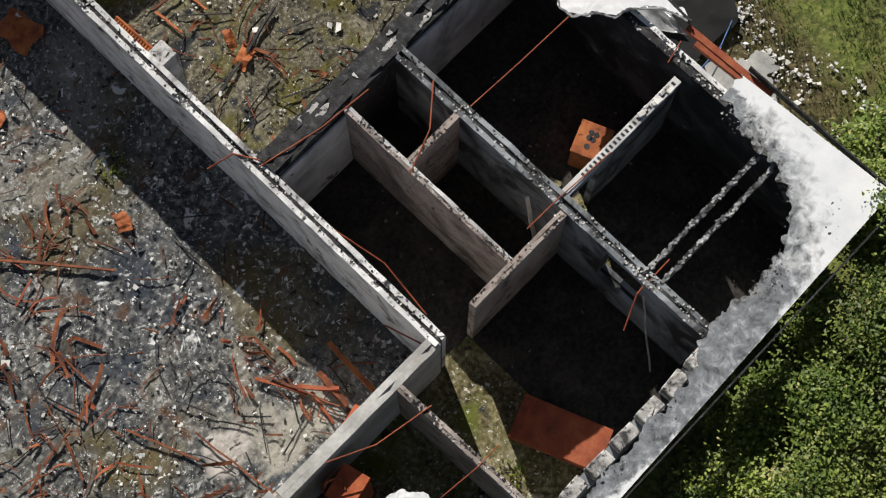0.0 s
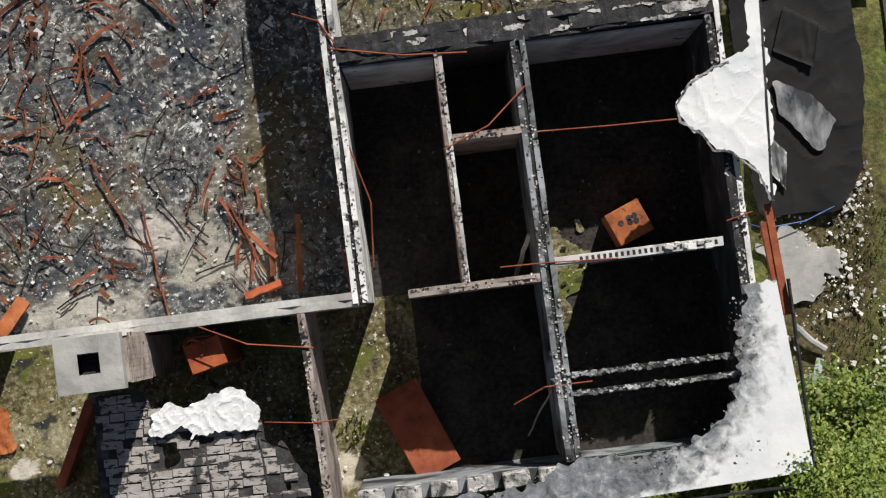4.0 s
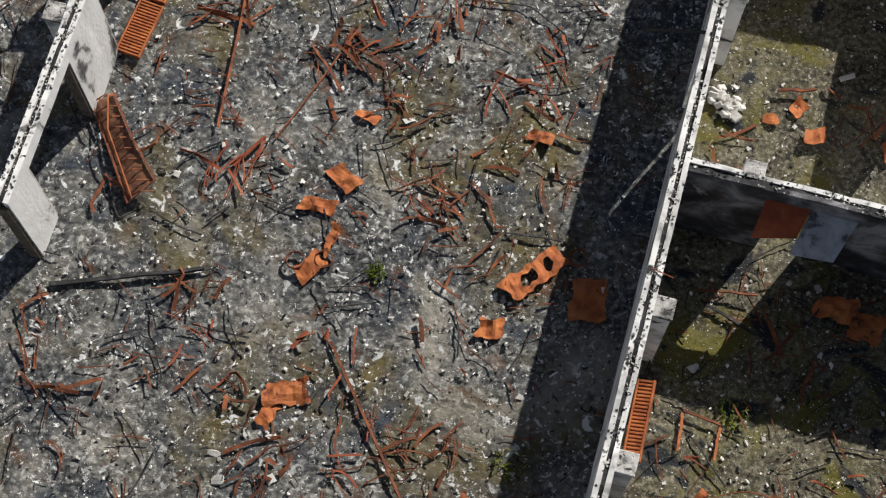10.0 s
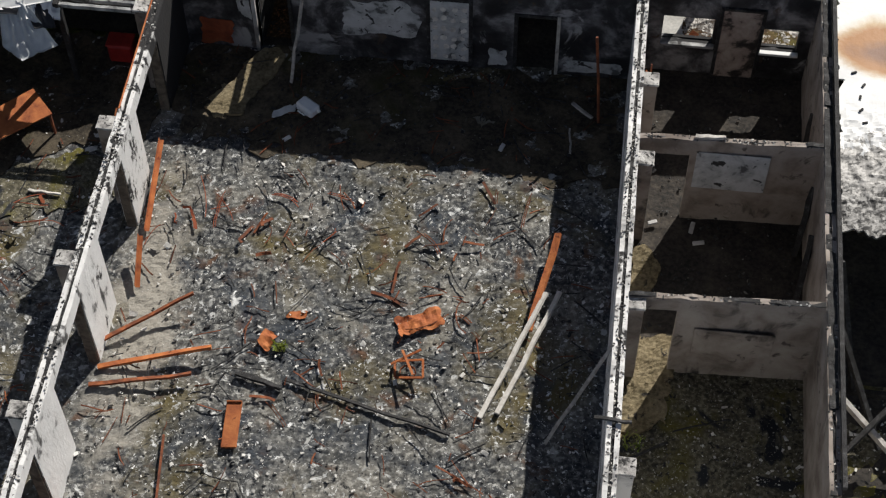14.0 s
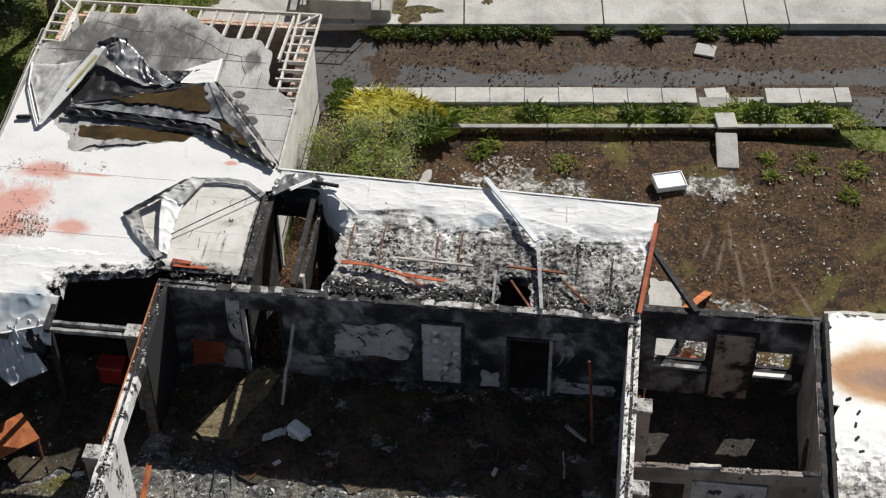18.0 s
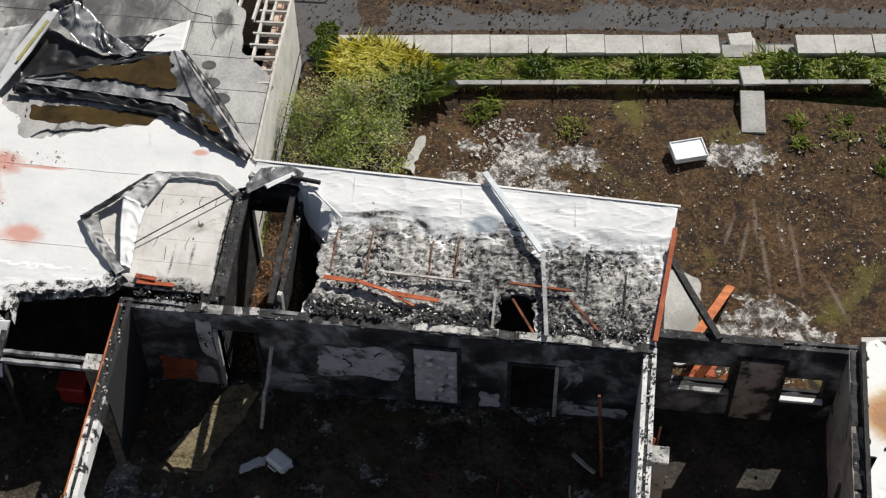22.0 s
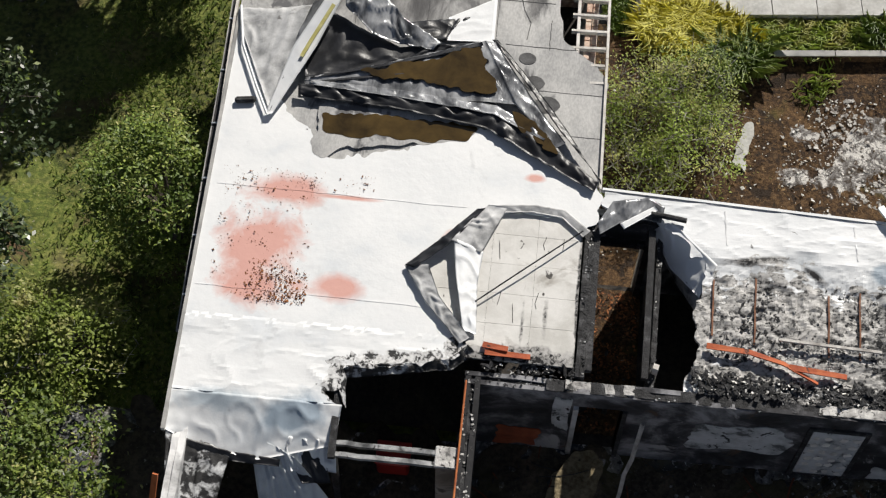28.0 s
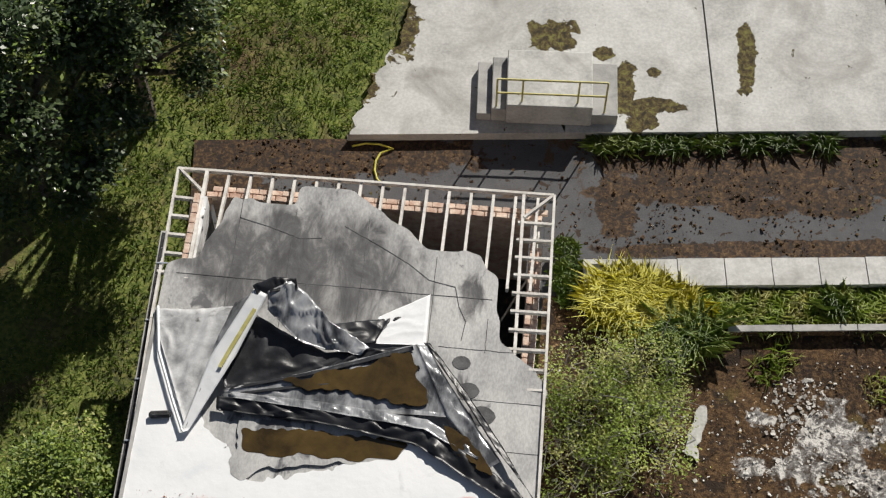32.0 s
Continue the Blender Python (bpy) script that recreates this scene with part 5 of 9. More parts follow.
for x0, x1 in zip(xs_p, xs_p[1:]):
    for y0, y1 in zip(ys_p, ys_p[1:]):
        cell = [(x0, y0), (x1, y0), (x1, y1), (x0, y1)]
        gv2, gf2 = sheet(brk, lambda x, y: 2.80 + 0.003 * nz(x, y, 1.2, 7) + 0.004 * nz(x0 * 3, y0 * 3, 1.0), 0.09, 0.06, 0.09)
        keep = [q for q in gf2 if x0 < sum(gv2[i][0] for i in q) / 4 <= x1 and y0 < sum(gv2[i][1] for i in q) / 4 <= y1]
        if keep:
            used = sorted({i for q in keep for i in q})
            at = {i: n for n, i in enumerate(used)}
            part("felt_panel", ([gv2[i] for i in used], [tuple(at[i] for i in q) for q in keep]), FELT, deck)
for cx, cy, r in ((0.55, 6.66, 0.17), (0.72, 6.12, 0.2), (1.0, 5.65, 0.24)):
    vv = [(cx + r * math.cos(k * math.tau / 14) * (1 + 0.1 * nz(k, cx, 1.7)), cy + 0.8 * r * math.sin(k * math.tau / 14), z) for z in (2.79, 2.809) for k in range(14)]
    part("felt_patch", (vv, [tuple(range(14, 28)), tuple(range(14))[::-1]] + [(k, (k + 1) % 14, 14 + (k + 1) % 14, 14 + k) for k in range(14)]), FELT_PATCH, deck)

for k in range(5):
    x, y = (-3.9, -2.85, -1.45, -0.1, 0.95)[k], (10.0, 9.6, 9.5, 8.8, 7.6)[k]
    part("joint", strip([(x + 0.02 * nz(i, k, 0.9), 6.9 + (y - 6.9) * i / 8, 2.8035) for i in range(9)], 0.011, 0.005), FELT_PATCH, deck)
for k in range(4):
    y, x0, x1 = (5.0, 5.95, 6.95, 8.0)[k], (0.3, 0.2, 0.1, -4.9)[k], (2.05, 2.05, 1.6, 1.0)[k]
    part("joint", strip([(x0 + (x1 - x0) * i / 8, y + 0.02 * nz(i, k, 0.9), 2.8035) for i in range(9)], 0.011, 0.005), FELT_PATCH, deck)
for pts in ([(-1.9, 9.3), (-1.3, 9.0), (-0.6, 8.6), (-0.2, 8.3), (0.3, 8.2)], [(0.3, 8.2), (0.4, 7.8), (0.55, 7.5), (0.5, 7.1)], [(-3.9, 9.3), (-3.3, 9.15), (-2.7, 8.95), (-2.3, 9.0)]):
    part("crack", strip([(x, y, 2.8035) for x, y in pts], 0.014, 0.005), FELT_PATCH, deck)
eave = thing("eave_frame", (-1.6, 10.2, 2.8), "open timber eave frame of pale rafters round the broken roof", "roof frame")
part("fascia", beam((-5.33, 10.44, 2.52), (2.0, 10.54, 2.52), 0.05, 0.10), TIMBER_WHITE, eave)
part("fascia", join(beam((-5.32, 10.44, 2.52), (-5.18, 7.0, 2.80), 0.05, 0.10), beam((-5.18, 6.99, 2.80), (-5.06, 4.2, 2.82), 0.05, 0.10)), TIMBER_WHITE, eave)
part("fascia", join(beam((2.01, 10.54, 2.52), (2.07, 6.8, 2.80), 0.05, 0.10), beam((2.07, 6.79, 2.80), (2.11, 3.9, 2.82), 0.05, 0.10)), TIMBER_WHITE, eave)
part("trimmer", beam((-4.75, 10.42, 2.52), (-4.7, 7.9, 2.74), 0.07, 0.12), TIMBER_WHITE, eave)
part("trimmer", beam((1.42, 10.48, 2.52), (1.5, 6.6, 2.74), 0.06, 0.12), TIMBER_WHITE, eave)
for k in range(16):
    x = -4.75 + 0.43 * k
    part("rafter", beam((x, 10.46, 2.47), (x - 0.02, 8.3, 2.66), 0.055, 0.12), TIMBER_WHITE, eave)
for k in range(5):
    y = 9.75 - 0.43 * k
    part("rafter", beam((-5.28, y, 2.52 + 0.08 * (10.44 - y)), (-4.7, y, 2.50 + 0.08 * (10.44 - y)), 0.05, 0.10), TIMBER_WHITE, eave)
for k in range(10):
    y = 9.85 - 0.40 * k
    part("rafter", beam((2.04, y, min(2.77, 2.52 + 0.075 * (10.54 - y))), (1.35, y, min(2.72, 2.49 + 0.075 * (10.54 - y))), 0.05, 0.10), TIMBER_WHITE, eave)
part("hip_rafter", beam((-5.28, 10.42, 2.55), (-4.72, 9.9, 2.58), 0.05, 0.09), TIMBER_WHITE, eave)
part("hip_rafter", beam((1.97, 10.5, 2.55), (1.45, 9.95, 2.58), 0.05, 0.09), TIMBER_WHITE, eave)
bw = bpy.data.objects["wall_wing_north"]
for row in range(2):
    for k in range(29):
        x, y, z = -4.6 + 0.225 * k + (0.11 if row else 0), 9.99 + 0.13 * row + 0.003 * k, 2.36
        ob = part("brick", moved(cbox(-0.105, -0.055, 0, 0.105, 0.055, 0.07, 0.008), pose(x, y, z, 0, 0, rng.uniform(-3, 3))), BRICK, bw)
be = bpy.data.objects["wall_wing_east"]
for k in range(14):
    part("brick", moved(cbox(-0.055, -0.105, 0, 0.055, 0.105, 0.07, 0.008), pose(1.68, 9.5 - 0.225 * k, 2.2, 0, 0, rng.uniform(-3, 3))), BRICK, be)
    part("brick", moved(cbox(-0.055, -0.105, 0, 0.055, 0.105, 0.07, 0.008), pose(1.81, 9.4 - 0.225 * k, 2.2, 0, 0, rng.uniform(-3, 3))), BRICK, be)

for k in range(7):
    part("brick", moved(cbox(-0.055, -0.105, 0, 0.055, 0.105, 0.07, 0.008), pose(-4.82, 8.35 + 0.225 * k, 2.66, 0, 0, rng.uniform(-3, 3))), BRICK, bpy.data.objects["wall_wing_west"])
z_m = lambda x, y: 2.84 + 0.008 * nz(x, y, 0.8, 2) + (crease(x * 0.5, y * 1.5, 1.0, 4, 0.018) if y < 0.6 else 0.0)
mem = thing("roof_membrane", (-2, 2, 2.84), "white roofing membrane with pink stains and burnt ragged edge", "roof membrane", kind="structure")
m_poly = [(-5.08, 7.2), (-4.55, 6.3), (-4.1, 5.2), (-3.35, 4.55), (-3.1, 4.0), (-2.3, 4.15), (-1.0, 4.55), (-0.3, 5.0), (0.6, 4.75), (1.6, 4.25), (2.12, 3.86), (2.1, 3.1), (1.85, 2.95),
          (1.5, 3.22), (0.35, 3.25), (-0.2, 3.05), (-0.6, 2.6), (-1.15, 1.95), (-0.75, 1.45), (-0.2, 0.9), (0.0, 0.45), (-0.24, 0.2), (-1.0, 0.0), (-1.6, -0.08), (-2.1, -0.15), (-2.14, -0.5), (-2.4, -0.64), (-2.05, -0.86), (-3.4, -0.9), (-4.8, -0.88), (-5.06, -0.88), (-5.08, 2)]
part("sheet", sheet([(x - (0.3 if x < -4.9 else 0), y) for x, y in m_poly], z_m, 0.06, 0.10, 0.02, (), 3.4, 1, lambda x, y: (max(x, -5.0 - 0.008 * (y + 1)), max(y, -0.84))), MEMBRANE_WING, mem, smooth=False)
for y, x0, x1 in ((3.28, -4.9, -0.3), (1.2, -4.95, -0.9)):
    part("seam", strip([(x0 + (x1 - x0) * k / 12, y + 0.03 * nz(k, y, 0.8) - 0.02 * k / 12, z_m(x0 + (x1 - x0) * k / 12, y) + 0.003) for k in range(13)], 0.025, 0.005), MEMBRANE_WING, mem)
# standing water and bare felt between membrane and tarpaulin
part("bare_felt", sheet([(-3.27, 5.2), (-0.08, 5.15), (-0.5, 4.62), (-1.2, 4.55), (-2.1, 4.35), (-2.7, 4.3), (-3.05, 4.0), (-3.25, 4.1)], 2.846, 0.07, 0.08, 0.02), FELT, mem)
part("pond", sheet([(-3.2, 5.0), (-1.87, 5.06), (-0.2, 5.0), (-0.5, 4.66), (-1.3, 4.6), (-1.8, 4.55), (-3.1, 4.55)], 2.852, 0.05, 0.10, 0.004), POND, mem, "brown standing water")
ruled("drape", [(-5.05, -0.84, 2.845), (-3.6, -0.84, 2.85), (-2.04, -0.84, 2.845)], [(-5.02, -1.55, 2.72), (-4.5, -1.7, 2.5), (-3.4, -1.85, 2.45), (-2.1, -1.5, 2.6)], MEMBRANE_WING, mem, n=70, m=20, amp=0.05, pleats=3.0, seed=31.0, label="white membrane sagging below the roof edge")
ruled("scorched_edge", [(-5.0, -1.5, 2.72), (-4.5, -1.62, 2.52), (-3.85, -1.72, 2.48)], [(-4.85, -2.85, 2.3), (-4.5, -2.95, 2.25), (-4.0, -2.6, 2.3)], SCORCHED_WHITE, mem, n=40, m=20, amp=0.08, pleats=4.0, seed=32.0, label="blackened shrivelled membrane")
ruled("black_hem", [(-4.7, -1.62, 2.6), (-3.9, -1.75, 2.5), (-3.0, -1.8, 2.48)], [(-4.6, -1.8, 2.5), (-3.8, -1.9, 2.4), (-3.0, -1.92, 2.42)], BLACK_PLASTIC, mem, n=30, m=5, amp=0.05, pleats=9.0, seed=33.0)
ruled("burnt_lip", [(-2.16, -0.12, 2.85), (-1.2, 0.02, 2.85), (-0.3, 0.22, 2.85), (0.0, 0.5, 2.86)], [(-2.1, -0.28, 2.70), (-1.2, -0.12, 2.72), (-0.25, 0.06, 2.72), (0.15, 0.4, 2.74)], SCORCHED_WHITE, mem, n=60, m=8, amp=0.09, pleats=16.0, seed=34.0)
ruled("burnt_lip", [(-2.12, -0.1, 2.85), (-2.16, -0.5, 2.85), (-2.03, -0.8, 2.84)], [(-2.02, -0.12, 2.66), (-2.04, -0.45, 2.7), (-1.98, -0.84, 2.7)], SCORCHED_WHITE, mem, n=24, m=8, amp=0.08, pleats=7.0, seed=35.0)
part("eave_strip", beam((-5.1, 7.2, 2.82), (-5.02, -1.6, 2.82), 0.06, 0.12), CONCRETE_GREY, mem)
DECK_BURNT = mat("cream_boards_scorched", [(0.35, (0.54, 0.53, 0.50)), (0.6, (0.70, 0.69, 0.665))], 1.6, 0.9, 0.2, 8, spots=[((0.36, 0.34, 0.31), 1.2, 0.60, 0.12), ((0.08, 0.075, 0.07), 5.0, 0.68, 0.02)], islands=0.03,
                 stains=[(FLAKED, 0.9, 0.42, 1.4, 0.22, 0.3, 2.2, 0, 3.0), (SOOTED, 0.9, 0.36, 1.3, 0.10, 0.4, 1.6, 0, 3.0), (SOOTED, 1.86, 1.8, 0.06, 1.4, 0.4, 1.8, 0, 4.0), (FLAKED, 1.3, 1.2, 0.05, 0.5, 0.8, 2.0, 0, 5.0), (FLAKED, 0.9, 1.0, 0.04, 0.5, 0.8, 2.0, 0, 5.0)])
cream = thing("roof_deck", (0.8, 1.8, 2.75), "bare cream roof boards where the membrane has torn away", "roof deck", kind="structure")
for k, (y0, y1) in enumerate(((0.30, 1.0), (1.003, 1.6), (1.603, 2.2), (2.203, 2.8), (2.803, 3.4))):
    for x0, x1 in ((-1.2, 0.25), (0.253, 1.05), (1.053, 1.86)):
        z = 2.796 + 0.001 * ((k * 7) % 3)
        part("board", cbox(x0, y0, z - 0.05, x1, y1, z, 0.002), DECK_BURNT, cream)
for k in range(6):
    x, y = rng.uniform(0.3, 1.8), rng.uniform(0.5, 2.6)
    part("crack", strip([(x, y, 2.7995), (x + rng.uniform(-0.03, 0.03), y + 0.1, 2.7995), (x + rng.uniform(-0.05, 0.05), y + rng.uniform(0.2, 0.4), 2.7995)], 0.010, 0.005), CHARRED, cream)


gt = thing("roof_gutter", (-5.2, 4, 2.7), "grey plastic half-round gutter along the west eave", "gutter")
part("trough", strip([(-5.30, 8.9, 2.72), (-5.22, 6.0, 2.71), (-5.16, 3.0, 2.69), (-5.10, 0.3, 2.67)], 0.11, 0.05), CONCRETE_GREY, gt)
part("trough_bed", strip([(-5.295, 8.86, 2.749), (-5.215, 6.0, 2.739), (-5.155, 3.0, 2.719), (-5.095, 0.34, 2.699)], 0.07, 0.004), CHARRED, gt, "dark strip along the gutter bed")
for k in range(7):
    part("bracket", beam((-5.33 + 0.03 * k, 8.2 - 1.2 * k, 2.75), (-5.1 + 0.01 * k, 8.2 - 1.2 * k, 2.78), 0.03, 0.015), ALU, gt)
tp = thing("torn_tarpaulin", (-1.5, 6.3, 2.85), "crumpled black and silver plastic tarpaulin blown over the roof", "tarpaulin")
ruled("grey_sheet", [(-5.07, 7.17, 2.9), (-4.4, 7.2, 2.93), (-3.65, 7.26, 3.1)], [(-4.95, 6.6, 2.9), (-4.5, 5.6, 2.9), (-4.16, 4.85, 2.9)], GREY_SHEET, tp, amp=0.06, pleats=3.0, seed=1.0)
ruled("grey_fold", [(-3.65, 7.3, 3.15), (-3.85, 6.6, 3.1), (-4.2, 4.82, 2.93)], [(-3.3, 7.42, 3.4), (-3.75, 6.2, 3.2), (-4.15, 4.85, 2.96)], SILVER_PLASTIC, tp, amp=0.05, pleats=3.0, seed=2.0, m=8)
ruled("white_flap", [(-3.29, 7.47, 3.45), (-3.92, 6.14, 3.18), (-4.24, 4.75, 2.95)], [(-3.03, 7.33, 3.52), (-3.44, 6.21, 3.26), (-4.1, 4.8, 2.97)], MEMBRANE, tp, amp=0.012, pleats=1.5, seed=3.0, m=8, label="white folded flap with a green streak")
part("green_streak", strip([(-3.22, 7.05, 3.455), (-3.4, 6.65, 3.365), (-3.56, 6.3, 3.29), (-3.7, 5.95, 3.23)], 0.07, 0.02, 0.0), YELLOW_PAINT, tp, "yellow-green algae streak")
ruled("silver_drape", [(-3.03, 7.39, 3.52), (-2.64, 7.62, 3.58), (-2.3, 7.44, 3.42), (-1.9, 7.08, 3.22), (-1.12, 6.71, 3.0)], [(-3.0, 7.1, 3.35), (-2.71, 6.87, 3.3), (-2.41, 6.64, 3.15), (-1.92, 6.57, 3.05), (-1.27, 6.55, 2.97)], SILVER_PLASTIC, tp, amp=0.11, pleats=7.0, seed=4.0, n=60)
ruled("peak_fold", [(-3.32, 7.5, 3.5), (-2.95, 7.66, 3.6), (-2.55, 7.68, 3.58)], [(-3.2, 7.3, 3.45), (-2.9, 7.4, 3.5), (-2.5, 7.5, 3.5)], BLACK_PLASTIC, tp, amp=0.06, pleats=4.0, seed=5.0, m=6)
ruled("black_sheet", [(-3.3, 7.15, 3.1), (-2.7, 6.85, 3.05), (-1.9, 6.55, 2.96), (-0.25, 6.86, 2.95)], [(-3.75, 6.2, 2.96), (-3.6, 5.66, 2.95), (-2.6, 5.95, 2.93), (-0.6, 6.7, 2.93)], BLACK_PLASTIC, tp, amp=0.07, pleats=5.0, seed=6.0, n=50)
ruled("silver_sheet", [(-3.6, 5.64, 2.97), (-2.4, 6.05, 2.96), (-0.29, 6.87, 2.97)], [(-3.62, 5.5, 2.96), (-2.33, 5.42, 2.96), (0.4, 5.5, 2.96)], SILVER_PLASTIC, tp, amp=0.06, pleats=6.0, seed=7.0, n=60)
part("pond", sheet([(-2.7, 5.82), (-1.3, 6.3), (-0.4, 6.68), (-0.15, 6.3), (0.1, 5.7), (-0.3, 5.68), (-1.2, 5.78)], 3.03, 0.05, 0.12, 0.012), POND, tp, "brown water pooled on the plastic")
for a, b_ in (((-3.5, 5.68), (-0.35, 6.82)), ((-3.3, 5.62), (-0.2, 6.45))):
    ruled("long_fold", [(a[0], a[1], 2.98), ((a[0] + b_[0]) / 2, (a[1] + b_[1]) / 2 - 0.06, 3.0), (b_[0], b_[1], 2.99)], [(a[0], a[1] - 0.05, 3.0), ((a[0] + b_[0]) / 2, (a[1] + b_[1]) / 2 - 0.14, 3.02), (b_[0] + 0.03, b_[1] - 0.09, 3.01)], BLACK_PLASTIC, tp, amp=0.03, pleats=8.0, seed=a[0], m=4)
ruled("black_band", [(-3.71, 5.5, 2.99), (-1.78, 5.44, 2.99), (0.0, 5.22, 2.99), (0.99, 4.74, 2.99), (2.05, 3.98, 2.95)], [(-3.68, 5.26, 2.93), (-1.91, 5.19, 2.93), (-0.13, 4.95, 2.93), (0.9, 4.36, 2.93), (2.0, 3.78, 2.92)], BLACK_PLASTIC, tp, amp=0.09, pleats=14.0, seed=8.0, n=90, m=8)
ruled("silver_band", [(-3.5, 5.6, 3.0), (-1.78, 5.56, 3.0), (0.05, 5.4, 3.0), (1.05, 4.85, 3.0)], [(-3.4, 5.48, 3.02), (-1.8, 5.38, 3.02), (0.0, 5.2, 3.02), (1.0, 4.72, 3.01)], SILVER_PLASTIC, tp, amp=0.06, pleats=11.0, seed=9.0, n=70, m=6)
ruled("silver_sheet", [(-0.29, 6.87, 2.97), (0.2, 5.9, 2.96), (0.4, 5.5, 2.97), (1.2, 4.6, 2.96)], [(-0.1, 6.86, 2.96), (0.5, 5.98, 2.95), (0.9, 5.4, 2.95), (1.4, 4.75, 2.95)], SILVER_PLASTIC, tp, amp=0.05, pleats=5.0, seed=10.0, m=8)
part("pond", sheet([(0.25, 5.35), (0.75, 5.2), (1.35, 4.45), (1.0, 4.55), (0.5, 4.95)], 3.02, 0.05, 0.08, 0.01), POND, tp)
ruled("black_hem", [(-0.16, 6.92, 2.96), (0.57, 6.0, 2.96), (1.29, 4.99, 2.96), (2.1, 4.05, 2.94)], [(-0.06, 6.94, 2.94), (0.68, 6.04, 2.93), (1.42, 5.04, 2.93), (2.12, 3.95, 2.92)], BLACK_PLASTIC, tp, amp=0.05, pleats=12.0, seed=11.0, n=60, m=5)
ruled("white_flap", [(-0.14, 7.95, 2.9), (-0.12, 6.9, 2.9)], [(-1.04, 7.4, 2.88), (-1.02, 6.85, 2.9)], MEMBRANE, tp, amp=0.02, pleats=2.0, seed=12.0)
ruled("black_sheet", [(-1.9, 7.12, 2.95), (-1.0, 7.35, 2.9), (-0.6, 7.45, 2.88)], [(-1.5, 6.75, 2.96), (-1.05, 6.85, 2.93), (-0.9, 7.2, 2.9)], BLACK_PLASTIC, tp, amp=0.06, pleats=4.0, seed=13.0)
part("hem", tube([(-5.08, 7.2, 2.94), (-4.9, 6.3, 2.94), (-4.5, 5.4, 2.94), (-4.2, 4.78, 2.94)], 0.03), MEMBRANE, tp)
ob = mesh_ob("sandbag", *moved(cbox(-0.2, -0.07, 0, 0.2, 0.07, 0.1, 0.04), pose(-4.66, 5.08, 2.86, 0, 0, 8)), CHARRED)
tagged(ob, "dark sandbag lying on the white membrane", "sandbag")
tear = thing("torn_membrane", (-0.3, 2.4, 2.85), "torn silver-grey membrane folded back from the roof boards", "membrane flap")
ruled("black_fold", [(-1.28, 1.92, 2.9), (-0.6, 2.6, 2.96), (-0.1, 3.2, 2.92)], [(-1.1, 1.85, 2.98), (-0.5, 2.4, 3.02), (0.05, 3.2, 2.98)], BLACK_PLASTIC, tear, amp=0.06, pleats=5.0, seed=1.0, m=6)
ruled("silver_fold", [(-1.27, 1.9, 2.93), (-0.85, 1.25, 2.93), (-0.15, 0.5, 2.9)], [(-0.85, 1.95, 2.98), (-0.6, 1.35, 2.98), (0.02, 0.62, 2.93)], GREY_SHEET, tear, amp=0.06, pleats=6.0, seed=2.0)
ruled("white_fold", [(-0.45, 2.5, 3.0), (-0.35, 1.8, 2.98), (-0.12, 0.75, 2.92)], [(0.1, 2.35, 2.9), (0.05, 1.7, 2.88), (0.12, 0.72, 2.86)], MEMBRANE, tear, amp=0.07, pleats=4.0, seed=3.0)
ruled("silver_fold", [(-0.5, 2.45, 3.02), (-0.2, 2.9, 3.0), (0.1, 3.28, 2.95)], [(0.05, 2.3, 2.92), (0.25, 2.8, 2.9), (0.45, 3.3, 2.9)], GREY_SHEET, tear, amp=0.06, pleats=4.0, seed=4.0)
ruled("silver_fold", [(0.1, 3.3, 2.92), (0.9, 3.4, 2.92), (1.5, 3.36, 2.91), (1.98, 2.98, 2.9)], [(0.35, 3.2, 2.88), (0.9, 3.27, 2.87), (1.45, 3.22, 2.87), (1.86, 2.86, 2.86)], GREY_SHEET, tear, amp=0.03, pleats=7.0, seed=5.0, m=6)
ob = mesh_ob("cable", *tube([(0.05, 1.35, 2.9), (0.9, 2.1, 2.94), (1.85, 2.95, 2.93)], 0.014, 5), BLACK_PLASTIC)
tagged(ob, "black cable stretched across the roof boards", "cable")

# ---- burnt range between hall and courtyard ----
rng_roof = thing("roof_range", (7.5, 1.8, 2.75), "burnt roof deck of the northern range with holes", "roof", kind="structure")
z_r = lambda x, y: 2.74 - 0.05 * max(0, 1.5 - y) + 0.05 * nz(x, y, 2.3, 5) + 0.035 * nz(x, y, 7.0, 9)
hole_a = [(7.84, -0.1), (8.62, -0.1), (8.6, 0.95), (8.2, 1.05), (7.85, 0.95)]
z_mr = lambda x, y: 2.85 + crease(x * 0.55, y * 1.9, 1.0, 2, 0.016) + 0.006 * nz(x * 0.5, y, 2.2, 7)


def z_skin(x, y):
    t = min(1.0, max(0.0, (y + 0.35 * nz(x, y, 1.6, 3) - 2.1) / 0.7))
    flake = 0.035 * max(0.0, nz(x, y, 7.5, 11)) + 0.03 * max(0.0, nz(x, y, 15.0, 12))
    return (1 - t) * (z_r(x, y) + flake) + t * z_mr(x, y)


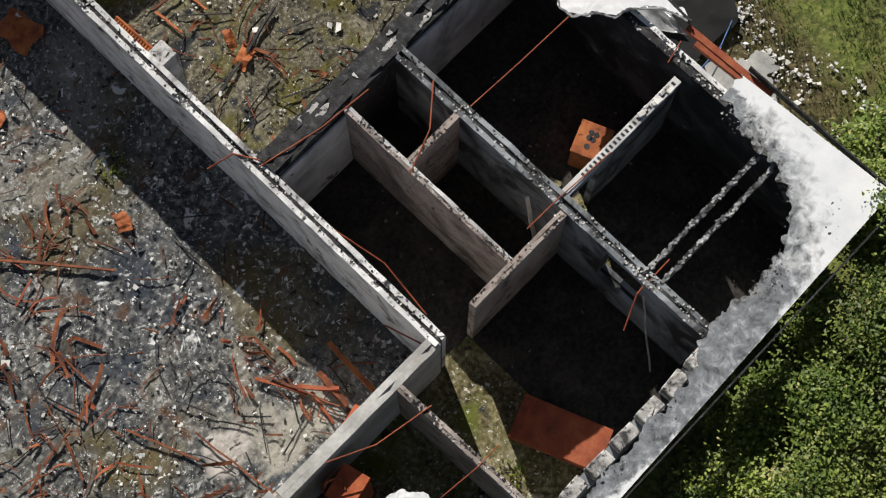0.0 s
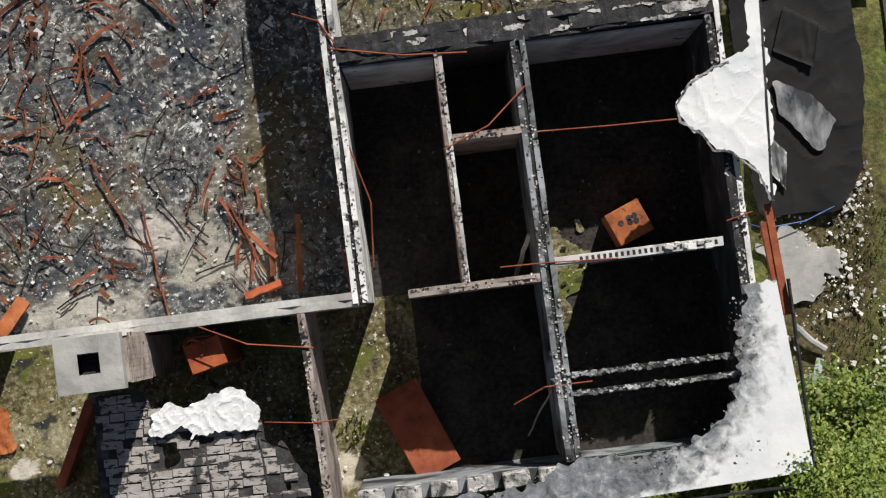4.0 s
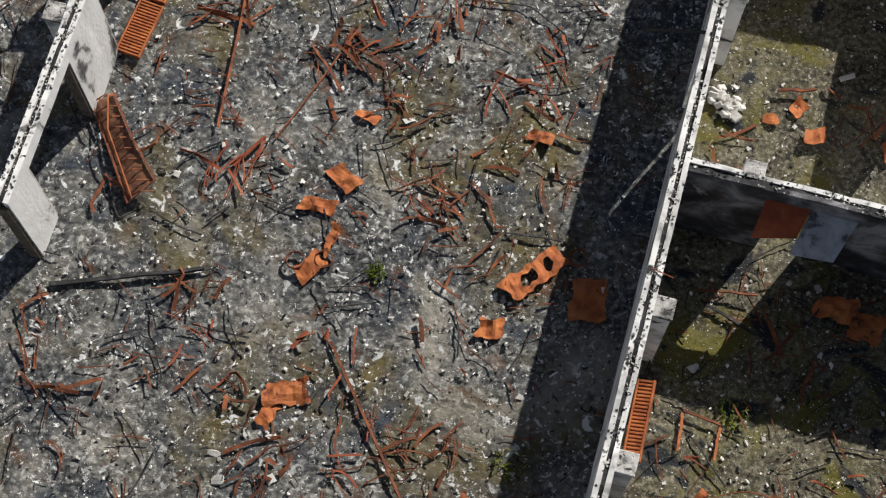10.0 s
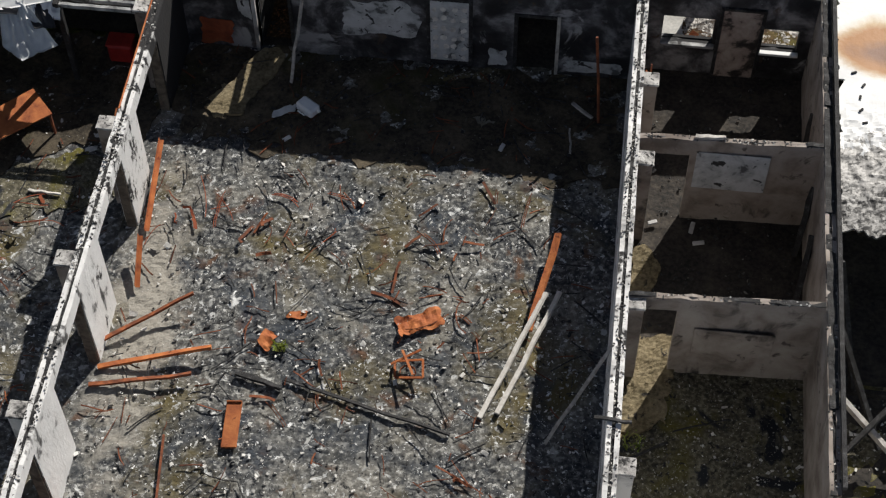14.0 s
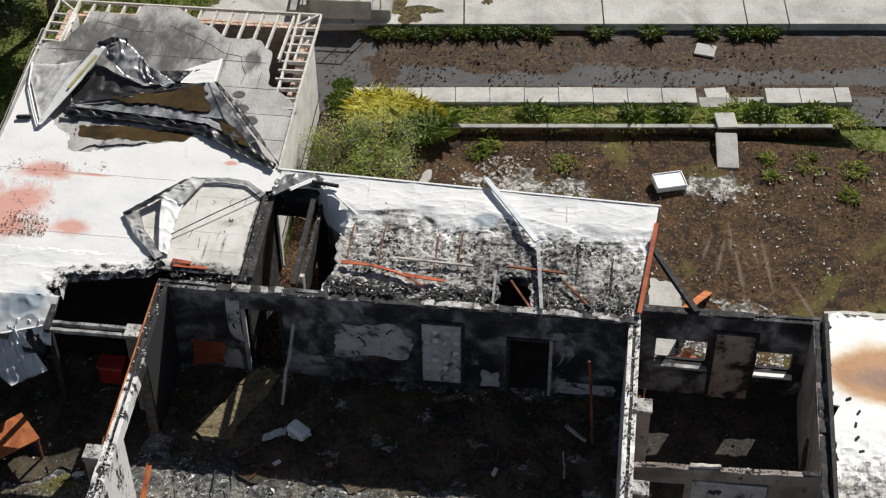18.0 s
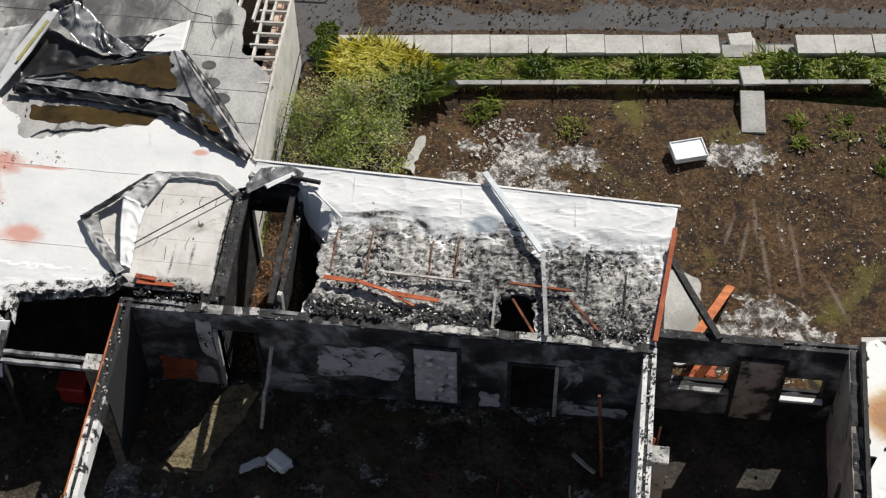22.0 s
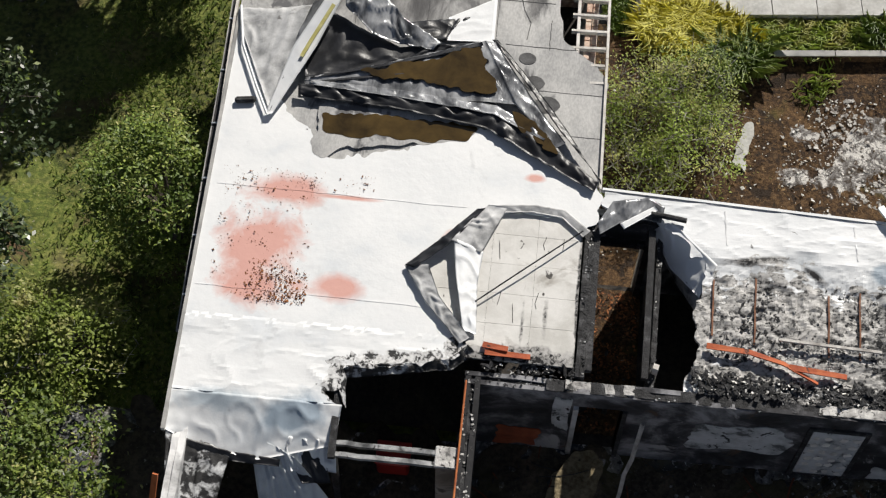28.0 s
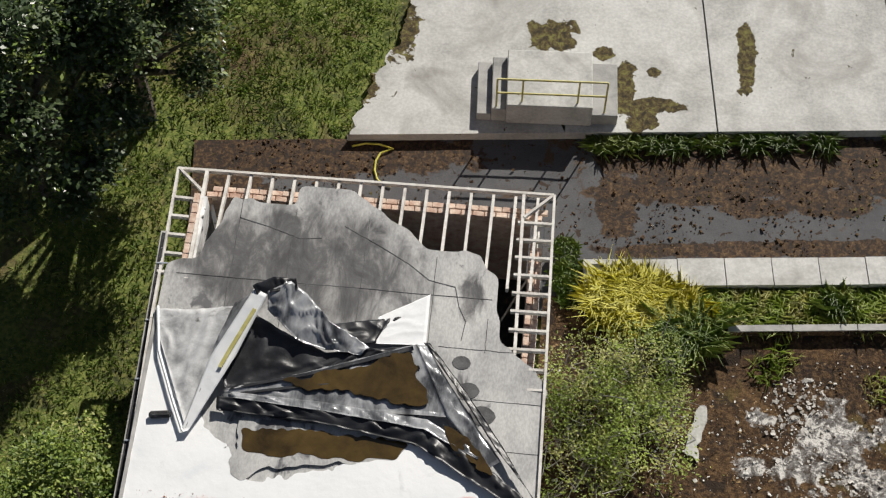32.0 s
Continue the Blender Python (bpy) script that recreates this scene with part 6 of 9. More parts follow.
part("membrane", sheet([(3.75, 0.1), (11.3, 0.05), (11.6, 4.2), (2.1, 4.3), (2.2, 3.5), (3.15, 3.36), (3.6, 3.05), (4.15, 2.5), (4.02, 2.1), (3.85, 1.5), (4.05, 1.0), (3.9, 0.6)], z_skin, 0.05, 0.12, 0.06, (hole_a,), 3.2, 1,
                       lambda x, y: (min(x, 11.08 + 0.09 * (y - 0.1)), min(y, 3.86 - 0.0324 * (x - 2.15)))), MEMBRANE_RANGE, rng_roof, "white membrane burnt away to flaking grey deck")
for x in (4.4, 6.75, 9.2):
    part("seam", strip([(x + 0.06 * k / 6, 3.75 - (x - 2) * 0.03 - 0.7 * k / 6, z_mr(x, 3.75 - 0.7 * k / 6) + 0.004) for k in range(7)], 0.022, 0.005), MEMBRANE_WHITE2, rng_roof)
for x, y0, y1 in ((4.25, 1.2, 2.3), (5.0, 1.1, 2.5), (6.3, 1.0, 2.2), (6.85, 1.0, 2.3), (9.6, 1.0, 2.1), (10.4, 0.8, 1.8)):
    part("batten", strip([(x + 0.01 * nz(k, x, 0.9), y0 + (y1 - y0) * k / 6, z_r(x, y0 + (y1 - y0) * k / 6) + 0.035) for k in range(7)], 0.03, 0.02), WIRE if x < 8 else CHARRED, rng_roof)
part("eave_strip", beam((2.15, 3.9, 2.84), (11.45, 3.6, 2.84), 0.05, 0.08), MEMBRANE, rng_roof)
part("verge_board", beam((11.36, 3.0, 2.85), (11.06, 0.1, 2.82), 0.10, 0.05), RUST_BRICK, rng_roof)
ob = thing("fallen_gutter", (8.2, 2.2, 2.9), "bent length of pale aluminium gutter lying on the roof", "gutter")
part("gutter", strip([(7.2, 4.0, 2.98), (7.9, 3.0, 2.97), (8.6, 2.0, 2.95)], 0.12, 0.05), ALU, ob)
part("downpipe", strip([(8.62, 2.02, 2.93), (8.75, 1.0, 2.86), (8.87, 0.0, 2.80)], 0.085, 0.06), MEMBRANE_GREY, ob)
for pts in ([(4.15, 0.95, 2.85), (4.9, 0.9, 2.86), (5.5, 0.75, 2.84), (6.1, 0.45, 2.80)], [(5.6, 0.7, 2.84), (6.6, 0.62, 2.82)], [(0.25, 0.55, 2.86), (0.7, 0.5, 2.86)], [(0.3, 0.42, 2.84), (1.1, 0.4, 2.84)]):
    ob = mesh_ob("rusty_flashing", *strip(pts, 0.11, 0.02, 0.25), RUST_BRICK)
    tagged(ob, "twisted rusty metal flashing on the roof edge", "flashing", "rusty flashings")
for pts, m in (([(5.4, 1.2, 2.86), (7.2, 1.15, 2.84)], TIMBER_GREY), ([(8.0, 1.2, 2.86), (9.3, 1.15, 2.84)], RUST_DARK), ([(9.3, 0.9, 2.84), (9.9, 0.25, 2.8)], RUST_DARK), ([(7.75, 0.1, 2.75), (7.75, 0.95, 2.95)], TIMBER_GREY), ([(8.1, 0.9, 2.72), (8.6, 0.1, 2.72)], RUST_DARK)):
    ob = mesh_ob("batten", *strip(pts, 0.05, 0.04), m)
    tagged(ob, "loose charred batten on the burnt roof", "batten", "loose battens")
# burnt-out bay with its dark frame
wall("wall_bay_west", (1.98, 0.15), (1.98, 3.3), 0.16, 2.78, (CHARRED, CHARRED, CHARRED), cavity=False, label="charred side wall of the burnt-out bay")
wall("wall_bay_east", (3.25, 0.15), (3.3, 3.3), 0.10, 2.5, (CHARRED, CHARRED, CHARRED), [(0.5, 2.4, 0.0, 1.7)], cavity=False, label="charred partition of the burnt-out bay")
fr = thing("bay_frame", (2.6, 2.9, 1.5), "charred timber frame of the bay and its doorway", "door frame")
for a, b in (((2.08, 3.27, 2.02), (3.2, 3.27, 2.02)), ((2.05, 3.27, 0.0), (2.05, 3.27, 2.7)), ((3.1, 3.27, 0.0), (3.1, 3.27, 2.7)), ((2.12, 0.3, 2.7), (2.12, 3.2, 2.7)), ((3.12, 0.3, 2.6), (3.12, 3.2, 2.7))):
    part("rail", beam(a, b, 0.12, 0.12), CHARRED, fr)
setting("floor_bay", ground_grid(2.1, 0.2, 3.2, 3.3, 0.08, relief(0.12, 2.0, 33, 0.05)), MOSS_GROUND, "brown leaf litter on the floor of the burnt-out bay", "floor")
ob = mesh_ob("white_post", *beam((3.28, 0.42, 0.0), (3.3, 0.5, 2.75), 0.10, 0.10), TIMBER_WHITE)
tagged(ob, "pale timber post at the edge of the bay", "post")
flap = thing("membrane_flap", (3.6, 2.4, 2.85), "white membrane hanging into the burnt-out bay", "membrane flap")
ruled("flap", [(3.1, 3.62, 2.87), (3.6, 3.2, 2.88), (4.3, 2.55, 2.86)], [(3.18, 3.25, 2.45), (3.5, 2.7, 2.3), (4.02, 2.02, 2.55)], MEMBRANE, flap, n=44, m=16, amp=0.06, pleats=3.0, seed=21.0)
ruled("scorched_hem", [(3.18, 3.27, 2.46), (3.5, 2.72, 2.31), (4.04, 2.04, 2.56)], [(3.3, 3.05, 2.2), (3.75, 2.4, 2.0), (4.05, 1.75, 2.35)], MEMBRANE_BURNT, flap, n=40, m=8, amp=0.12, pleats=8.0, seed=22.0)
ruled("silver_fold", [(2.1, 3.15, 2.92), (2.35, 3.6, 2.98), (3.0, 3.75, 2.95), (3.3, 3.6, 2.92)], [(2.15, 2.95, 2.86), (2.5, 3.2, 2.9), (2.9, 3.3, 2.9), (3.25, 3.3, 2.88)], SILVER_PLASTIC, flap, n=44, m=10, amp=0.06, pleats=4.0, seed=23.0)
ruled("white_strip", [(2.5, 3.15, 2.97), (3.1, 3.55, 3.02)], [(2.58, 3.05, 2.97), (3.17, 3.47, 3.02)], MEMBRANE, flap, n=16, m=4, amp=0.02, pleats=3.0, seed=24.0)
ob = mesh_ob("dark_pipe", *tube([(3.05, 3.42, 2.98), (3.7, 3.34, 2.97)], 0.05, 8), CHARRED)
tagged(ob, "short dark pipe lying on the roof edge", "pipe")

# ---- roof of the eastern building ----
er = thing("roof_east", (16.5, -2, 2.75), "flat white roof with rusty water stain and burnt end", "roof", kind="structure")
z_e = lambda x, y: 2.82 + 0.015 * nz(x, y, 1.2, 6)
z_eb = lambda x, y: z_e(x, y) + min(1.0, max(0.0, (-2.6 - y) / 1.2)) * (0.05 * nz(x, y, 4.0, 2) + 0.04 * max(0.0, nz(x, y, 11.0, 4)))
part("membrane", sheet([(15.22, 0.55), (20.0, 0.85), (20.0, -7.2), (18.0, -6.6), (16.6, -6.0), (15.8, -6.3), (15.22, -6.1)], z_eb, 0.06, 0.22, 0.05, (), 3.0, 1), MEMBRANE_EAST, er)
wall("wall_east_building", (15.2, 0.62), (20.0, 0.9), 0.2, 2.74, (DECK, DECK, WALL_TOP), cap=False, cavity=False, label="outer wall under the eastern roof", z0=-0.7)
part("kerb_board", beam((15.2, 0.5, 2.84), (15.2, -12.0, 2.80), 0.09, 0.10), CHARRED, er)
for k in range(5):
    x, y = 15.4 + rng.uniform(0, 0.4), -1.9 - 0.35 * k
    part("char_lump", moved(cbox(-0.06, -0.025, -0.02, 0.06, 0.025, 0.015, 0.008), pose(x, y, 2.84, 0, 0, rng.uniform(0, 180))), CHARRED, er)
for a, b in (((15.3, -7.6, 1.9), (16.4, -9.6, 0.2)), ((15.4, -9.0, 1.2), (17.0, -10.2, 0.3)), ((15.3, -10.4, 0.6), (16.6, -9.0, 1.2)), ((15.6, -8.3, 0.2), (17.2, -8.9, 1.1)), ((15.4, -11.2, 0.3), (17.0, -11.6, 0.5)), ((15.3, -6.7, 2.5), (15.9, -8.4, 0.3))):
    ob = mesh_ob("charred_beam", *beam(a, b, 0.10, 0.14), CHARRED if rng.random() < 0.6 else TIMBER_GREY)
    tagged(ob, "collapsed charred roof beam", "beam", "collapsed beams")
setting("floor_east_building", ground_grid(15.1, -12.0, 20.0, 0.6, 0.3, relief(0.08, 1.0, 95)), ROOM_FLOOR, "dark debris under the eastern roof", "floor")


# ---- chimney, tiled remnant and steel things at the south ----
ch = thing("chimney", (6.75, -28.15, 0), "stout brick chimney with a concrete slab top and square flue", "chimney")
shaft = part("chimney_shaft", box(6.26, -28.5, -0.1, 7.29, -27.79, 4.36), TAN_WALL, ch)
brick_geo = cbox(-0.006, -0.088, -0.033, 0.012, 0.088, 0.033, 0.004)
brick_me = bpy.data.meshes.new("brick")
brick_me.from_pydata(brick_geo[0], [], brick_geo[1])
brick_me.materials.append(PINK_BLOCK)
for row in range(26):
    for k in range(4):
        ob = new("brick", brick_me)
        ob.parent = shaft
        ob.matrix_basis = pose(0.545 + rng.uniform(-0.002, 0.003), -0.26 + 0.187 * k + (0.05 if row % 2 else -0.02), 4.31 - 0.075 * row)
sl = []
for a in ((6.17, -28.59, 6.54, -27.69), (6.88, -28.59, 7.24, -27.69), (6.54, -28.59, 6.88, -28.3), (6.54, -27.97, 6.88, -27.69)):
    sl.append(cbox(a[0], a[1], 4.37, a[2], a[3], 4.62, 0.004))
part("slab", join(*sl), CONCRETE_GREY, ch, "weathered grey concrete slab")
part("flue", join(box(6.54, -28.3, 4.361, 6.88, -28.29, 4.61), box(6.54, -27.98, 4.361, 6.88, -27.97, 4.61), box(6.53, -28.3, 4.361, 6.54, -27.97, 4.61), box(6.88, -28.3, 4.361, 6.89, -27.97, 4.61), box(6.55, -28.285, 4.361, 6.87, -27.985, 4.372)), CHARRED, ch)
roof = thing("tiled_roof_remnant", (8, -30.5, 2.2), "sagging remnant of worn grey tiled roof", "roof", kind="structure")
t_poly = [(6.18, -28.72), (7.05, -28.72), (7.22, -29.1), (8.3, -29.2), (8.98, -29.1), (9.04, -29.9), (9.18, -29.98), (9.36, -29.85), (9.5, -30.25), (9.83, -30.67), (9.93, -31.55), (6.15, -31.55)]
t_holes = ([(7.26, -29.62), (7.52, -29.55), (7.56, -30.0), (7.3, -30.12)], [(9.3, -30.55), (9.42, -30.55), (9.4, -30.75), (9.28, -30.72)])
z_t = lambda x, y: 2.27 + 0.03 * nz(x, y, 1.1)
part("battens", sheet(t_poly, lambda x, y: z_t(x, y) - 0.022, 0.045, 0.05, 0.06, t_holes, 4.0), ROOF_PITCH, roof, "black worn roof underlay")
tile_meshes = []
for w in (0.235, 0.30, 0.38):
    geo = cbox(-w / 2, -0.068, -0.006, w / 2, 0.068, 0.006, 0.004)
    me = bpy.data.meshes.new("tile")
    me.from_pydata(geo[0], [], geo[1])
    me.materials.append(TILE)
    tile_meshes.append((w, me))
for r in range(18):
    y = -28.82 - 0.152 * r
    x = 6.2 + rng.uniform(0, 0.2)
    while x < 9.95:
        w, me = rng.choice(tile_meshes)
        cx = x + w / 2 + 0.06 * (-30.2 - y)
        if all(inside(cx + q * w * 0.4, y, t_poly) and not any(inside(cx + q * w * 0.4, y, h) for h in t_holes) for q in (-1, 0, 1)) and rng.random() < 0.90:
            ob = new("tile", me)
            ob.parent = roof
            ob.matrix_basis = pose(cx - 8, y + 30.5 + rng.uniform(-0.008, 0.008), z_t(cx, y) - 2.2 + rng.uniform(-0.004, 0.004), rng.uniform(-2, 2), rng.uniform(-1.5, 1.5), -3 + rng.uniform(-1.5, 1.5))
        x += w + rng.uniform(0.004, 0.02)
for x0 in (7.02, 8.03, 8.98):
    part("seam", strip([(x0 + 0.06 * (-30.2 - y), y, z_t(x0, y) + 0.014) for y in (-29.75, -30.2, -30.6, -31.0, -31.45)], 0.03, 0.012), ROOF_PITCH, roof)
ob = thing("roof_flashing", (7.4, -31.6, 2.3), "torn white flashing along the foot of the tiled roof", "flashing")
part("strip", sheet([(6.2, -31.5), (7.0, -31.48), (8.5, -31.52), (8.6, -31.75), (6.2, -31.75)], lambda x, y: 2.30 + 0.03 * nz(x, y, 2.0, 4), 0.05, 0.07, 0.02, (), 4.0), MEMBRANE_BURNT, ob)
ob = thing("membrane_scrap", (8, -29.3, 2.3), "crumpled white membrane scrap over the tile edge", "membrane flap")
part("sheet", sheet([(7.1, -29.52), (7.22, -29.08), (7.5, -28.98), (7.74, -29.1), (7.9, -29.08), (8.2, -28.92), (8.6, -28.85), (8.95, -29.05), (9.03, -29.4), (8.95, -29.62), (8.4, -29.56), (7.8, -29.62), (7.72, -29.38), (7.4, -29.5)], lambda x, y: 2.37 + 0.02 * nz(x, y, 2.2, 4) + crease(x, y, 3.2, 5, 0.018), 0.03, 0.07, 0.07, (), 5.0), MEMBRANE, ob, smooth=False)
wall("wall_lean_to", (3.6, -30.78), (6.12, -31.08), 0.2, 2.45, (PLASTER_CLEAN, SOOT_WALL, MEMBRANE_BURNT), cavity=False, label="low white wall of the lean-to")


def rusty_box(name, cx, cy, rz, w, d, h, label, cat, spots=0, m=RUST):
    ob = thing(name, (cx, cy, 0), label, cat)
    part("body", moved(cbox(-w / 2, -d / 2, 0.02, w / 2, d / 2, h - 0.03, 0.02), pose(cx, cy, 0, 0, 0, rz)), m, ob)
    lid = part("top", moved(cbox(-w / 2 - 0.01, -d / 2 - 0.01, h - 0.029, w / 2 + 0.01, d / 2 + 0.01, h, 0.012), pose(cx, cy, 0, 0, 0, rz)), m, ob)
    for k in range(spots):
        px, py = ((-0.14, 0.06), (0.02, 0.0), (0.14, 0.07), (0.03, 0.08), (0.13, -0.03))[k]
        vv = [(px + 0.055 * math.cos(a * math.tau / 10), py + 0.055 * math.sin(a * math.tau / 10), z) for z in (h - 0.002, h + 0.008) for a in range(10)]
        part("burner_ring", moved((vv, [tuple(range(10, 20)), tuple(range(10))[::-1]] + [(a, (a + 1) % 10, 10 + (a + 1) % 10, 10 + a) for a in range(10)]), pose(cx, cy, 0, 0, 0, rz)), CHARRED, lid)
    return ob


rusty_box("cooker", 15.87, -26.85, 22, 0.66, 0.62, 0.9, "orange rusted cooker with blackened burner rings", "cooker", 5)
boiler = rusty_box("boiler", 8.2, -28.24, 13, 0.62, 0.50, 2.25, "rusty red steel boiler casing beside the chimney", "boiler", 0, RUST_BRICK)
part("bent_pipe", tube([(7.86, -28.0, 2.27), (8.0, -27.95, 2.34), (8.2, -28.02, 2.32), (8.22, -28.15, 2.28), (8.14, -28.25, 2.27)], 0.022, 6), RUST_DARK, boiler)
part("bent_pipe", tube([(7.84, -28.05, 2.27), (7.9, -27.93, 2.3), (8.35, -27.92, 2.3)], 0.02, 6), RUST_DARK, boiler)
rusty_box("steel_tank", 5.40, -29.57, -26, 0.16, 1.65, 0.5, "long rusty steel tank side beside the passage", "tank", 0, RUST_RED)
ob = thing("metal_sheet", (11.6, -30.1, 0.3), "large rusty red steel sheet tilted on rubble", "metal sheet")
part("plate", moved(cbox(-0.42, -0.86, -0.015, 0.42, 0.86, 0.015, 0.008), pose(11.62, -30.1, 0.36, 3, 5, 22)), RUST_RED, ob)
part("flange", moved(cbox(-0.43, -0.86, -0.16, -0.41, 0.86, 0.0, 0.006), pose(11.62, -30.1, 0.36, 3, 5, 22)), RUST_RED, ob)
for pts, r in (([(12.7, -25.3, 2.78), (13.5, -25.0, 2.85), (14.2, -24.4, 2.76)], 0.018), ([(14.3, -25.2, 2.78), (15.5, -25.25, 2.76), (17.0, -25.3, 2.82)], 0.018), ([(11.0, -23.35, 2.74), (12.2, -23.62, 2.78), (13.3, -23.7, 2.73)], 0.02),
               ([(13.4, -27.4, 2.72), (14.2, -27.42, 2.76), (15.4, -27.5, 2.73)], 0.016), ([(17.3, -27.1, 2.72), (17.75, -27.0, 2.75)], 0.016), ([(13.35, -29.75, 2.3), (13.9, -29.5, 2.65), (14.7, -29.5, 2.72)], 0.018),
               ([(8.2, -27.75, 2.7), (9.0, -28.15, 2.75), (10.1, -28.35, 2.74)], 0.018), ([(9.1, -29.5, 2.5), (9.9, -29.6, 2.72), (10.4, -29.6, 2.75)], 0.014), ([(10.4, -22.6, 2.3), (10.85, -22.85, 2.72), (11.1, -23.3, 2.75)], 0.02),
               ([(11.1, -25.0, 2.7), (11.35, -26.0, 2.3), (11.25, -27.1, 2.0)], 0.018), ([(10.7, -26.6, 1.3), (10.82, -27.5, 2.2)], 0.022), ([(10.85, -17.35, 2.72), (11.3, -17.45, 2.78)], 0.012)):
    ob = mesh_ob("bent_rod", *tube([(p[0], p[1], p[2] - 0.01) for p in pts], 0.8 * r, 6), RUST_RED)
    tagged(ob, "thin rusty rod bent across the wall tops", "rod", "bent rusty rods")
bl = [(17.6, -27.0, 1.2), (18.4, -27.25, 0.25), (19.2, -27.2, 0.1), (19.9, -26.95, 0.1)]
tagged(mesh_ob("blue_rope", *tube(bl, 0.012, 5), BLUE_ROPE), "thin blue rope trailing over the black plastic", "rope")
tp2 = thing("black_tarpaulin", (19.4, -25.6, 0), "black plastic tarpaulin spread on the ground outside", "tarpaulin")
part("sheet", sheet([(18.3, -20.5), (20.5, -21.2), (20.65, -24.6), (20.35, -26.4), (19.85, -27.1), (18.35, -27.0)], lambda x, y: 0.10 + 0.05 * nz(x, y, 1.4, 3) + crease(x, y, 0.8, 3, 0.025), 0.06, 0.03, 0.015), TARP_BLACK, tp2)
for a, b, c, d in (((18.6, -22.4), (19.3, -22.0), (18.7, -23.0), (19.5, -22.9)), ((19.3, -23.2), (19.9, -23.6), (19.0, -24.0), (19.7, -24.4)), ((18.5, -25.3), (19.0, -25.9), (18.5, -26.0), (18.9, -26.6))):
    ruled("fold", [(*a, 0.2), (*b, 0.22)], [(*c, 0.18), (*d, 0.2)], SILVER_PLASTIC if a[0] < 19 else TARP_BLACK, tp2, n=24, m=10, amp=0.08, pleats=4.0, seed=a[0])
part("pale_sheet", sheet([(18.9, -24.5), (19.6, -24.9), (20.0, -25.4), (19.6, -26.0), (19.0, -25.2)], lambda x, y: 0.19 + 0.04 * nz(x, y, 1.4, 3), 0.05, 0.04, 0.01), SILVER_PLASTIC, tp2)
for pts in ([(18.3, -27.4), (18.9, -27.3), (19.7, -27.8), (19.5, -28.4), (18.95, -28.8), (18.45, -28.6)], [(18.7, -30.1), (19.35, -30.0), (19.5, -30.55), (18.95, -30.85)]):
    setting("east_path", sheet(pts, lambda x, y: -0.03 + 0.03 * nz(x, y, 2), 0.07, 0.3, 0.12), CONCRETE_GREY, "patch of broken pale concrete outside the eave")
tagged(mesh_ob("drain_pipe", *tube([(18.75, -29.1, 0.1), (19.0, -29.4, 0.08), (19.26, -29.6, 0.04)], 0.07, 8), CONCRETE_GREY), "short grey pipe lying beside the eave", "pipe")
tagged(mesh_ob("metal_offcut", *strip([(19.14, -29.75, 0.05), (19.05, -30.0, 0.06), (18.97, -30.22, 0.05)], 0.14, 0.03), ALU), "bent pale aluminium offcut on the ground", "metal offcut")
setting("east_lane", sheet([(21.2, -22.0), (30, -22.0), (30, -26.8), (21.6, -26.8), (21.2, -25.5)], -0.05, 0.3, 0.15, 0.1), ASPHALT, "grey lane beside the grass", "road")


# ---- loose things in the hall and yards ----
def radiator(a, b, w, n, lean=0.0, z=0.06):
    """A ribbed panel lying from a to b."""
    a, b = Vector(a), Vector(b)
    ob = thing("radiator", (a + b) / 2, "orange rusted ribbed radiator panel lying in the ash", "radiator", "rusted radiators")
    d, L = (b - a).normalized(), (b - a).length
    ang = math.degrees(math.atan2(d.y, d.x))
    m = pose(*(a + b) / 2, lean, 0, ang)
    part("back", moved(cbox(-L / 2, -w / 2, 0, L / 2, w / 2, 0.03, 0.008), m), RUST_RED, ob)
    part("rail", moved(cbox(-L / 2, -w / 2, 0.03, L / 2, -w / 2 + 0.04, 0.085, 0.01), m), RUST, ob)
    part("rail", moved(cbox(-L / 2, w / 2 - 0.04, 0.03, L / 2, w / 2, 0.085, 0.01), m), RUST, ob)
    for k in range(n):
        x = -L / 2 + (k + 0.5) * L / n
        part("rib", moved(cbox(x - 0.32 * L / n, -w / 2 + 0.042, 0.03, x + 0.32 * L / n, w / 2 - 0.042, 0.075, 0.008), m), RUST, ob)
    return ob


radiator((0.68, -12.62, 0.12), (0.60, -13.72, 0.10), 0.5, 17)
radiator((0.60, -13.76, 0.10), (0.49, -14.92, 0.10), 0.5, 18)
radiator((11.42, -18.5, 0.12), (11.48, -20.0, 0.12), 0.34, 22, 22)


def crumpled(name, x, y, rz, w, d, z=0.10, label="crumpled orange rusted sheet metal on the ash", m=RUST, amp=0.10, seed=0.0, holes=()):
    poly = [(-w / 2, -d / 2), (w * 0.1, -d * 0.42), (w / 2, -d / 2), (w * 0.42, 0.05 * d), (w / 2, d / 2), (-w * 0.1, d * 0.40), (-w / 2, d / 2), (-w * 0.44, 0)]
    gv2, gf2 = sheet(poly, lambda a, b: z + amp * nz(a + seed, b, 2.6, seed) + 0.5 * amp * nz(a, b + seed, 7, 2), 0.055, 0.10, 0.012, holes, 3.0)
    ob = mesh_ob(name, *moved((gv2, gf2), pose(x, y, 0, 0, 0, rz)), m)
    return tagged(ob, label, "scrap metal", "crumpled rusty sheets")


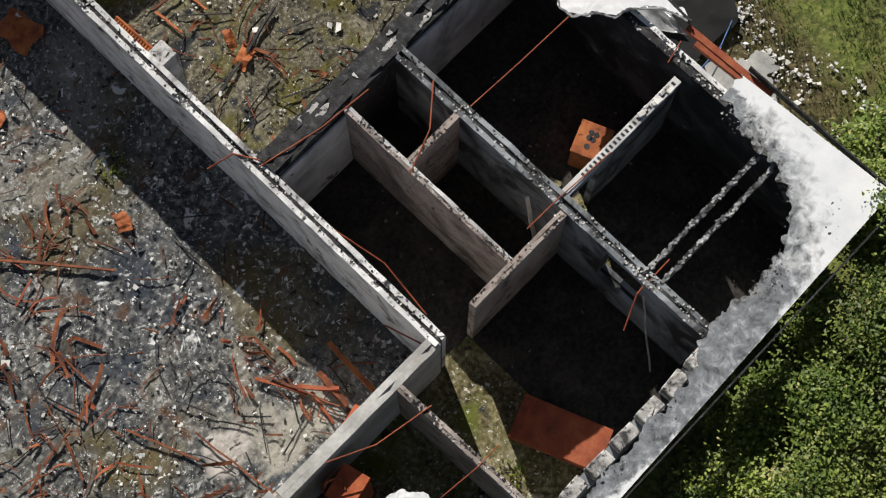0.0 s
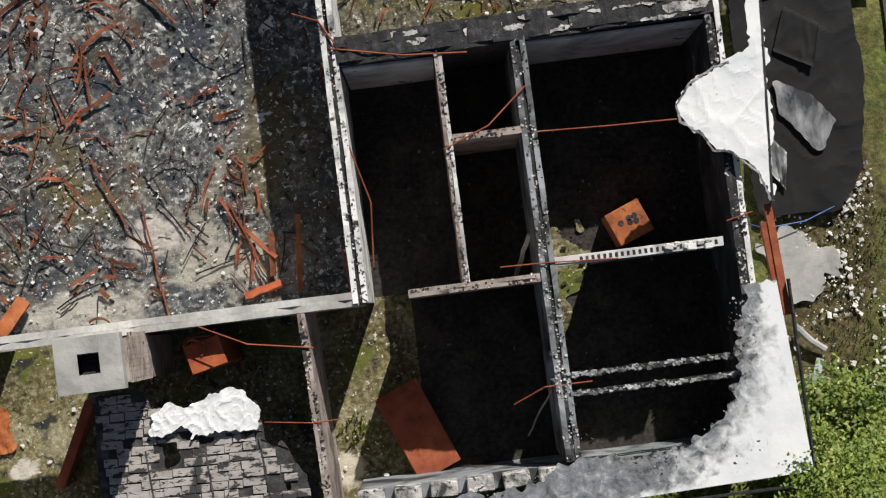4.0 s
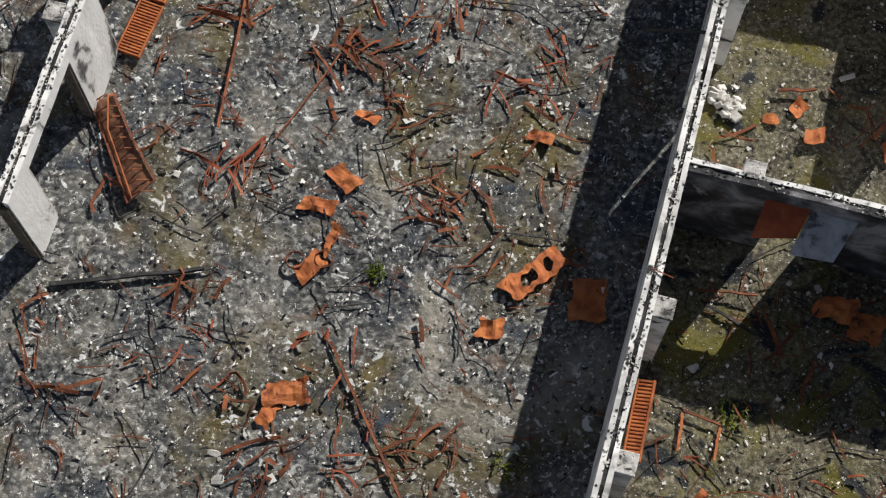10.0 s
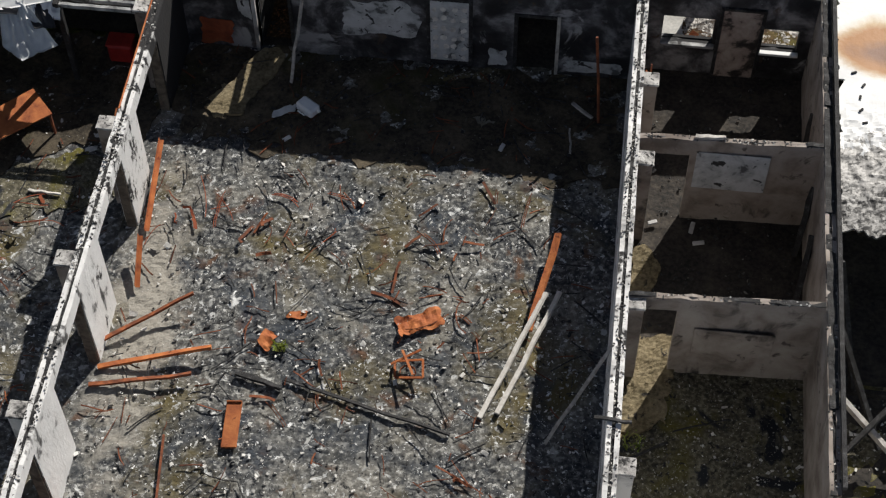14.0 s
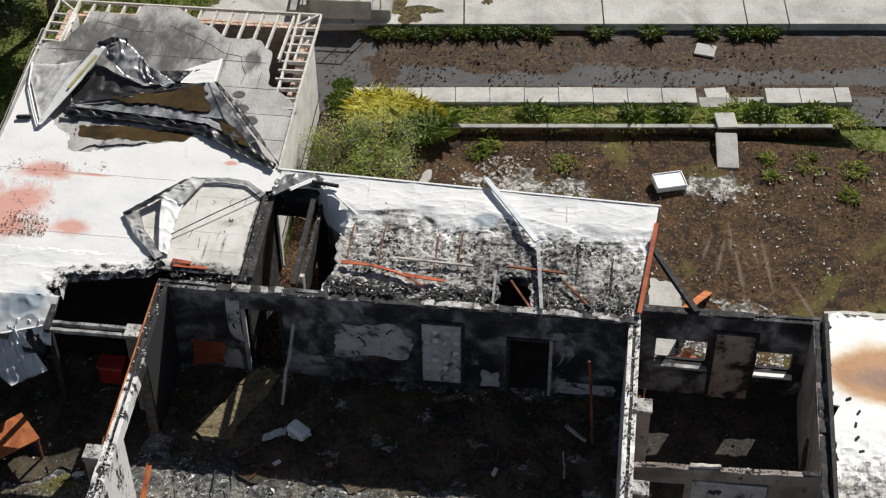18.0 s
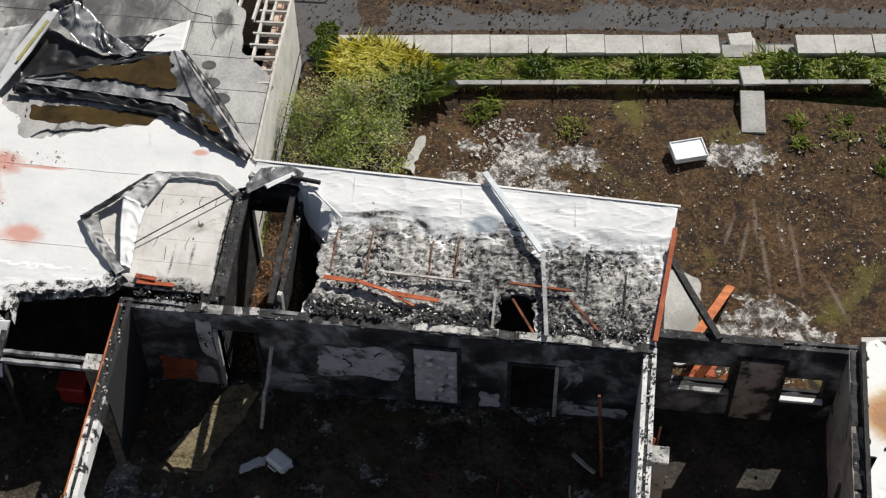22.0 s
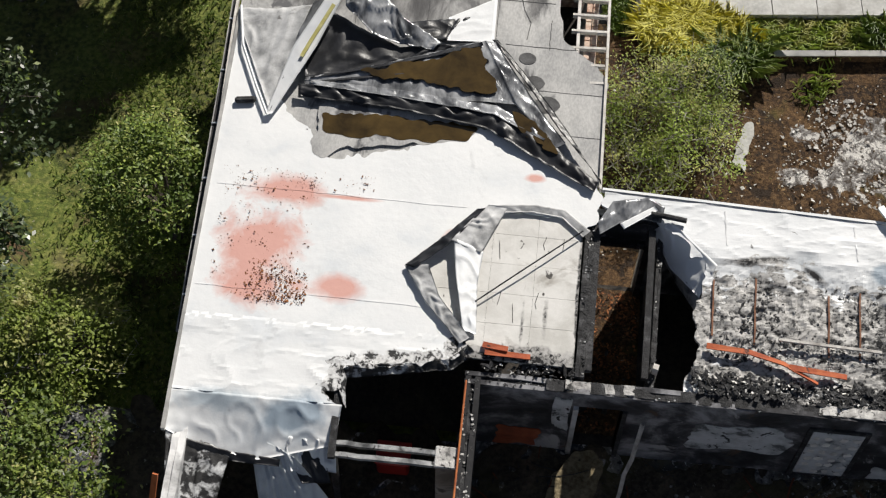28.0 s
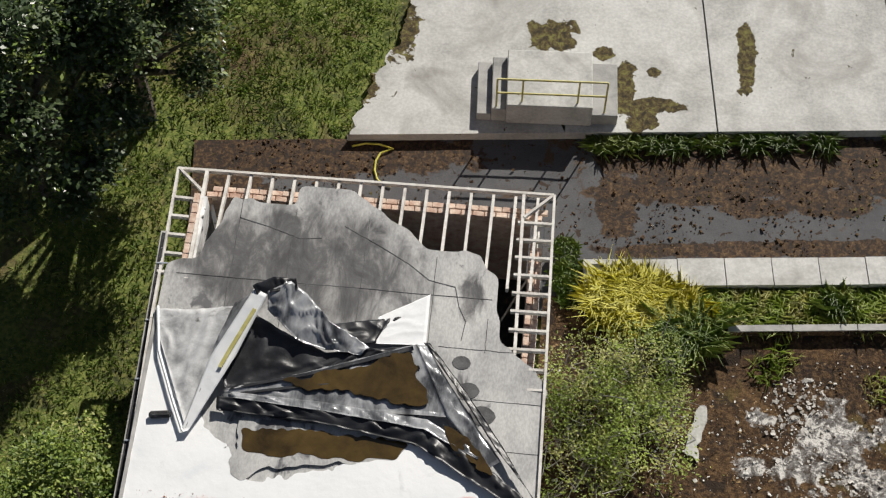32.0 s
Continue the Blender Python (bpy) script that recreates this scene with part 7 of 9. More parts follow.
for k, (x, y, rz, w, d) in enumerate(((5.15, -16.2, -30, 0.62, 0.38), (4.85, -16.85, 5, 0.7, 0.3), (5.25, -17.45, 80, 0.7, 0.2), (5.02, -18.05, 60, 0.6, 0.38), (8.5, -18.3, 10, 0.5, 0.4), (5.3, -20.4, 20, 0.85, 0.5), (5.1, -20.85, 80, 0.5, 0.3),
                                  (2.3, -24.05, -30, 0.55, 0.35), (2.9, -24.7, 60, 0.5, 0.32), (2.3, -25.05, 50, 0.5, 0.25), (8.85, -21.5, 70, 0.4, 0.3), (8.45, -14.45, 0, 0.5, 0.28), (10.05, -17.3, 10, 0.7, 0.9), (5.2, -14.9, -10, 0.5, 0.2),
                                  (3.67, -8.35, 70, 0.42, 0.35), (4.2, -7.65, 0, 0.4, 0.2), (6.84, -7.55, 25, 1.05, 0.55), (14.4, -16.3, 0, 0.8, 0.5), (15.0, -16.5, 0, 0.6, 0.6), (13.36, -13.1, 20, 0.4, 0.35), (12.95, -12.6, 60, 0.35, 0.3), (12.5, -12.95, 10, 0.3, 0.25),
                                  (3.85, -27.15, 30, 0.6, 0.4), (12.7, -20.8, 20, 0.5, 0.3), (16.2, -20.4, -30, 0.6, 0.3), (17.8, -21.3, 40, 0.7, 0.4), (12.75, -20.35, 60, 0.4, 0.2), (3.9, -29.2, 10, 0.6, 0.9), (14.9, -12.9, 40, 0.7, 0.4), (15.9, -12.6, 0, 0.6, 0.3))):
    crumpled("scrap_sheet", x, y, rz, w, d, seed=k * 1.7, m=RUST if k % 3 else RUST, amp=0.09 + 0.03 * (k % 3))
for k, (x, y, rz, w, d, z) in enumerate(((12.0, 1.15, 20, 0.7, 0.5, -0.1), (12.5, 0.95, -30, 0.6, 0.5, 0.05), (11.6, 1.0, 60, 0.5, 0.4, -0.15), (12.3, 1.5, 10, 0.6, 0.3, -0.2))):
    crumpled("scrap_sheet", x, y, rz, w, d, z, "crumpled rusted sheet metal outside the window", seed=40 + k, m=RUST_BRICK)
crumpled("rusted_seat_pan", 9.0, -17.1, 52, 1.35, 0.5, 0.13, "rusted seat pan with ragged holes on the ash", holes=([(-0.35, -0.1), (0.0, -0.12), (0.05, 0.1), (-0.3, 0.12)], [(0.15, -0.1), (0.4, -0.08), (0.4, 0.1), (0.2, 0.1)]), seed=3.3)
for cx, cy in ((4.75, -18.0), (5.25, -17.85), (6.75, -8.85), (17.0, -17.2), (9.7, -16.6)):
    ob = mesh_ob("coil_spring", *tube([(cx + 0.17 * math.cos(a * 0.7), cy + 0.17 * math.sin(a * 0.7), 0.08 + 0.003 * a) for a in range(28)], 0.012, 5), RUST_DARK)
    tagged(ob, "burnt coil spring lying in the ash", "spring", "burnt springs")
for pts in ([(7.3, -24.75, 0.09), (7.6, -24.6, 0.12), (7.95, -24.65, 0.12), (8.15, -24.95, 0.1), (8.12, -25.3, 0.1), (7.75, -25.55, 0.09)], [(3.2, -24.5, 0.09), (3.4, -23.95, 0.12), (3.7, -23.4, 0.14), (4.1, -23.2, 0.12), (4.5, -23.35, 0.09)],
            [(1.9, -20.3, 0.09), (2.4, -20.0, 0.1), (2.8, -20.2, 0.1), (3.2, -20.9, 0.09)], [(4.9, -25.5, 0.08), (5.3, -25.85, 0.12), (5.75, -26.0, 0.1), (6.2, -25.6, 0.08)], [(2.6, -12.2, 0.09), (3.0, -11.7, 0.12), (3.7, -11.8, 0.12), (4.1, -12.4, 0.09)], [(6.8, -12.0, 0.09), (7.6, -11.9, 0.11), (8.4, -12.3, 0.1), (8.7, -13.0, 0.09)], [(2.3, -9.9, 0.1), (2.9, -9.6, 0.14), (3.3, -10.0, 0.1), (3.4, -10.9, 0.08)]):
    fine = []
    for a, b in zip(pts, pts[1:]):
        fine += [tuple(Vector(a).lerp(Vector(b), k / 5) + Vector((0.03 * nz(a[0] + k, a[1], 0.8), 0.03 * nz(a[0], a[1] + k, 0.8), 0))) for k in range(5)]
    tagged(mesh_ob("burnt_cable", *tube(fine, 0.014, 5), CHARRED), "burnt black cable curling through the ash", "cable", "burnt cables")
wb = thing("wire_basket", (1.05, -16.85, 0), "crushed rusty wire basket lying in the ash", "wire basket")
ruled("side", [(0.15, -16.0, 0.12), (0.75, -16.75, 0.16), (1.5, -17.75, 0.2)], [(0.55, -15.85, 0.3), (1.2, -16.65, 0.42), (1.85, -17.3, 0.36)], WIRE, wb, n=40, m=12, amp=0.05, pleats=12.0, seed=2.0)
for k in range(10):
    x, y = 0.2 + 0.14 * k, -16.05 - 0.18 * k
    part("bar", strip([(x, y, 0.2), (x + 0.24, y + 0.1, 0.44), (x + 0.44, y + 0.2, 0.34)], 0.022, 0.018), RUST_DARK, wb)
part("rim", strip([(0.12, -15.98, 0.16), (0.72, -16.75, 0.2), (1.5, -17.8, 0.24), (1.88, -17.28, 0.4), (1.2, -16.6, 0.46), (0.55, -15.8, 0.34)], 0.04, 0.03), RUST_DARK, wb)
part("rod", tube([(0.5, -15.9, 0.45), (0.75, -16.6, 0.5), (1.55, -17.7, 0.3)], 0.018, 6), RUST, wb)
b2 = thing("rusted_casing", (3.35, -10.5, 0.05), "orange rusted flat steel casing on the ash", "steel casing")
part("panel", moved(cbox(-0.16, -0.52, 0.03, 0.16, 0.52, 0.09, 0.01), pose(3.35, -10.5, 0.06, 4, -4, 3)), RUST, b2)
part("end_lip", moved(cbox(-0.16, 0.49, 0.092, 0.16, 0.52, 0.13, 0.006), pose(3.35, -10.5, 0.06, 4, -4, 3)), RUST, b2)
fr = thing("burnt_chair_frame", (6.75, -8.8, 0), "tangled rusty chair frame in the ash", "chair frame")
for a, b in (((6.45, -8.6, 0.1), (7.05, -8.65, 0.35)), ((6.5, -9.0, 0.1), (7.1, -9.05, 0.3)), ((6.45, -8.6, 0.1), (6.5, -9.0, 0.12)), ((7.05, -8.65, 0.35), (7.1, -9.05, 0.3)), ((6.6, -8.5, 0.4), (6.9, -9.1, 0.45)), ((6.4, -8.8, 0.3), (7.0, -8.5, 0.5))):
    part("bar", beam(a, b, 0.05, 0.025), RUST, fr)
for a, b, m, w, lab in (((8.35, -9.75, 0.1), (9.45, -6.7, 0.35), TIMBER_WHITE, 0.10, "bleached white timber lying in the ash"), ((8.7, -9.6, 0.1), (9.75, -6.6, 0.3), TIMBER_WHITE, 0.10, "bleached white timber lying in the ash"),
                       ((9.15, -7.6, 0.2), (9.6, -5.2, 0.5), RUST, 0.14, "rusty steel channel lying in the ash"), ((10.95, -9.2, 2.72), (9.72, -10.2, 0.1), TIMBER_GREY, 0.07, "charred batten leaning on the wall"),
                       ((10.98, -12.9, 2.74), (9.85, -12.2, 0.9), CHARRED, 0.06, "charred batten leaning over the wall top"), ((10.6, -11.0, 2.74), (11.3, -11.05, 2.77), CHARRED, 0.07, "charred stick on the wall top"),
                       ((2.93, -1.18, 0.0), (3.2, -0.28, 1.95), TIMBER_GREY, 0.07, "bleached pole leaning on the black wall"), ((9.6, -1.1, 0.1), (10.1, -1.5, 0.1), TIMBER_GREY, 0.08, "short grey board on the dark floor"),
                       ((9.6, -1.85, 0.08), (9.68, -2.6, 0.08), TIMBER_GREY, 0.04, "thin pale stick on the dark floor"), ((0.1, -8.9, 0.1), (2.0, -7.6, 0.45), RUST_DARK, 0.09, "charred rusty beam leaning out from the wall"),
                       ((0.3, -9.45, 0.1), (2.6, -8.85, 0.35), RUST, 0.11, "rusty steel beam lying by the wall"), ((0.2, -9.9, 0.1), (2.3, -9.5, 0.25), RUST_DARK, 0.09, "rusty steel beam lying by the wall"),
                       ((3.2, -9.25, 0.1), (4.2, -9.55, 0.12), CHARRED, 0.11, "thick charred beam in the ash"), ((4.2, -9.3, 0.08), (7.8, -10.2, 0.08), CHARRED, 0.07, "long charred pole in the ash"),
                       ((5.8, -19.3, 0.12), (8.1, -22.1, 0.12), RUST_DARK, 0.05, "long rusty rod lying in the ash"), ((0.6, -19.6, 0.1), (3.2, -18.6, 0.14), CHARRED, 0.08, "charred pole lying in the ash"), ((3.2, -25.35, 0.1), (4.4, -26.9, 0.12), RUST_DARK, 0.05, "long rusty rod lying in the ash"),
                       ((7.05, -25.35, 0.1), (7.3, -27.5, 0.1), RUST_DARK, 0.035, "long rusty rod lying in the ash"), ((2.0, -10.9, 0.1), (2.6, -15.9, 0.14), RUST_DARK, 0.05, "long rusty rod lying in the ash"), ((4.6, -13.1, 0.1), (3.7, -15.8, 0.1), RUST_DARK, 0.03, "thin rusty rod in the ash"),
                       ((12.0, -16.8, 0.1), (13.2, -17.2, 0.12), CHARRED, 0.05, "charred stick on mossy rubble"), ((11.9, -21.0, 0.1), (13.8, -20.5, 0.12), CHARRED, 0.06, "charred pole on mossy rubble"), ((12.5, -12.4, 0.15), (13.2, -12.2, 0.18), RUST_DARK, 0.06, "charred rusty bars on the rubble"),
                       ((12.3, -9.6, 0.1), (13.4, -9.2, 0.12), CHARRED, 0.03, "thin charred branch on the floor"), ((11.3, -10.4, 0.1), (12.2, -9.9, 0.15), CHARRED, 0.05, "charred stick by the wall"), ((12.15, -18.9, 0.1), (12.2, -19.6, 0.12), RUST, 0.05, "rusty frame bar on mossy rubble"), ((12.15, -18.85, 0.12), (12.83, -18.95, 0.12), RUST_DARK, 0.05, "rusty frame bar on mossy rubble"), ((12.83, -19.0, 0.1), (12.86, -19.6, 0.12), RUST, 0.05, "rusty frame bar on mossy rubble"), ((11.85, -16.65, 0.15), (12.95, -16.45, 0.2), RUST_DARK, 0.04, "rusty rod on mossy rubble"), ((9.9, -25.9, 0.1), (9.8, -27.3, 0.5), RUST, 0.09, "rusty strip leaning by the wall"),
                       ((8.5, -25.4, 0.12), (8.95, -26.3, 0.16), RUST_RED, 0.06, "wide rusty strip bent in the ash"), ((8.85, -26.0, 0.14), (9.42, -26.65, 0.2), RUST_RED, 0.08, "wide rusty strip bent in the ash"), ((8.75, -27.28, 0.12), (9.45, -27.12, 0.16), RUST_BRICK, 0.13, "rusty channel beside the south wall"),
                       ((9.38, -26.15, 0.2), (9.3, -26.95, 0.12), RUST_DARK, 0.12, "dark rusty strip in the ash"), ((9.05, -26.3, 0.1), (8.9, -27.0, 0.12), RUST_RED, 0.055, "wide rusty strip bent in the ash"), ((8.7, -25.6, 0.2), (9.2, -26.9, 0.22), RUST_DARK, 0.03, "thin rusty rod in the ash"),
                       ((6.22, -24.4, 0.1), (6.75, -25.75, 0.12), RUST_DARK, 0.04, "thin rusty rod in the ash"), ((4.7, -26.85, 0.15), (4.25, -27.42, 0.5), RUST, 0.26, "rusty channel leaning on the south wall"), ((3.7, -27.8, 0.9), (2.85, -28.4, 0.5), RUST_BRICK, 0.30, "rusty channel leaning over the tank"),
                       ((-2.4, -5.06, 0.1), (-1.62, -5.1, 0.12), TIMBER_WHITE, 0.06, "pale board lying on the moss"), ((-4.62, -4.95, 0.1), (-4.5, -5.8, 0.15), TIMBER_GREY, 0.06, "grey pole lying in the west yard"), ((-4.4, -4.9, 0.1), (-3.9, -5.3, 0.12), RUST_DARK, 0.04, "thin rusty rod in the west yard"),
                       ((11.2, -1.1, 0.1), (11.18, -1.8, 2.2), RUST, 0.05, "rusty strip standing by the room wall"), ((11.3, -1.2, 0.1), (11.3, -1.4, 2.0), RUST_DARK, 0.04, "rusty strip standing by the room wall"), ((12.25, -4.0, 2.735), (12.92, -3.96, 2.735), TIMBER_GREY, 0.10, "pale plank lying along the partition top"),
                       ((14.75, -4.9, 0.1), (14.93, -4.1, 1.5), CHARRED, 0.12, "charred board leaning on the room wall"), ((14.72, -6.3, 0.1), (14.92, -5.3, 1.4), CHARRED, 0.12, "charred board leaning on the room wall"), ((14.75, -2.8, 0.1), (14.93, -2.0, 1.5), CHARRED, 0.10, "charred board leaning on the room wall"),
                       ((13.98, -26.9, 2.0), (13.78, -27.5, 0.06), TIMBER_WHITE, 0.07, "torn pale strip hanging by the wall"), ((14.0, -29.6, 2.3), (13.6, -30.5, 0.06), TIMBER_GREY, 0.03, "thin pale cord hanging by the window gap")):
    n = 5
    pts = [Vector(a).lerp(Vector(b), i / n) + Vector((0.04 * nz(a[0] + i, a[1], 0.9), 0.04 * nz(a[0], a[1] + i, 0.9), 0)) for i in range(n + 1)]
    ob = mesh_ob("fallen_bar", *strip(pts, w, w * 0.6, 0.1), m)
    tagged(ob, lab, "bar", "fallen bars and poles")
tagged(mesh_ob("rusty_pole", *tube([(10.25, -1.55, 0.0), (10.15, -1.25, 1.2), (10.03, -0.95, 2.25)], 0.035, 8), RUST_DARK), "thin rusty pole standing in the dark corner", "pole")
can = thing("jerrycan", (3.5, -2.0, 0), "white plastic jerrycan lying on the burnt floor", "jerrycan")
can_body = part("body", moved(cbox(-0.26, -0.17, 0.0, 0.26, 0.17, 0.24, 0.05), pose(3.5, -2.0, 0.08, 0, 0, -35)), WHITE_PLASTIC, can)
part("handle", moved(tube([(-0.12, -0.17, 0.1), (-0.1, -0.24, 0.12), (0.1, -0.24, 0.12), (0.12, -0.17, 0.1)], 0.018), pose(3.5, -2.0, 0.08, 0, 0, -35)), WHITE_PLASTIC, can_body)
part("cap", moved(tube([(0.26, 0.08, 0.12), (0.31, 0.08, 0.12)], 0.035, 8), pose(3.5, -2.0, 0.08, 0, 0, -35)), WHITE_PLASTIC, can_body)
ob = mesh_ob("rag", *sheet([(2.75, -2.35), (2.9, -2.2), (3.2, -2.1), (3.15, -1.85), (2.9, -1.95), (2.65, -2.15)], lambda x, y: 0.10 + 0.06 * nz(x, y, 5), 0.04, 0.12, 0.012), GREY_CLOTH)
tagged(ob, "pale torn rag on the dark floor", "rag")

# west yard
tb = thing("table_top", (-3.18, -3.57, 0), "orange rusted sheet table top on bent legs", "table")
top = [(-4.18, -3.92, 0.68), (-2.8, -2.62, 0.74), (-2.17, -3.29, 0.72), (-3.62, -4.51, 0.66)]
part("top", (top + [(x, y, z - 0.03) for x, y, z in top], [(3, 2, 1, 0), (4, 5, 6, 7), (0, 1, 5, 4), (1, 2, 6, 5), (2, 3, 7, 6), (3, 0, 4, 7)]), RUST, tb)
for x, y, z in top:
    part("leg", beam((x * 0.94 - 0.19, y * 0.94 - 0.21, -0.05), (x * 0.94 - 0.19, y * 0.94 - 0.21, z - 0.02), 0.05, 0.05), RUST_DARK, tb)
fr = thing("metal_stand", (-5.25, -3.0, 0), "mauve painted metal stand beside the wall", "stand")
for a, b in (((-5.65, -2.75, 0.95), (-4.98, -2.58, 0.95)), ((-4.98, -2.58, 0.95), (-4.82, -3.3, 0.95)), ((-4.82, -3.3, 0.95), (-5.5, -3.42, 0.95)), ((-5.5, -3.42, 0.95), (-5.65, -2.75, 0.95))):
    part("rail", beam(a, b, 0.05, 0.05), MAUVE, fr)
    part("leg", beam((a[0], a[1], -0.1), (a[0], a[1], 0.97), 0.05, 0.05), MAUVE, fr)
rk = thing("steel_rack", (-3.0, -11.1, 0), "orange rusted steel rack with open bays, fallen on its back", "rack")
m = pose(-3.0, -11.15, 0.15, 0, 0, -8)
for x in (-0.42, 0.0, 0.42):
    part("upright", moved(cbox(x - 0.025, -0.85, 0, x + 0.025, 0.85, 0.35, 0.01), m), RUST, rk)
for y in (-0.85, -0.28, 0.28, 0.85):
    part("shelf", moved(cbox(-0.39, y - 0.02, 0.01, 0.39, y + 0.02, 0.34, 0.008), m), RUST, rk)
part("back", moved(cbox(-0.42, -0.25, -0.02, 0.42, 0.25, 0.005, 0.004), m), RUST_RED, rk)
for y in (-1.45, -1.66):
    ob = mesh_ob("charred_joist", *strip([(-2.15 + 2.0 * k / 8, y + 0.02 * nz(k, y, 1), 2.6 + 0.03 * nz(k, y, 0.8, 2)) for k in range(9)], 0.08, 0.10), MEMBRANE_BURNT)
    tagged(ob, "charred joist bearing on the west wall pier", "joist", "charred joists by the west wall")
post = thing("timber_post", (-2.1, -1.2, 0), "charred post carrying the roof edge", "post")
part("shaft", beam((-2.12, -1.6, 0), (-2.12, -1.6, 2.7), 0.12, 0.12), CHARRED, post)
part("plate", beam((-2.12, -1.75, 2.65), (-2.15, -0.2, 2.78), 0.12, 0.12), CHARRED, post)
cl = thing("hanging_sheet", (-2.8, -1.9, 2), "grey torn sheet hanging from the burnt roof edge", "torn sheet")
ruled("cloth", [(-3.58, -1.45, 2.5), (-3.1, -1.6, 2.52), (-2.75, -1.75, 2.45)], [(-3.32, -2.4, 1.85), (-2.8, -2.7, 1.75), (-2.05, -2.3, 1.95)], GREY_CLOTH, cl, n=50, m=20, amp=0.12, pleats=6.0, seed=41.0)
ruled("white_fold", [(-3.0, -1.42, 2.62), (-2.6, -1.45, 2.6), (-2.08, -1.42, 2.62)], [(-2.8, -1.95, 2.35), (-2.45, -1.85, 2.3), (-2.02, -1.9, 2.35)], MEMBRANE, cl, n=40, m=12, amp=0.12, pleats=5.0, seed=42.0)
ruled("black_fold", [(-2.95, -1.6, 2.5), (-2.3, -1.55, 2.52)], [(-2.6, -2.1, 2.2), (-2.1, -2.05, 2.25)], BLACK_PLASTIC, cl, n=24, m=8, amp=0.08, pleats=4.0, seed=43.0)
sd = thing("red_container", (-1.2, -0.75, 0), "dull red plastic container in the dark corner", "container")
part("body", cbox(-1.5, -0.98, 0.0, -0.9, -0.55, 0.55, 0.05), RED_PAINT, sd)
part("lid", cbox(-1.52, -1.0, 0.551, -0.88, -0.53, 0.6, 0.02), RED_PAINT, sd)
for pts in ([(0.03, -0.1, 2.72), (0.03, -2.5, 2.72), (0.03, -4.6, 2.72)], [(-0.02, -4.6, 2.72), (-0.08, -5.4, 2.3), (-0.25, -6.8, 1.5), (-0.45, -8.3, 0.05)]):
    tagged(mesh_ob("rusty_conduit", *tube(pts, 0.02, 6), RUST), "rusty conduit running along the west wall", "conduit", "rusty conduits")
for a, b in (((-5.0, -2.4, 2.8), (-5.25, -4.0, 0.9)), ((-4.85, -2.9, 2.7), (-5.1, -3.9, 0.1))):
    tagged(mesh_ob("steel_strut", *beam(a, b, 0.10, 0.05), RUST), "rusty steel strut at the roof corner", "strut", "steel struts")

# ---- courtyard and lane ----
kb = thing("kerb_wall", (*north(6, 0.3), 0), "low planter wall of pale concrete coping blocks", "kerb")
part("base", join(*[([(*north(u, v), z) for z in (-0.75, -0.19) for u, v in ((u0, 0.06), (u1, 0.06), (u1, 0.56), (u0, 0.56))], box(0, 0, 0, 1, 1, 1)[1]) for u0, u1 in ((0.0, 9.75), (11.75, 14.1))]), CONCRETE_GREY, kb)
for k in range(13):
    u0 = 0.0 + 0.975 * k if k < 10 else 11.7 + 0.98 * (k - 10)
    u1 = u0 + (0.955 if k < 12 else 0.42)
    j = rng.uniform(-0.012, 0.012, 4)
    vv = [(*north(u + 0.0, v + j[0]), z) for z in (-0.185, -0.05 + j[1]) for u, v in ((u0, 0.0), (u1, 0.0), (u1, 0.64), (u0, 0.64))]
    part("coping_block", (vv, box(0, 0, 0, 1, 1, 1)[1]), CONCRETE, kb)
for k in range(2):
    vv = [(*north(u, v), z) for z in (-0.7, -0.33) for u, v in ((9.85 + 0.95 * k, 0.12), (10.75 + 0.95 * k, 0.12), (10.75 + 0.95 * k, 0.55), (9.85 + 0.95 * k, 0.55))]
    part("broken_block", (vv, box(0, 0, 0, 1, 1, 1)[1]), CONCRETE_GREY, kb, "low broken block")
k2 = thing("planter_edge", (*north(8, -0.95), 0), "low concrete planter edge, mossy side coloured dark as shade", "kerb")
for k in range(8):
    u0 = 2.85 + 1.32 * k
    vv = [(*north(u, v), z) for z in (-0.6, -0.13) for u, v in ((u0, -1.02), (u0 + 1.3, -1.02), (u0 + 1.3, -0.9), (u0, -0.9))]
    # dark moss colour also stands for the shade on the block's south side
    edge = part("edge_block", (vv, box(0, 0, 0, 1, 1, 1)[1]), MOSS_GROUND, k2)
    vv = [(*north(u, v), z) for z in (-0.129, -0.09) for u, v in ((u0, -1.03), (u0 + 1.3, -1.03), (u0 + 1.3, -0.89), (u0, -0.89))]
    part("edge_coping", (vv, box(0, 0, 0, 1, 1, 1)[1]), CONCRETE_GREY, edge)
setting("planter_soil", slanted(0.0, -0.9, 14.0, 0.05, 0.15, relief(0.05, 2.0, 5, -0.29)), GRASS_GROUND, "grassy planter soil between the kerbs")


def slab_thing(name, cx, cy, cz, rx, ry, rz, w, d, h, m, label, cat):
    ob = mesh_ob(name, *moved(cbox(-w / 2, -d / 2, 0, w / 2, d / 2, h, 0.015), pose(cx, cy, cz, rx, ry, rz)), m)
    return tagged(ob, label, cat)


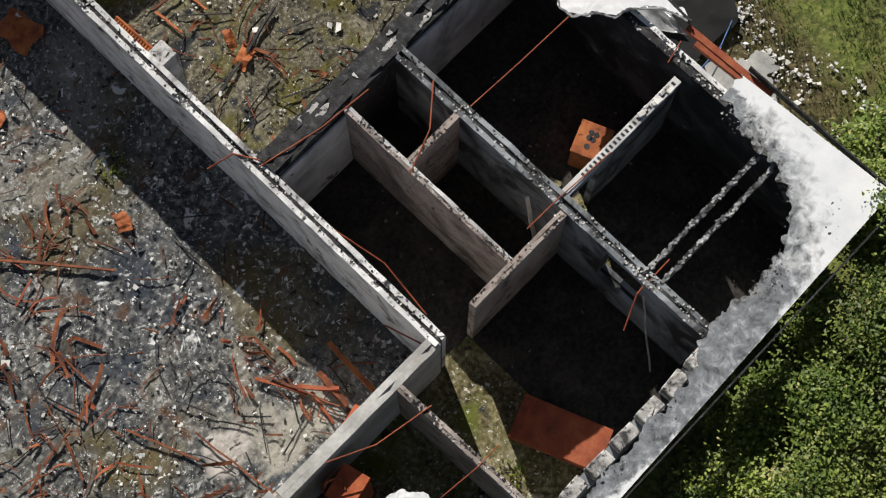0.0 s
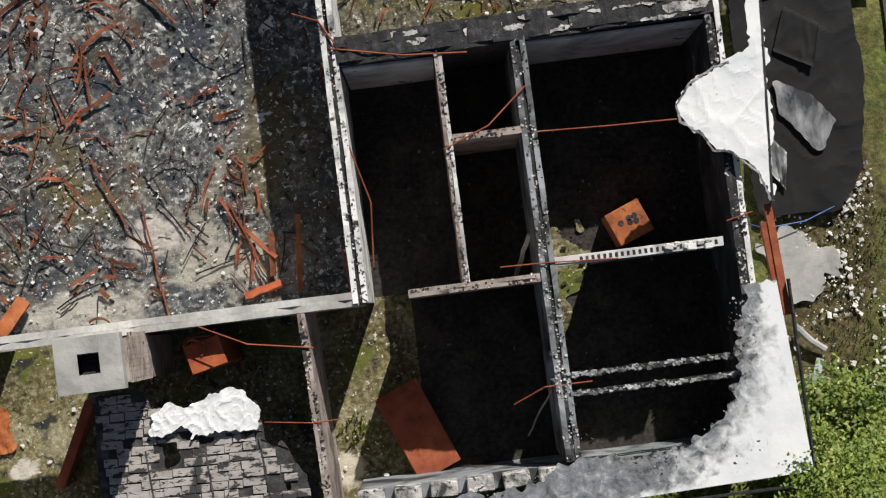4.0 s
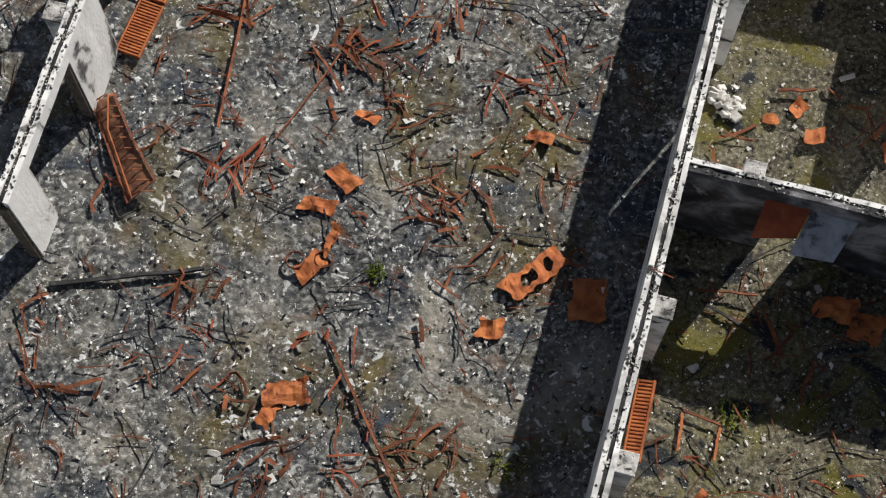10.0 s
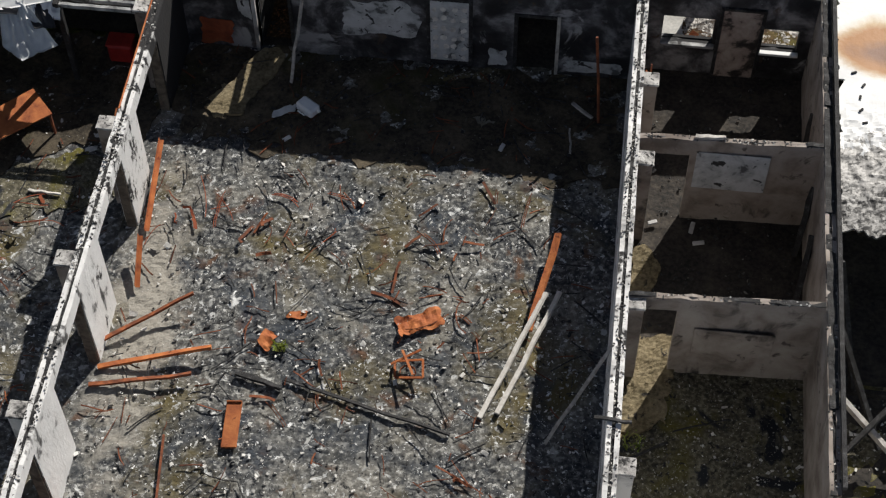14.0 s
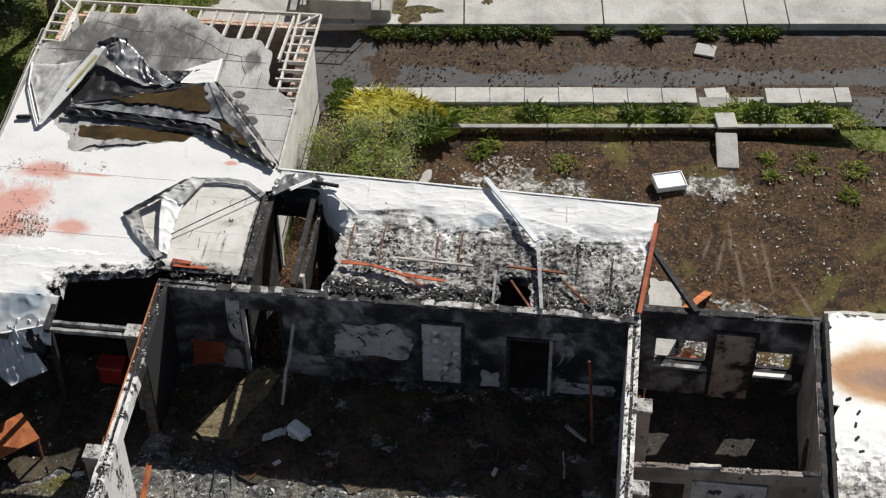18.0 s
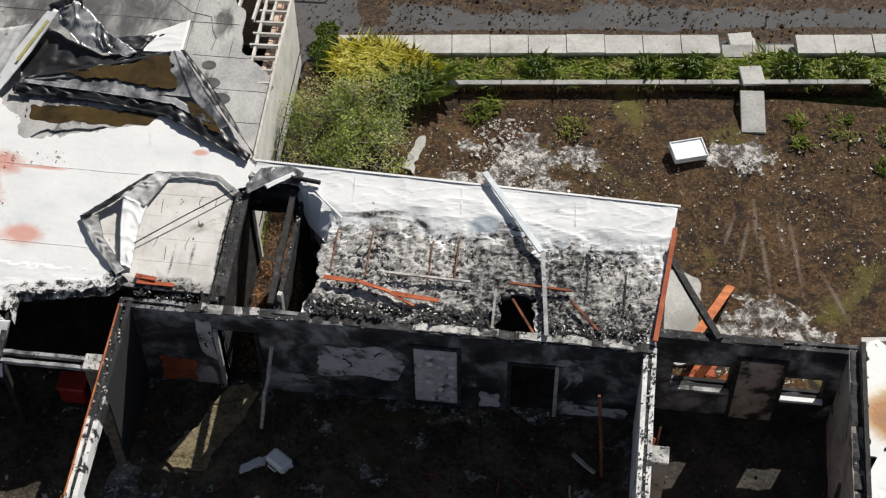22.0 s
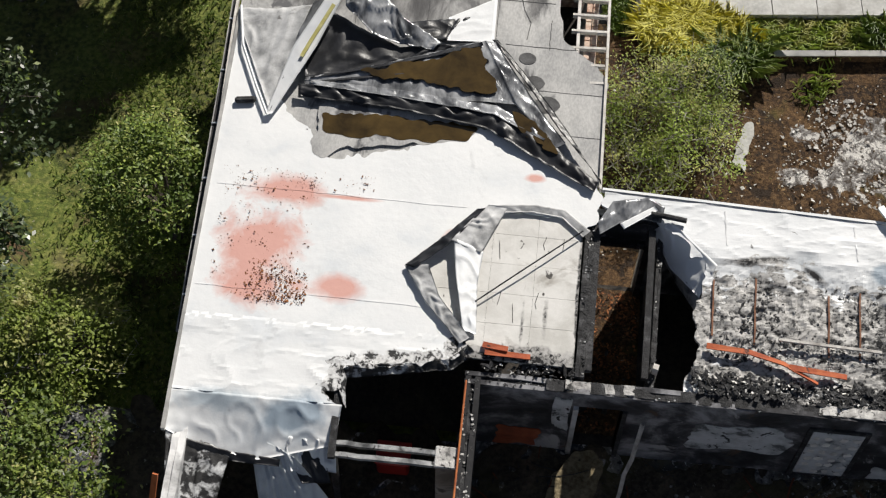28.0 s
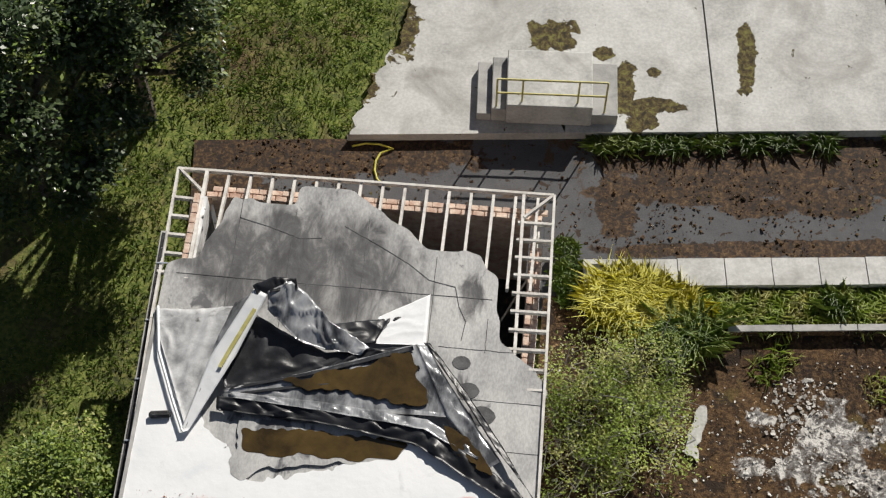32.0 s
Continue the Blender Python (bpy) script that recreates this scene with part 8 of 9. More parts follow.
slab_thing("paving_slab", 13.35, 9.3, -0.26, 12, 0, 4, 0.6, 1.2, 0.07, CONCRETE, "pale paving slab leaning on the planter edge", "slab")
slab_thing("paving_slab", 13.3, 10.35, -0.08, 2, 3, 12, 0.58, 0.62, 0.07, CONCRETE, "pale paving slab lying across the planter", "slab")
slab_thing("paving_slab", 13.1, 11.85, -0.6, 0, 0, 5, 0.7, 0.5, 0.12, CONCRETE, "stacked pale slab on the lane", "slab")
slab_thing("paving_slab", 13.05, 11.9, -0.475, 0, 0, 12, 0.62, 0.5, 0.12, CONCRETE, "stacked pale slab on the lane", "slab")
slab_thing("paving_slab", 12.75, 14.1, -0.59, 0, 0, -10, 0.6, 0.55, 0.06, CONCRETE, "broken pale slab on the lane", "slab")
slab_thing("fallen_board", 17.3, -21.97, 0.1, 4, -6, 38, 0.62, 0.3, 0.03, PLASTER_CLEAN, "white board lying on the mossy rubble", "board")
slab_thing("fallen_board", 17.6, -21.15, 0.1, 5, 4, 40, 0.34, 0.12, 0.03, TIMBER_WHITE, "small white board on the mossy rubble", "board")
rusty_box("steel_tank", 3.35, -28.62, 12, 0.85, 0.5, 0.55, "orange rusted steel tank by the south wall", "tank", 0, RUST)
bx = thing("polystyrene_tray", (11.8, 7.85, -0.35), "white polystyrene tray on the moss", "tray")
m = pose(11.8, 7.85, -0.30, 4, 3, 20)
part("tray", moved(cbox(-0.42, -0.28, 0, 0.42, 0.28, 0.16, 0.02), m), WHITE_PLASTIC, bx)
part("rim", join(*[moved(cbox(*q, 0.006), m) for q in ((-0.42, -0.28, 0.161, 0.42, -0.25, 0.19), (-0.42, 0.25, 0.161, 0.42, 0.28, 0.19), (-0.42, -0.249, 0.161, -0.39, 0.249, 0.19), (0.39, -0.249, 0.161, 0.42, 0.249, 0.19))]), WHITE_PLASTIC, bx)
ob = mesh_ob("pale_board", *sheet([(5.2, 7.65), (5.42, 7.7), (5.25, 6.8), (5.28, 6.35), (5.15, 6.6), (4.95, 6.6)], -0.27, 0.05, 0.05, 0.03), CONCRETE)
tagged(ob, "broken pale board lying on the moss", "board")
setting("concrete_pad", sheet([(11.15, 1.7), (12.1, 1.7), (12.15, 2.3), (12.2, 4.0), (11.45, 4.3), (11.2, 2.4)], -0.29, 0.06, 0.10, 0.1), CONCRETE, "broken concrete pad by the range's end")
ob = mesh_ob("charred_beam", *strip([(11.22, 2.4, 2.78), (11.75, 1.4, 2.77), (12.35, 0.32, 2.76)], 0.13, 0.13), CHARRED)
tagged(ob, "charred beam lying from the range roof to the room wall", "beam", "collapsed beams")
for a, b in (((12.9, 3.95, -0.3), (11.85, 0.62, 2.2)), ((12.5, 1.1, -0.3), (13.0, 1.4, 0.0)), ((12.0, 1.0, -0.3), (12.4, 1.5, 0.1))):
    tagged(mesh_ob("rusty_plate", *beam(a, b, 0.2, 0.02), RUST), "orange rusted plate among rubble", "plate", "rusted plates by the wall")
stp = thing("loading_steps", (1.8, 14.9, -0.35), "concrete loading platform with side steps and yellow railing", "steps")
m = pose(1.78, 14.9, -0.35, 0, 0, 3)
part("platform", moved(cbox(-0.93, -0.75, 0, 0.93, 0.75, 0.68, 0.02), m), CONCRETE, stp)
for k in range(2):
    part("step", moved(cbox(-1.25 - 0.32 * k, -0.7, 0, -0.935 - 0.32 * k, 0.7, 0.45 - 0.2 * k, 0.015), m), CONCRETE_GREY, stp)
part("step", moved(cbox(0.935, -0.7, 0, 1.5, 0.7, 0.35, 0.015), m), CONCRETE_GREY, stp)
rl = thing("railing", (1.8, 14.3, 0.3), "faded yellow tubular railing on the platform", "railing")
for z in (1.25, 1.75):
    part("rail", moved(tube([(-1.15, -0.62, z - 0.3), (1.2, -0.62, z - 0.3)], 0.025, 6), m), YELLOW_PAINT, rl)
for x in (-1.15, -0.6, 0.6, 1.2):
    part("post", moved(tube([(x, -0.62, 0.66 if abs(x) < 1 else 0.34), (x, -0.62, 1.45)], 0.022, 6), m), YELLOW_PAINT, rl)
hose = [(-2.4 + 0.9 * k / 3 if k < 4 else -1.5 + 0.35 * math.cos((k - 4) * 0.5 + 2.4), 13.3 + 0.12 * math.sin(k) if k < 4 else 12.85 + 0.5 * math.sin((k - 4) * 0.5 + 2.4), -0.55) for k in range(10)]
tagged(mesh_ob("hose", *tube(hose, 0.025, 6), LEAF_YELLOW), "pale hose curled on the lane", "hose")


# ---- planting ----
def leaves(name, clumps, n, size, material, parent, spread=0.35, flat=0.35, long=1.0):
    """Many small leaves gathered about clump centres."""
    c = np.array(clumps, float)
    w = rng.uniform(0.15, 1.0, len(c)) ** 1.5
    pick = rng.choice(len(c), n, p=w / w.sum())
    p = c[pick, :3] + rng.normal(0, 1, (n, 3)) * (c[pick, 3:4] * spread) * np.array([1, 1, 0.55])
    nrm = rng.normal(0, 0.6, (n, 3)) + np.array([0.15, 0.45, 1.0])
    nrm /= np.linalg.norm(nrm, axis=1, keepdims=True)
    t = np.cross(nrm, rng.normal(0, 1, (n, 3)))
    t /= np.linalg.norm(t, axis=1, keepdims=True)
    b = np.cross(nrm, t)
    s = size * rng.uniform(0.6, 1.4, (n, 1))
    v = np.stack([p - t * s * long, p + b * s * 0.5 + nrm * s * 0.12, p + t * s * long, p - b * s * 0.5 + nrm * s * 0.12], 1).reshape(-1, 3)
    o = np.array(parent.matrix_basis.translation) if parent is not None else np.zeros(3)
    me = bpy.data.meshes.new(name)
    me.vertices.add(4 * n)
    me.vertices.foreach_set("co", (v - o).astype(np.float32).ravel())
    me.loops.add(4 * n)
    me.loops.foreach_set("vertex_index", np.arange(4 * n, dtype=np.int32))
    me.polygons.add(n)
    me.polygons.foreach_set("loop_start", np.arange(0, 4 * n, 4, dtype=np.int32))
    me.polygons.foreach_set("loop_total", np.full(n, 4, dtype=np.int32))
    me.materials.append(material)
    me.update()
    me.validate()
    ob = new(name, me)
    if parent is not None:
        ob.parent = parent
    return ob


def tree(name, x, y, r, h, material, n, size, label, z0=0.0, trunk=True, cat="tree"):
    ob = thing(name, (x, y, z0), label, cat, "trees and shrubs round the building")
    cl, limbs = [], []
    for k in range(int(26 + 16 * r)):
        a, q = rng.uniform(0, math.tau), math.sqrt(rng.uniform(0, 1)) * r
        zz = z0 + h * (0.35 + 0.65 * math.sqrt(max(0.0, 1 - (q / r) ** 2)) * rng.uniform(0.55, 1.0))
        cl.append((x + q * math.cos(a), y + q * math.sin(a), zz, 0.55 + 0.22 * r))
        if k % 3 == 0:
            limbs.append(tube([(x, y, z0 + 0.25 * h), (x + 0.5 * q * math.cos(a), y + 0.5 * q * math.sin(a), z0 + 0.25 * h + 0.5 * (zz - z0 - 0.25 * h)), (x + q * math.cos(a), y + q * math.sin(a), zz)], [0.05 * r, 0.03 * r, 0.008], 5))
    part("trunk", tube([(x, y, z0 - 0.1), (x + 0.04, y, z0 + 0.15 * h), (x, y + 0.03, z0 + 0.4 * h)], [0.09 * r, 0.07 * r, 0.05 * r], 7), BARK, ob)
    for g2 in limbs:
        part("limb", g2, BARK, ob)
    leaves("crown", cl, int(0.65 * n), size, material, ob, 0.24)
    other = {LEAF: LEAF_OLIVE, LEAF_OLIVE: LEAF_OLIVE, LEAF_SHADED: LEAF}[material]
    leaves("tip_foliage", cl, int((0.12 if material is LEAF_SHADED else 0.2 if material is LEAF_OLIVE else 0.35) * n), size * 0.9, other, ob, 0.26)
    twigs = [tube([(c[0] + rng.normal(0, 0.15), c[1] + rng.normal(0, 0.15), c[2] - 0.3), (c[0] + rng.normal(0, 0.2), c[1] + rng.normal(0, 0.2), c[2] + 0.12)], [0.012, 0.004], 4) for c in cl for _ in range(2 if material is LEAF_OLIVE else 3)]
    tagged(part("twig_mass", join(*twigs), TIMBER_GREY if material is LEAF_OLIVE else BARK, ob), kind="stuff")
    return ob


for x, y, r, h, mtl, n, s in ((18.6, -32.5, 1.6, 3.6, LEAF, 26000, 0.046), (16.6, -33.2, 1.7, 3.1, LEAF, 26000, 0.046), (14.6, -33.6, 1.7, 2.7, LEAF, 26000, 0.046), (12.7, -34.0, 1.6, 2.3, LEAF, 26000, 0.046), (20.4, -32.6, 1.6, 2.6, LEAF, 26000, 0.046), (17.8, -35.2, 1.8, 3.0, LEAF, 24000, 0.05), (15.4, -35.6, 1.8, 2.8, LEAF, 24000, 0.05), (19.4, -30.6, 0.7, 1.3, LEAF, 2500, 0.06)):
    tree("shrub", x, y, r, h, mtl, n, s, "dense green leafy shrub crowding the eave", cat="shrub")
for x, y, r, h, mtl, n, s, lab in ((-6.15, 3.75, 1.5, 3.3, LEAF, 12000, 0.045, "light green young tree beside the white roof"), (-7.8, 0.8, 1.3, 1.5, LEAF_OLIVE, 6500, 0.05, "low yellow-green bush west of the wing"), (-7.9, -1.8, 1.5, 1.7, LEAF, 7000, 0.055, "low green bush west of the wing"),
                               (-7.0, 13.7, 2.2, 6.5, LEAF_SHADED, 30000, 0.07, "dark leafy tree, shade put into its leaf colour"),
                               (-8.8, 11.6, 2.2, 6.5, LEAF_SHADED, 30000, 0.07, "dark leafy tree, shade put into its leaf colour"),
                               (-10.7, 9.5, 2.0, 6.0, LEAF_SHADED, 20000, 0.07, "dark leafy tree, shade put into its leaf colour"),
                               (-8.2, 17.4, 2.4, 6.5, LEAF_SHADED, 24000, 0.07, "dark leafy tree, shade put into its leaf colour"),
                               (-11.6, 14.0, 2.4, 6.5, LEAF_SHADED, 11000, 0.07, "dark leafy tree, shade put into its leaf colour"),
                               (-11.8, 18.2, 2.3, 6.0, LEAF_SHADED, 8000, 0.07, "dark leafy tree, shade put into its leaf colour"),
                               (-12.6, 6.4, 1.9, 5.5, LEAF_SHADED, 7000, 0.07, "dark leafy tree, shade put into its leaf colour"),
                               (-10.2, 5.0, 1.5, 3.4, LEAF_SHADED, 6000, 0.07, "dark leafy tree, shade put into its leaf colour"),
                               (-10.3, 1.8, 1.6, 3.4, LEAF_SHADED, 6000, 0.07, "dark leafy tree, shade put into its leaf colour")):
    tree("young_tree", x, y, r, h, mtl, n, s, lab, -0.1 - 0.5 * min(1.0, max(0.0, y / 8)))
for x, y, r, h, n in ((3.1, 7.5, 0.95, 1.3, 5500), (3.9, 6.5, 0.95, 1.1, 5500), (2.95, 5.8, 0.8, 0.9, 4000), (4.0, 7.9, 0.8, 1.2, 4500), (2.8, 6.7, 0.7, 1.0, 3500), (4.4, 7.1, 0.5, 0.8, 2200)):
    tree("shrub", x, y + 0.1, 1.1 * r, 1.35 * h, LEAF_OLIVE, int(0.6 * n), 0.034, "sparse olive-green shrub in the courtyard corner", -0.38, cat="shrub")


def land(x, y):
    return -0.1 - 0.56 * min(1.0, max(0.0, y / 8))


def blades(name, boxes, n, length, width, material, label, zf=lambda x, y: -0.34, lean=0.5):
    """Upright leaning blades of grass over patches (x, y, radius)."""
    c = np.array(boxes, float)
    pick = rng.integers(0, len(c), n)
    ang, q = rng.uniform(0, math.tau, n), np.sqrt(rng.uniform(0, 1, n)) * c[pick, 2]
    bx, by = c[pick, 0] + q * np.cos(ang), c[pick, 1] + q * np.sin(ang)
    bz = np.array([zf(a, b) for a, b in zip(bx, by)])
    a2 = rng.uniform(0, math.tau, n)
    ln = length * rng.uniform(0.5, 1.3, n)
    dx, dy = np.cos(a2) * ln * lean * rng.uniform(0.2, 1.4, n), np.sin(a2) * ln * lean * rng.uniform(0.2, 1.4, n)
    wx, wy = -np.sin(a2) * width, np.cos(a2) * width
    base, midp = np.stack([bx, by, bz - 0.02], 1), np.stack([bx + dx * 0.45, by + dy * 0.45, bz + ln * 0.75], 1)
    tip = np.stack([bx + dx, by + dy, bz + ln * 0.8], 1)
    w = np.stack([wx, wy, 0 * wx], 1)
    v = np.stack([base - w, base + w, midp + w * 0.8, tip, midp - w * 0.8], 1).reshape(-1, 3)
    me = bpy.data.meshes.new(name)
    me.from_pydata(v.tolist(), [], [tuple(range(5 * i, 5 * i + 5)) for i in range(n)])
    me.materials.append(material)
    return tagged(new(name, me), label, "grass", kind="stuff")


blades("tall_yellow_grass", [(3.4, 9.85, 0.5), (4.1, 9.7, 0.55), (4.7, 9.6, 0.5), (4.0, 10.0, 0.35)], 8000, 0.42, 0.014, LEAF_YELLOW, "tall yellow grass clump beside the kerb", lean=1.1)
blades("tall_green_grass", [(5.2, 9.2, 0.4), (4.7, 9.0, 0.4)], 1400, 0.5, 0.012, LEAF, "tall green sedge beside the kerb", lean=0.9)
blades("planter_grass", [(*north(u, -0.42 + 0.2 * math.sin(3 * u)), 0.42) for u in np.linspace(2.4, 13.8, 26)], 7000, 0.18, 0.012, LEAF_OLIVE, "yellow-green grass filling the planter", lambda x, y: -0.29, 1.8)
blades("planter_weeds", [(*north(u, -0.4), 0.3) for u in (5.2, 7.9, 9.0, 11.5, 13.0)], 1400, 0.35, 0.012, LEAF, "green weeds in the planter", lambda x, y: -0.29, 0.7)
blades("moss_weeds", [(6.6, 8.60, 0.35), (8.9, 8.40, 0.4), (14.5, 9.20, 0.25), (15.6, 9.10, 0.5), (16.8, 9.00, 0.4), (16.6, 7.90, 0.3), (14.5, 8.50, 0.2), (17.3, 10.30, 0.6), (6.9, 8.90, 0.3)], 700, 0.14, 0.012, LEAF_OLIVE, "green weeds on the moss", lean=1.6)
blades("lane_edge_grass", [(*north(u, 3.82), 0.25) for u in (0.6, 1.2, 1.8, 2.3, 3.1, 3.9, 4.6, 5.5, 7.2, 8.8, 10.5, 11.4, 12.2)], 3600, 0.2, 0.012, LEAF, "grass along the foot of the apron", lambda x, y: -0.58, lean=1.6)
blades("west_grass", [(-8.5 + 3.2 * ((k * 0.618) % 1.0), -4.0 + 17.0 * k / 60, 0.9) for k in range(60)], 6500, 0.07, 0.012, LEAF, "rough green grass west of the wing", land, 2.0)
blades("north_west_grass", [(-7.4 + 5.2 * ((k * 0.618) % 1.0), 13.4 + 6.0 * k / 40, 0.8) for k in range(40)], 5000, 0.07, 0.012, LEAF, "rough green grass beyond the lane", land, 2.0)
blades("dry_grass", [(-8.5 + 3.6 * ((k * 0.618) % 1.0), -4.0 + 17.0 * k / 40, 0.7) for k in range(40)] + [(-7.4 + 5.2 * ((k * 0.414) % 1.0), 13.4 + 6.0 * k / 20, 0.6) for k in range(20)], 4500, 0.07, 0.012, LEAF_OLIVE, "yellowing grass among the green", land, 1.1)
blades("corner_grass", [(2.4, 11.0, 0.3), (2.5, 10.5, 0.3), (2.55, 9.9, 0.3), (2.35, 10.3, 0.3)], 1500, 0.15, 0.012, LEAF, "green grass at the kerb's end", lean=0.9)
blades("east_grass", [(rng.uniform(19.6, 23), rng.uniform(-31, -27), 0.6) for _ in range(30)], 1800, 0.06, 0.010, LEAF, "short grass east of the building", lambda x, y: -0.1, 0.9)
blades("hall_weeds", [(9.4, -20.6, 0.3), (6.23, -17.84, 0.18), (11.3, -21.6, 0.18), (10.5, -29.95, 0.28), (11.5, -9.9, 0.25), (13.0, -18.6, 0.3), (4.0, -8.5, 0.12)], 380, 0.12, 0.014, LEAF_OLIVE, "green weeds sprouting from the rubble", lambda x, y: 0.03, 0.9)


# ---- scattered rubble ----
def scatter(name, regions, n, s0, s1, material, label, flat=0.5, z=0.04, clump=0.9, seed=0.0, long=1.0, oval=False):
    """Small broken pieces strewn over rectangles (x0, y0, x1, y1), thicker where a noise runs high."""
    areas = np.array([(r[2] - r[0]) * (r[3] - r[1]) for r in regions])
    cube = np.array(box(-1, -1, -1, 1, 1, 1)[0])
    vs, k = [], 0
    want = n
    while k < want:
        r = regions[rng.choice(len(regions), p=areas / areas.sum())]
        x, y = rng.uniform(r[0], r[2]), rng.uniform(r[1], r[3])
        if nz(x, y, clump, seed) + 0.5 * nz(x, y, clump * 3.3, seed + 2) < rng.uniform(-0.45, 0.55):
            continue
        if oval and (2 * (x - r[0]) / (r[2] - r[0]) - 1) ** 2 + (2 * (y - r[1]) / (r[3] - r[1]) - 1) ** 2 > 0.45 + 2.6 * nz(x, y, 0.9, seed + 4):
            continue
        s = s0 * (s1 / s0) ** (rng.random() ** 2.2)
        q = cube * np.array([s * rng.uniform(0.6, 1.3) * long, s * rng.uniform(0.5, 1.0), s * flat * rng.uniform(0.4, 1.0)]) * rng.uniform(0.3, 1.25, (8, 3))
        e = np.array(Euler((rng.uniform(-0.5, 0.5), rng.uniform(-0.5, 0.5), rng.uniform(0, 6.28))).to_matrix())
        vs.append(q @ e.T + (x, y, z + s * flat * 0.4 + 0.05 * nz(x, y, 1.3)))
        k += 1
    f0 = np.array(box(0, 0, 0, 1, 1, 1)[1])
    v = np.concatenate(vs)
    f = (f0[None] + 8 * np.arange(n)[:, None, None]).reshape(-1, 4)
    me = bpy.data.meshes.new(name)
    me.from_pydata(v.tolist(), [], f.tolist())
    me.materials.append(material)
    return tagged(new(name, me), label, "rubble", kind="stuff")


HALL, WEST, YARD, THIRD = (0.3, -27.3, 10.7, -0.3), (-6.0, -20, -0.5, -2.0), (11.3, -23.0, 18.5, -15.7), (11.3, -15.1, 18.0, -8.4)
PASS = (4.2, -31.0, 11.7, -27.9)
SOUTH_HALL = (0.3, -27.3, 10.7, -3.6)
scatter("white_rubble", [SOUTH_HALL, WEST, YARD, THIRD, PASS], 9000, 0.006, 0.042, WHITE_CHIP, "small white plaster chips strewn through the ash", 0.45, 0.04, 0.45)
scatter("plaster_lumps", [SOUTH_HALL, WEST, YARD, THIRD], 520, 0.015, 0.062, WHITE_CHIP, "larger white plaster lumps in the ash", 0.45, 0.04, 0.5, 12.0)
scatter("grey_rubble", [SOUTH_HALL, WEST, YARD, THIRD, PASS], 2200, 0.01, 0.04, GREY_CHIP, "grey ash lumps and rubble", 0.5, 0.03, 1.1, 5.0)
scatter("char_rubble", [SOUTH_HALL, WEST, YARD, THIRD], 2600, 0.01, 0.04, CHARRED, "black charcoal crumbs", 0.5, 0.03, 0.9, 9.0, 1.6)
scatter("room_rubble", [(11.2, -7.8, 14.8, 0.2), (11.2, -30.7, 17.3, -23.8), (2.2, 0.4, 3.2, 3.2), (0.4, -3.6, 10.7, -0.3)], 1900, 0.012, 0.06, CHARRED, "dark rubble on the room floors", 0.5, 0.05, 0.9, 3.0)
scatter("room_chips", [(11.3, -7.8, 14.8, 0.2), (11.3, -30.7, 17.3, -23.8), (0.5, -3.8, 10.6, -0.4)], 420, 0.008, 0.04, GREY_CHIP, "pale crumbs on the burnt room floors", 0.4, 0.07, 0.9, 13.0)
scatter("bay_litter", [(2.15, 0.3, 3.15, 3.2)], 900, 0.008, 0.035, LITTER, "ochre leaf litter on the floor of the bay", 0.3, 0.10, 1.3, 3.0)
scatter("roof_edge_char", [(0.3, 0.1, 1.9, 0.42), (3.9, 0.08, 7.8, 0.5), (8.7, 0.08, 10.9, 0.4)], 1500, 0.012, 0.06, CHARRED, "charred debris along the burnt roof edge", 0.5, 2.73, 1.5, 5.0, 1.8)
scatter("roof_edge_ash", [(0.3, 0.1, 1.9, 0.42), (3.9, 0.08, 7.8, 0.5), (8.7, 0.08, 10.9, 0.4)], 420, 0.006, 0.028, WHITE_CHIP, "white ash flakes along the burnt roof edge", 0.3, 2.75, 1.5, 9.0, 1.4)
scatter("courtyard_chips", [(2.4, 4.2, 18, 9.0), (11.2, 0.8, 15.0, 3.4)], 1500, 0.01, 0.04, WHITE_CHIP, "pale chips strewn over the moss", 0.3, -0.33, 0.5, 2.0)
PALE_CRUST = mat("pale_plaster_crust", [(0.38, (0.20, 0.18, 0.16)), (0.47, (0.42, 0.40, 0.37)), (0.6, (0.60, 0.58, 0.55))], 6.0, 0.92, 0.5, 9)
for k, (r, n) in enumerate((((6.0, 5.6, 9.2, 8.2), 520), ((8.6, 6.6, 9.8, 7.4), 90), ((12.5, 6.7, 14.2, 8.0), 260), ((12.8, 0.8, 15.0, 2.4), 420), ((5.7, 4.5, 7.0, 5.5), 120), ((11.2, 0.7, 13.0, 3.3), 260))):
    scatter("plaster_crust", [(r[0], r[1] + 0.3, r[2], r[3] + 0.3)], int(1.3 * n), 0.01, 0.06, PALE_CRUST, "broken flat pieces of pale plaster on the moss", 0.14, -0.33, 1.3, 6.0 + k, 1.0, True)
scatter("lane_litter", [(2.2, 11.3, 18, 14.2), (-5.0, 11.3, 2.2, 13.4)], 2600, 0.012, 0.05, MOSS_GROUND, "clumps of brown moss on the lane", 0.5, -0.59, 0.6, 4.0)
scatter("courtyard_moss", [(2.4, 4.2, 18, 9.0)], 3500, 0.008, 0.03, MOSS_GROUND, "clumps of brown moss in the courtyard", 0.6, -0.34, 0.9, 8.0)
scatter("east_chips", [(18.4, -30.5, 20.6, -26.2), (19.2, -28.2, 20.4, -26.6)], 900, 0.01, 0.055, WHITE_CHIP, "pale rubble beside the eave", 0.4, -0.06, 1.0, 3.0)
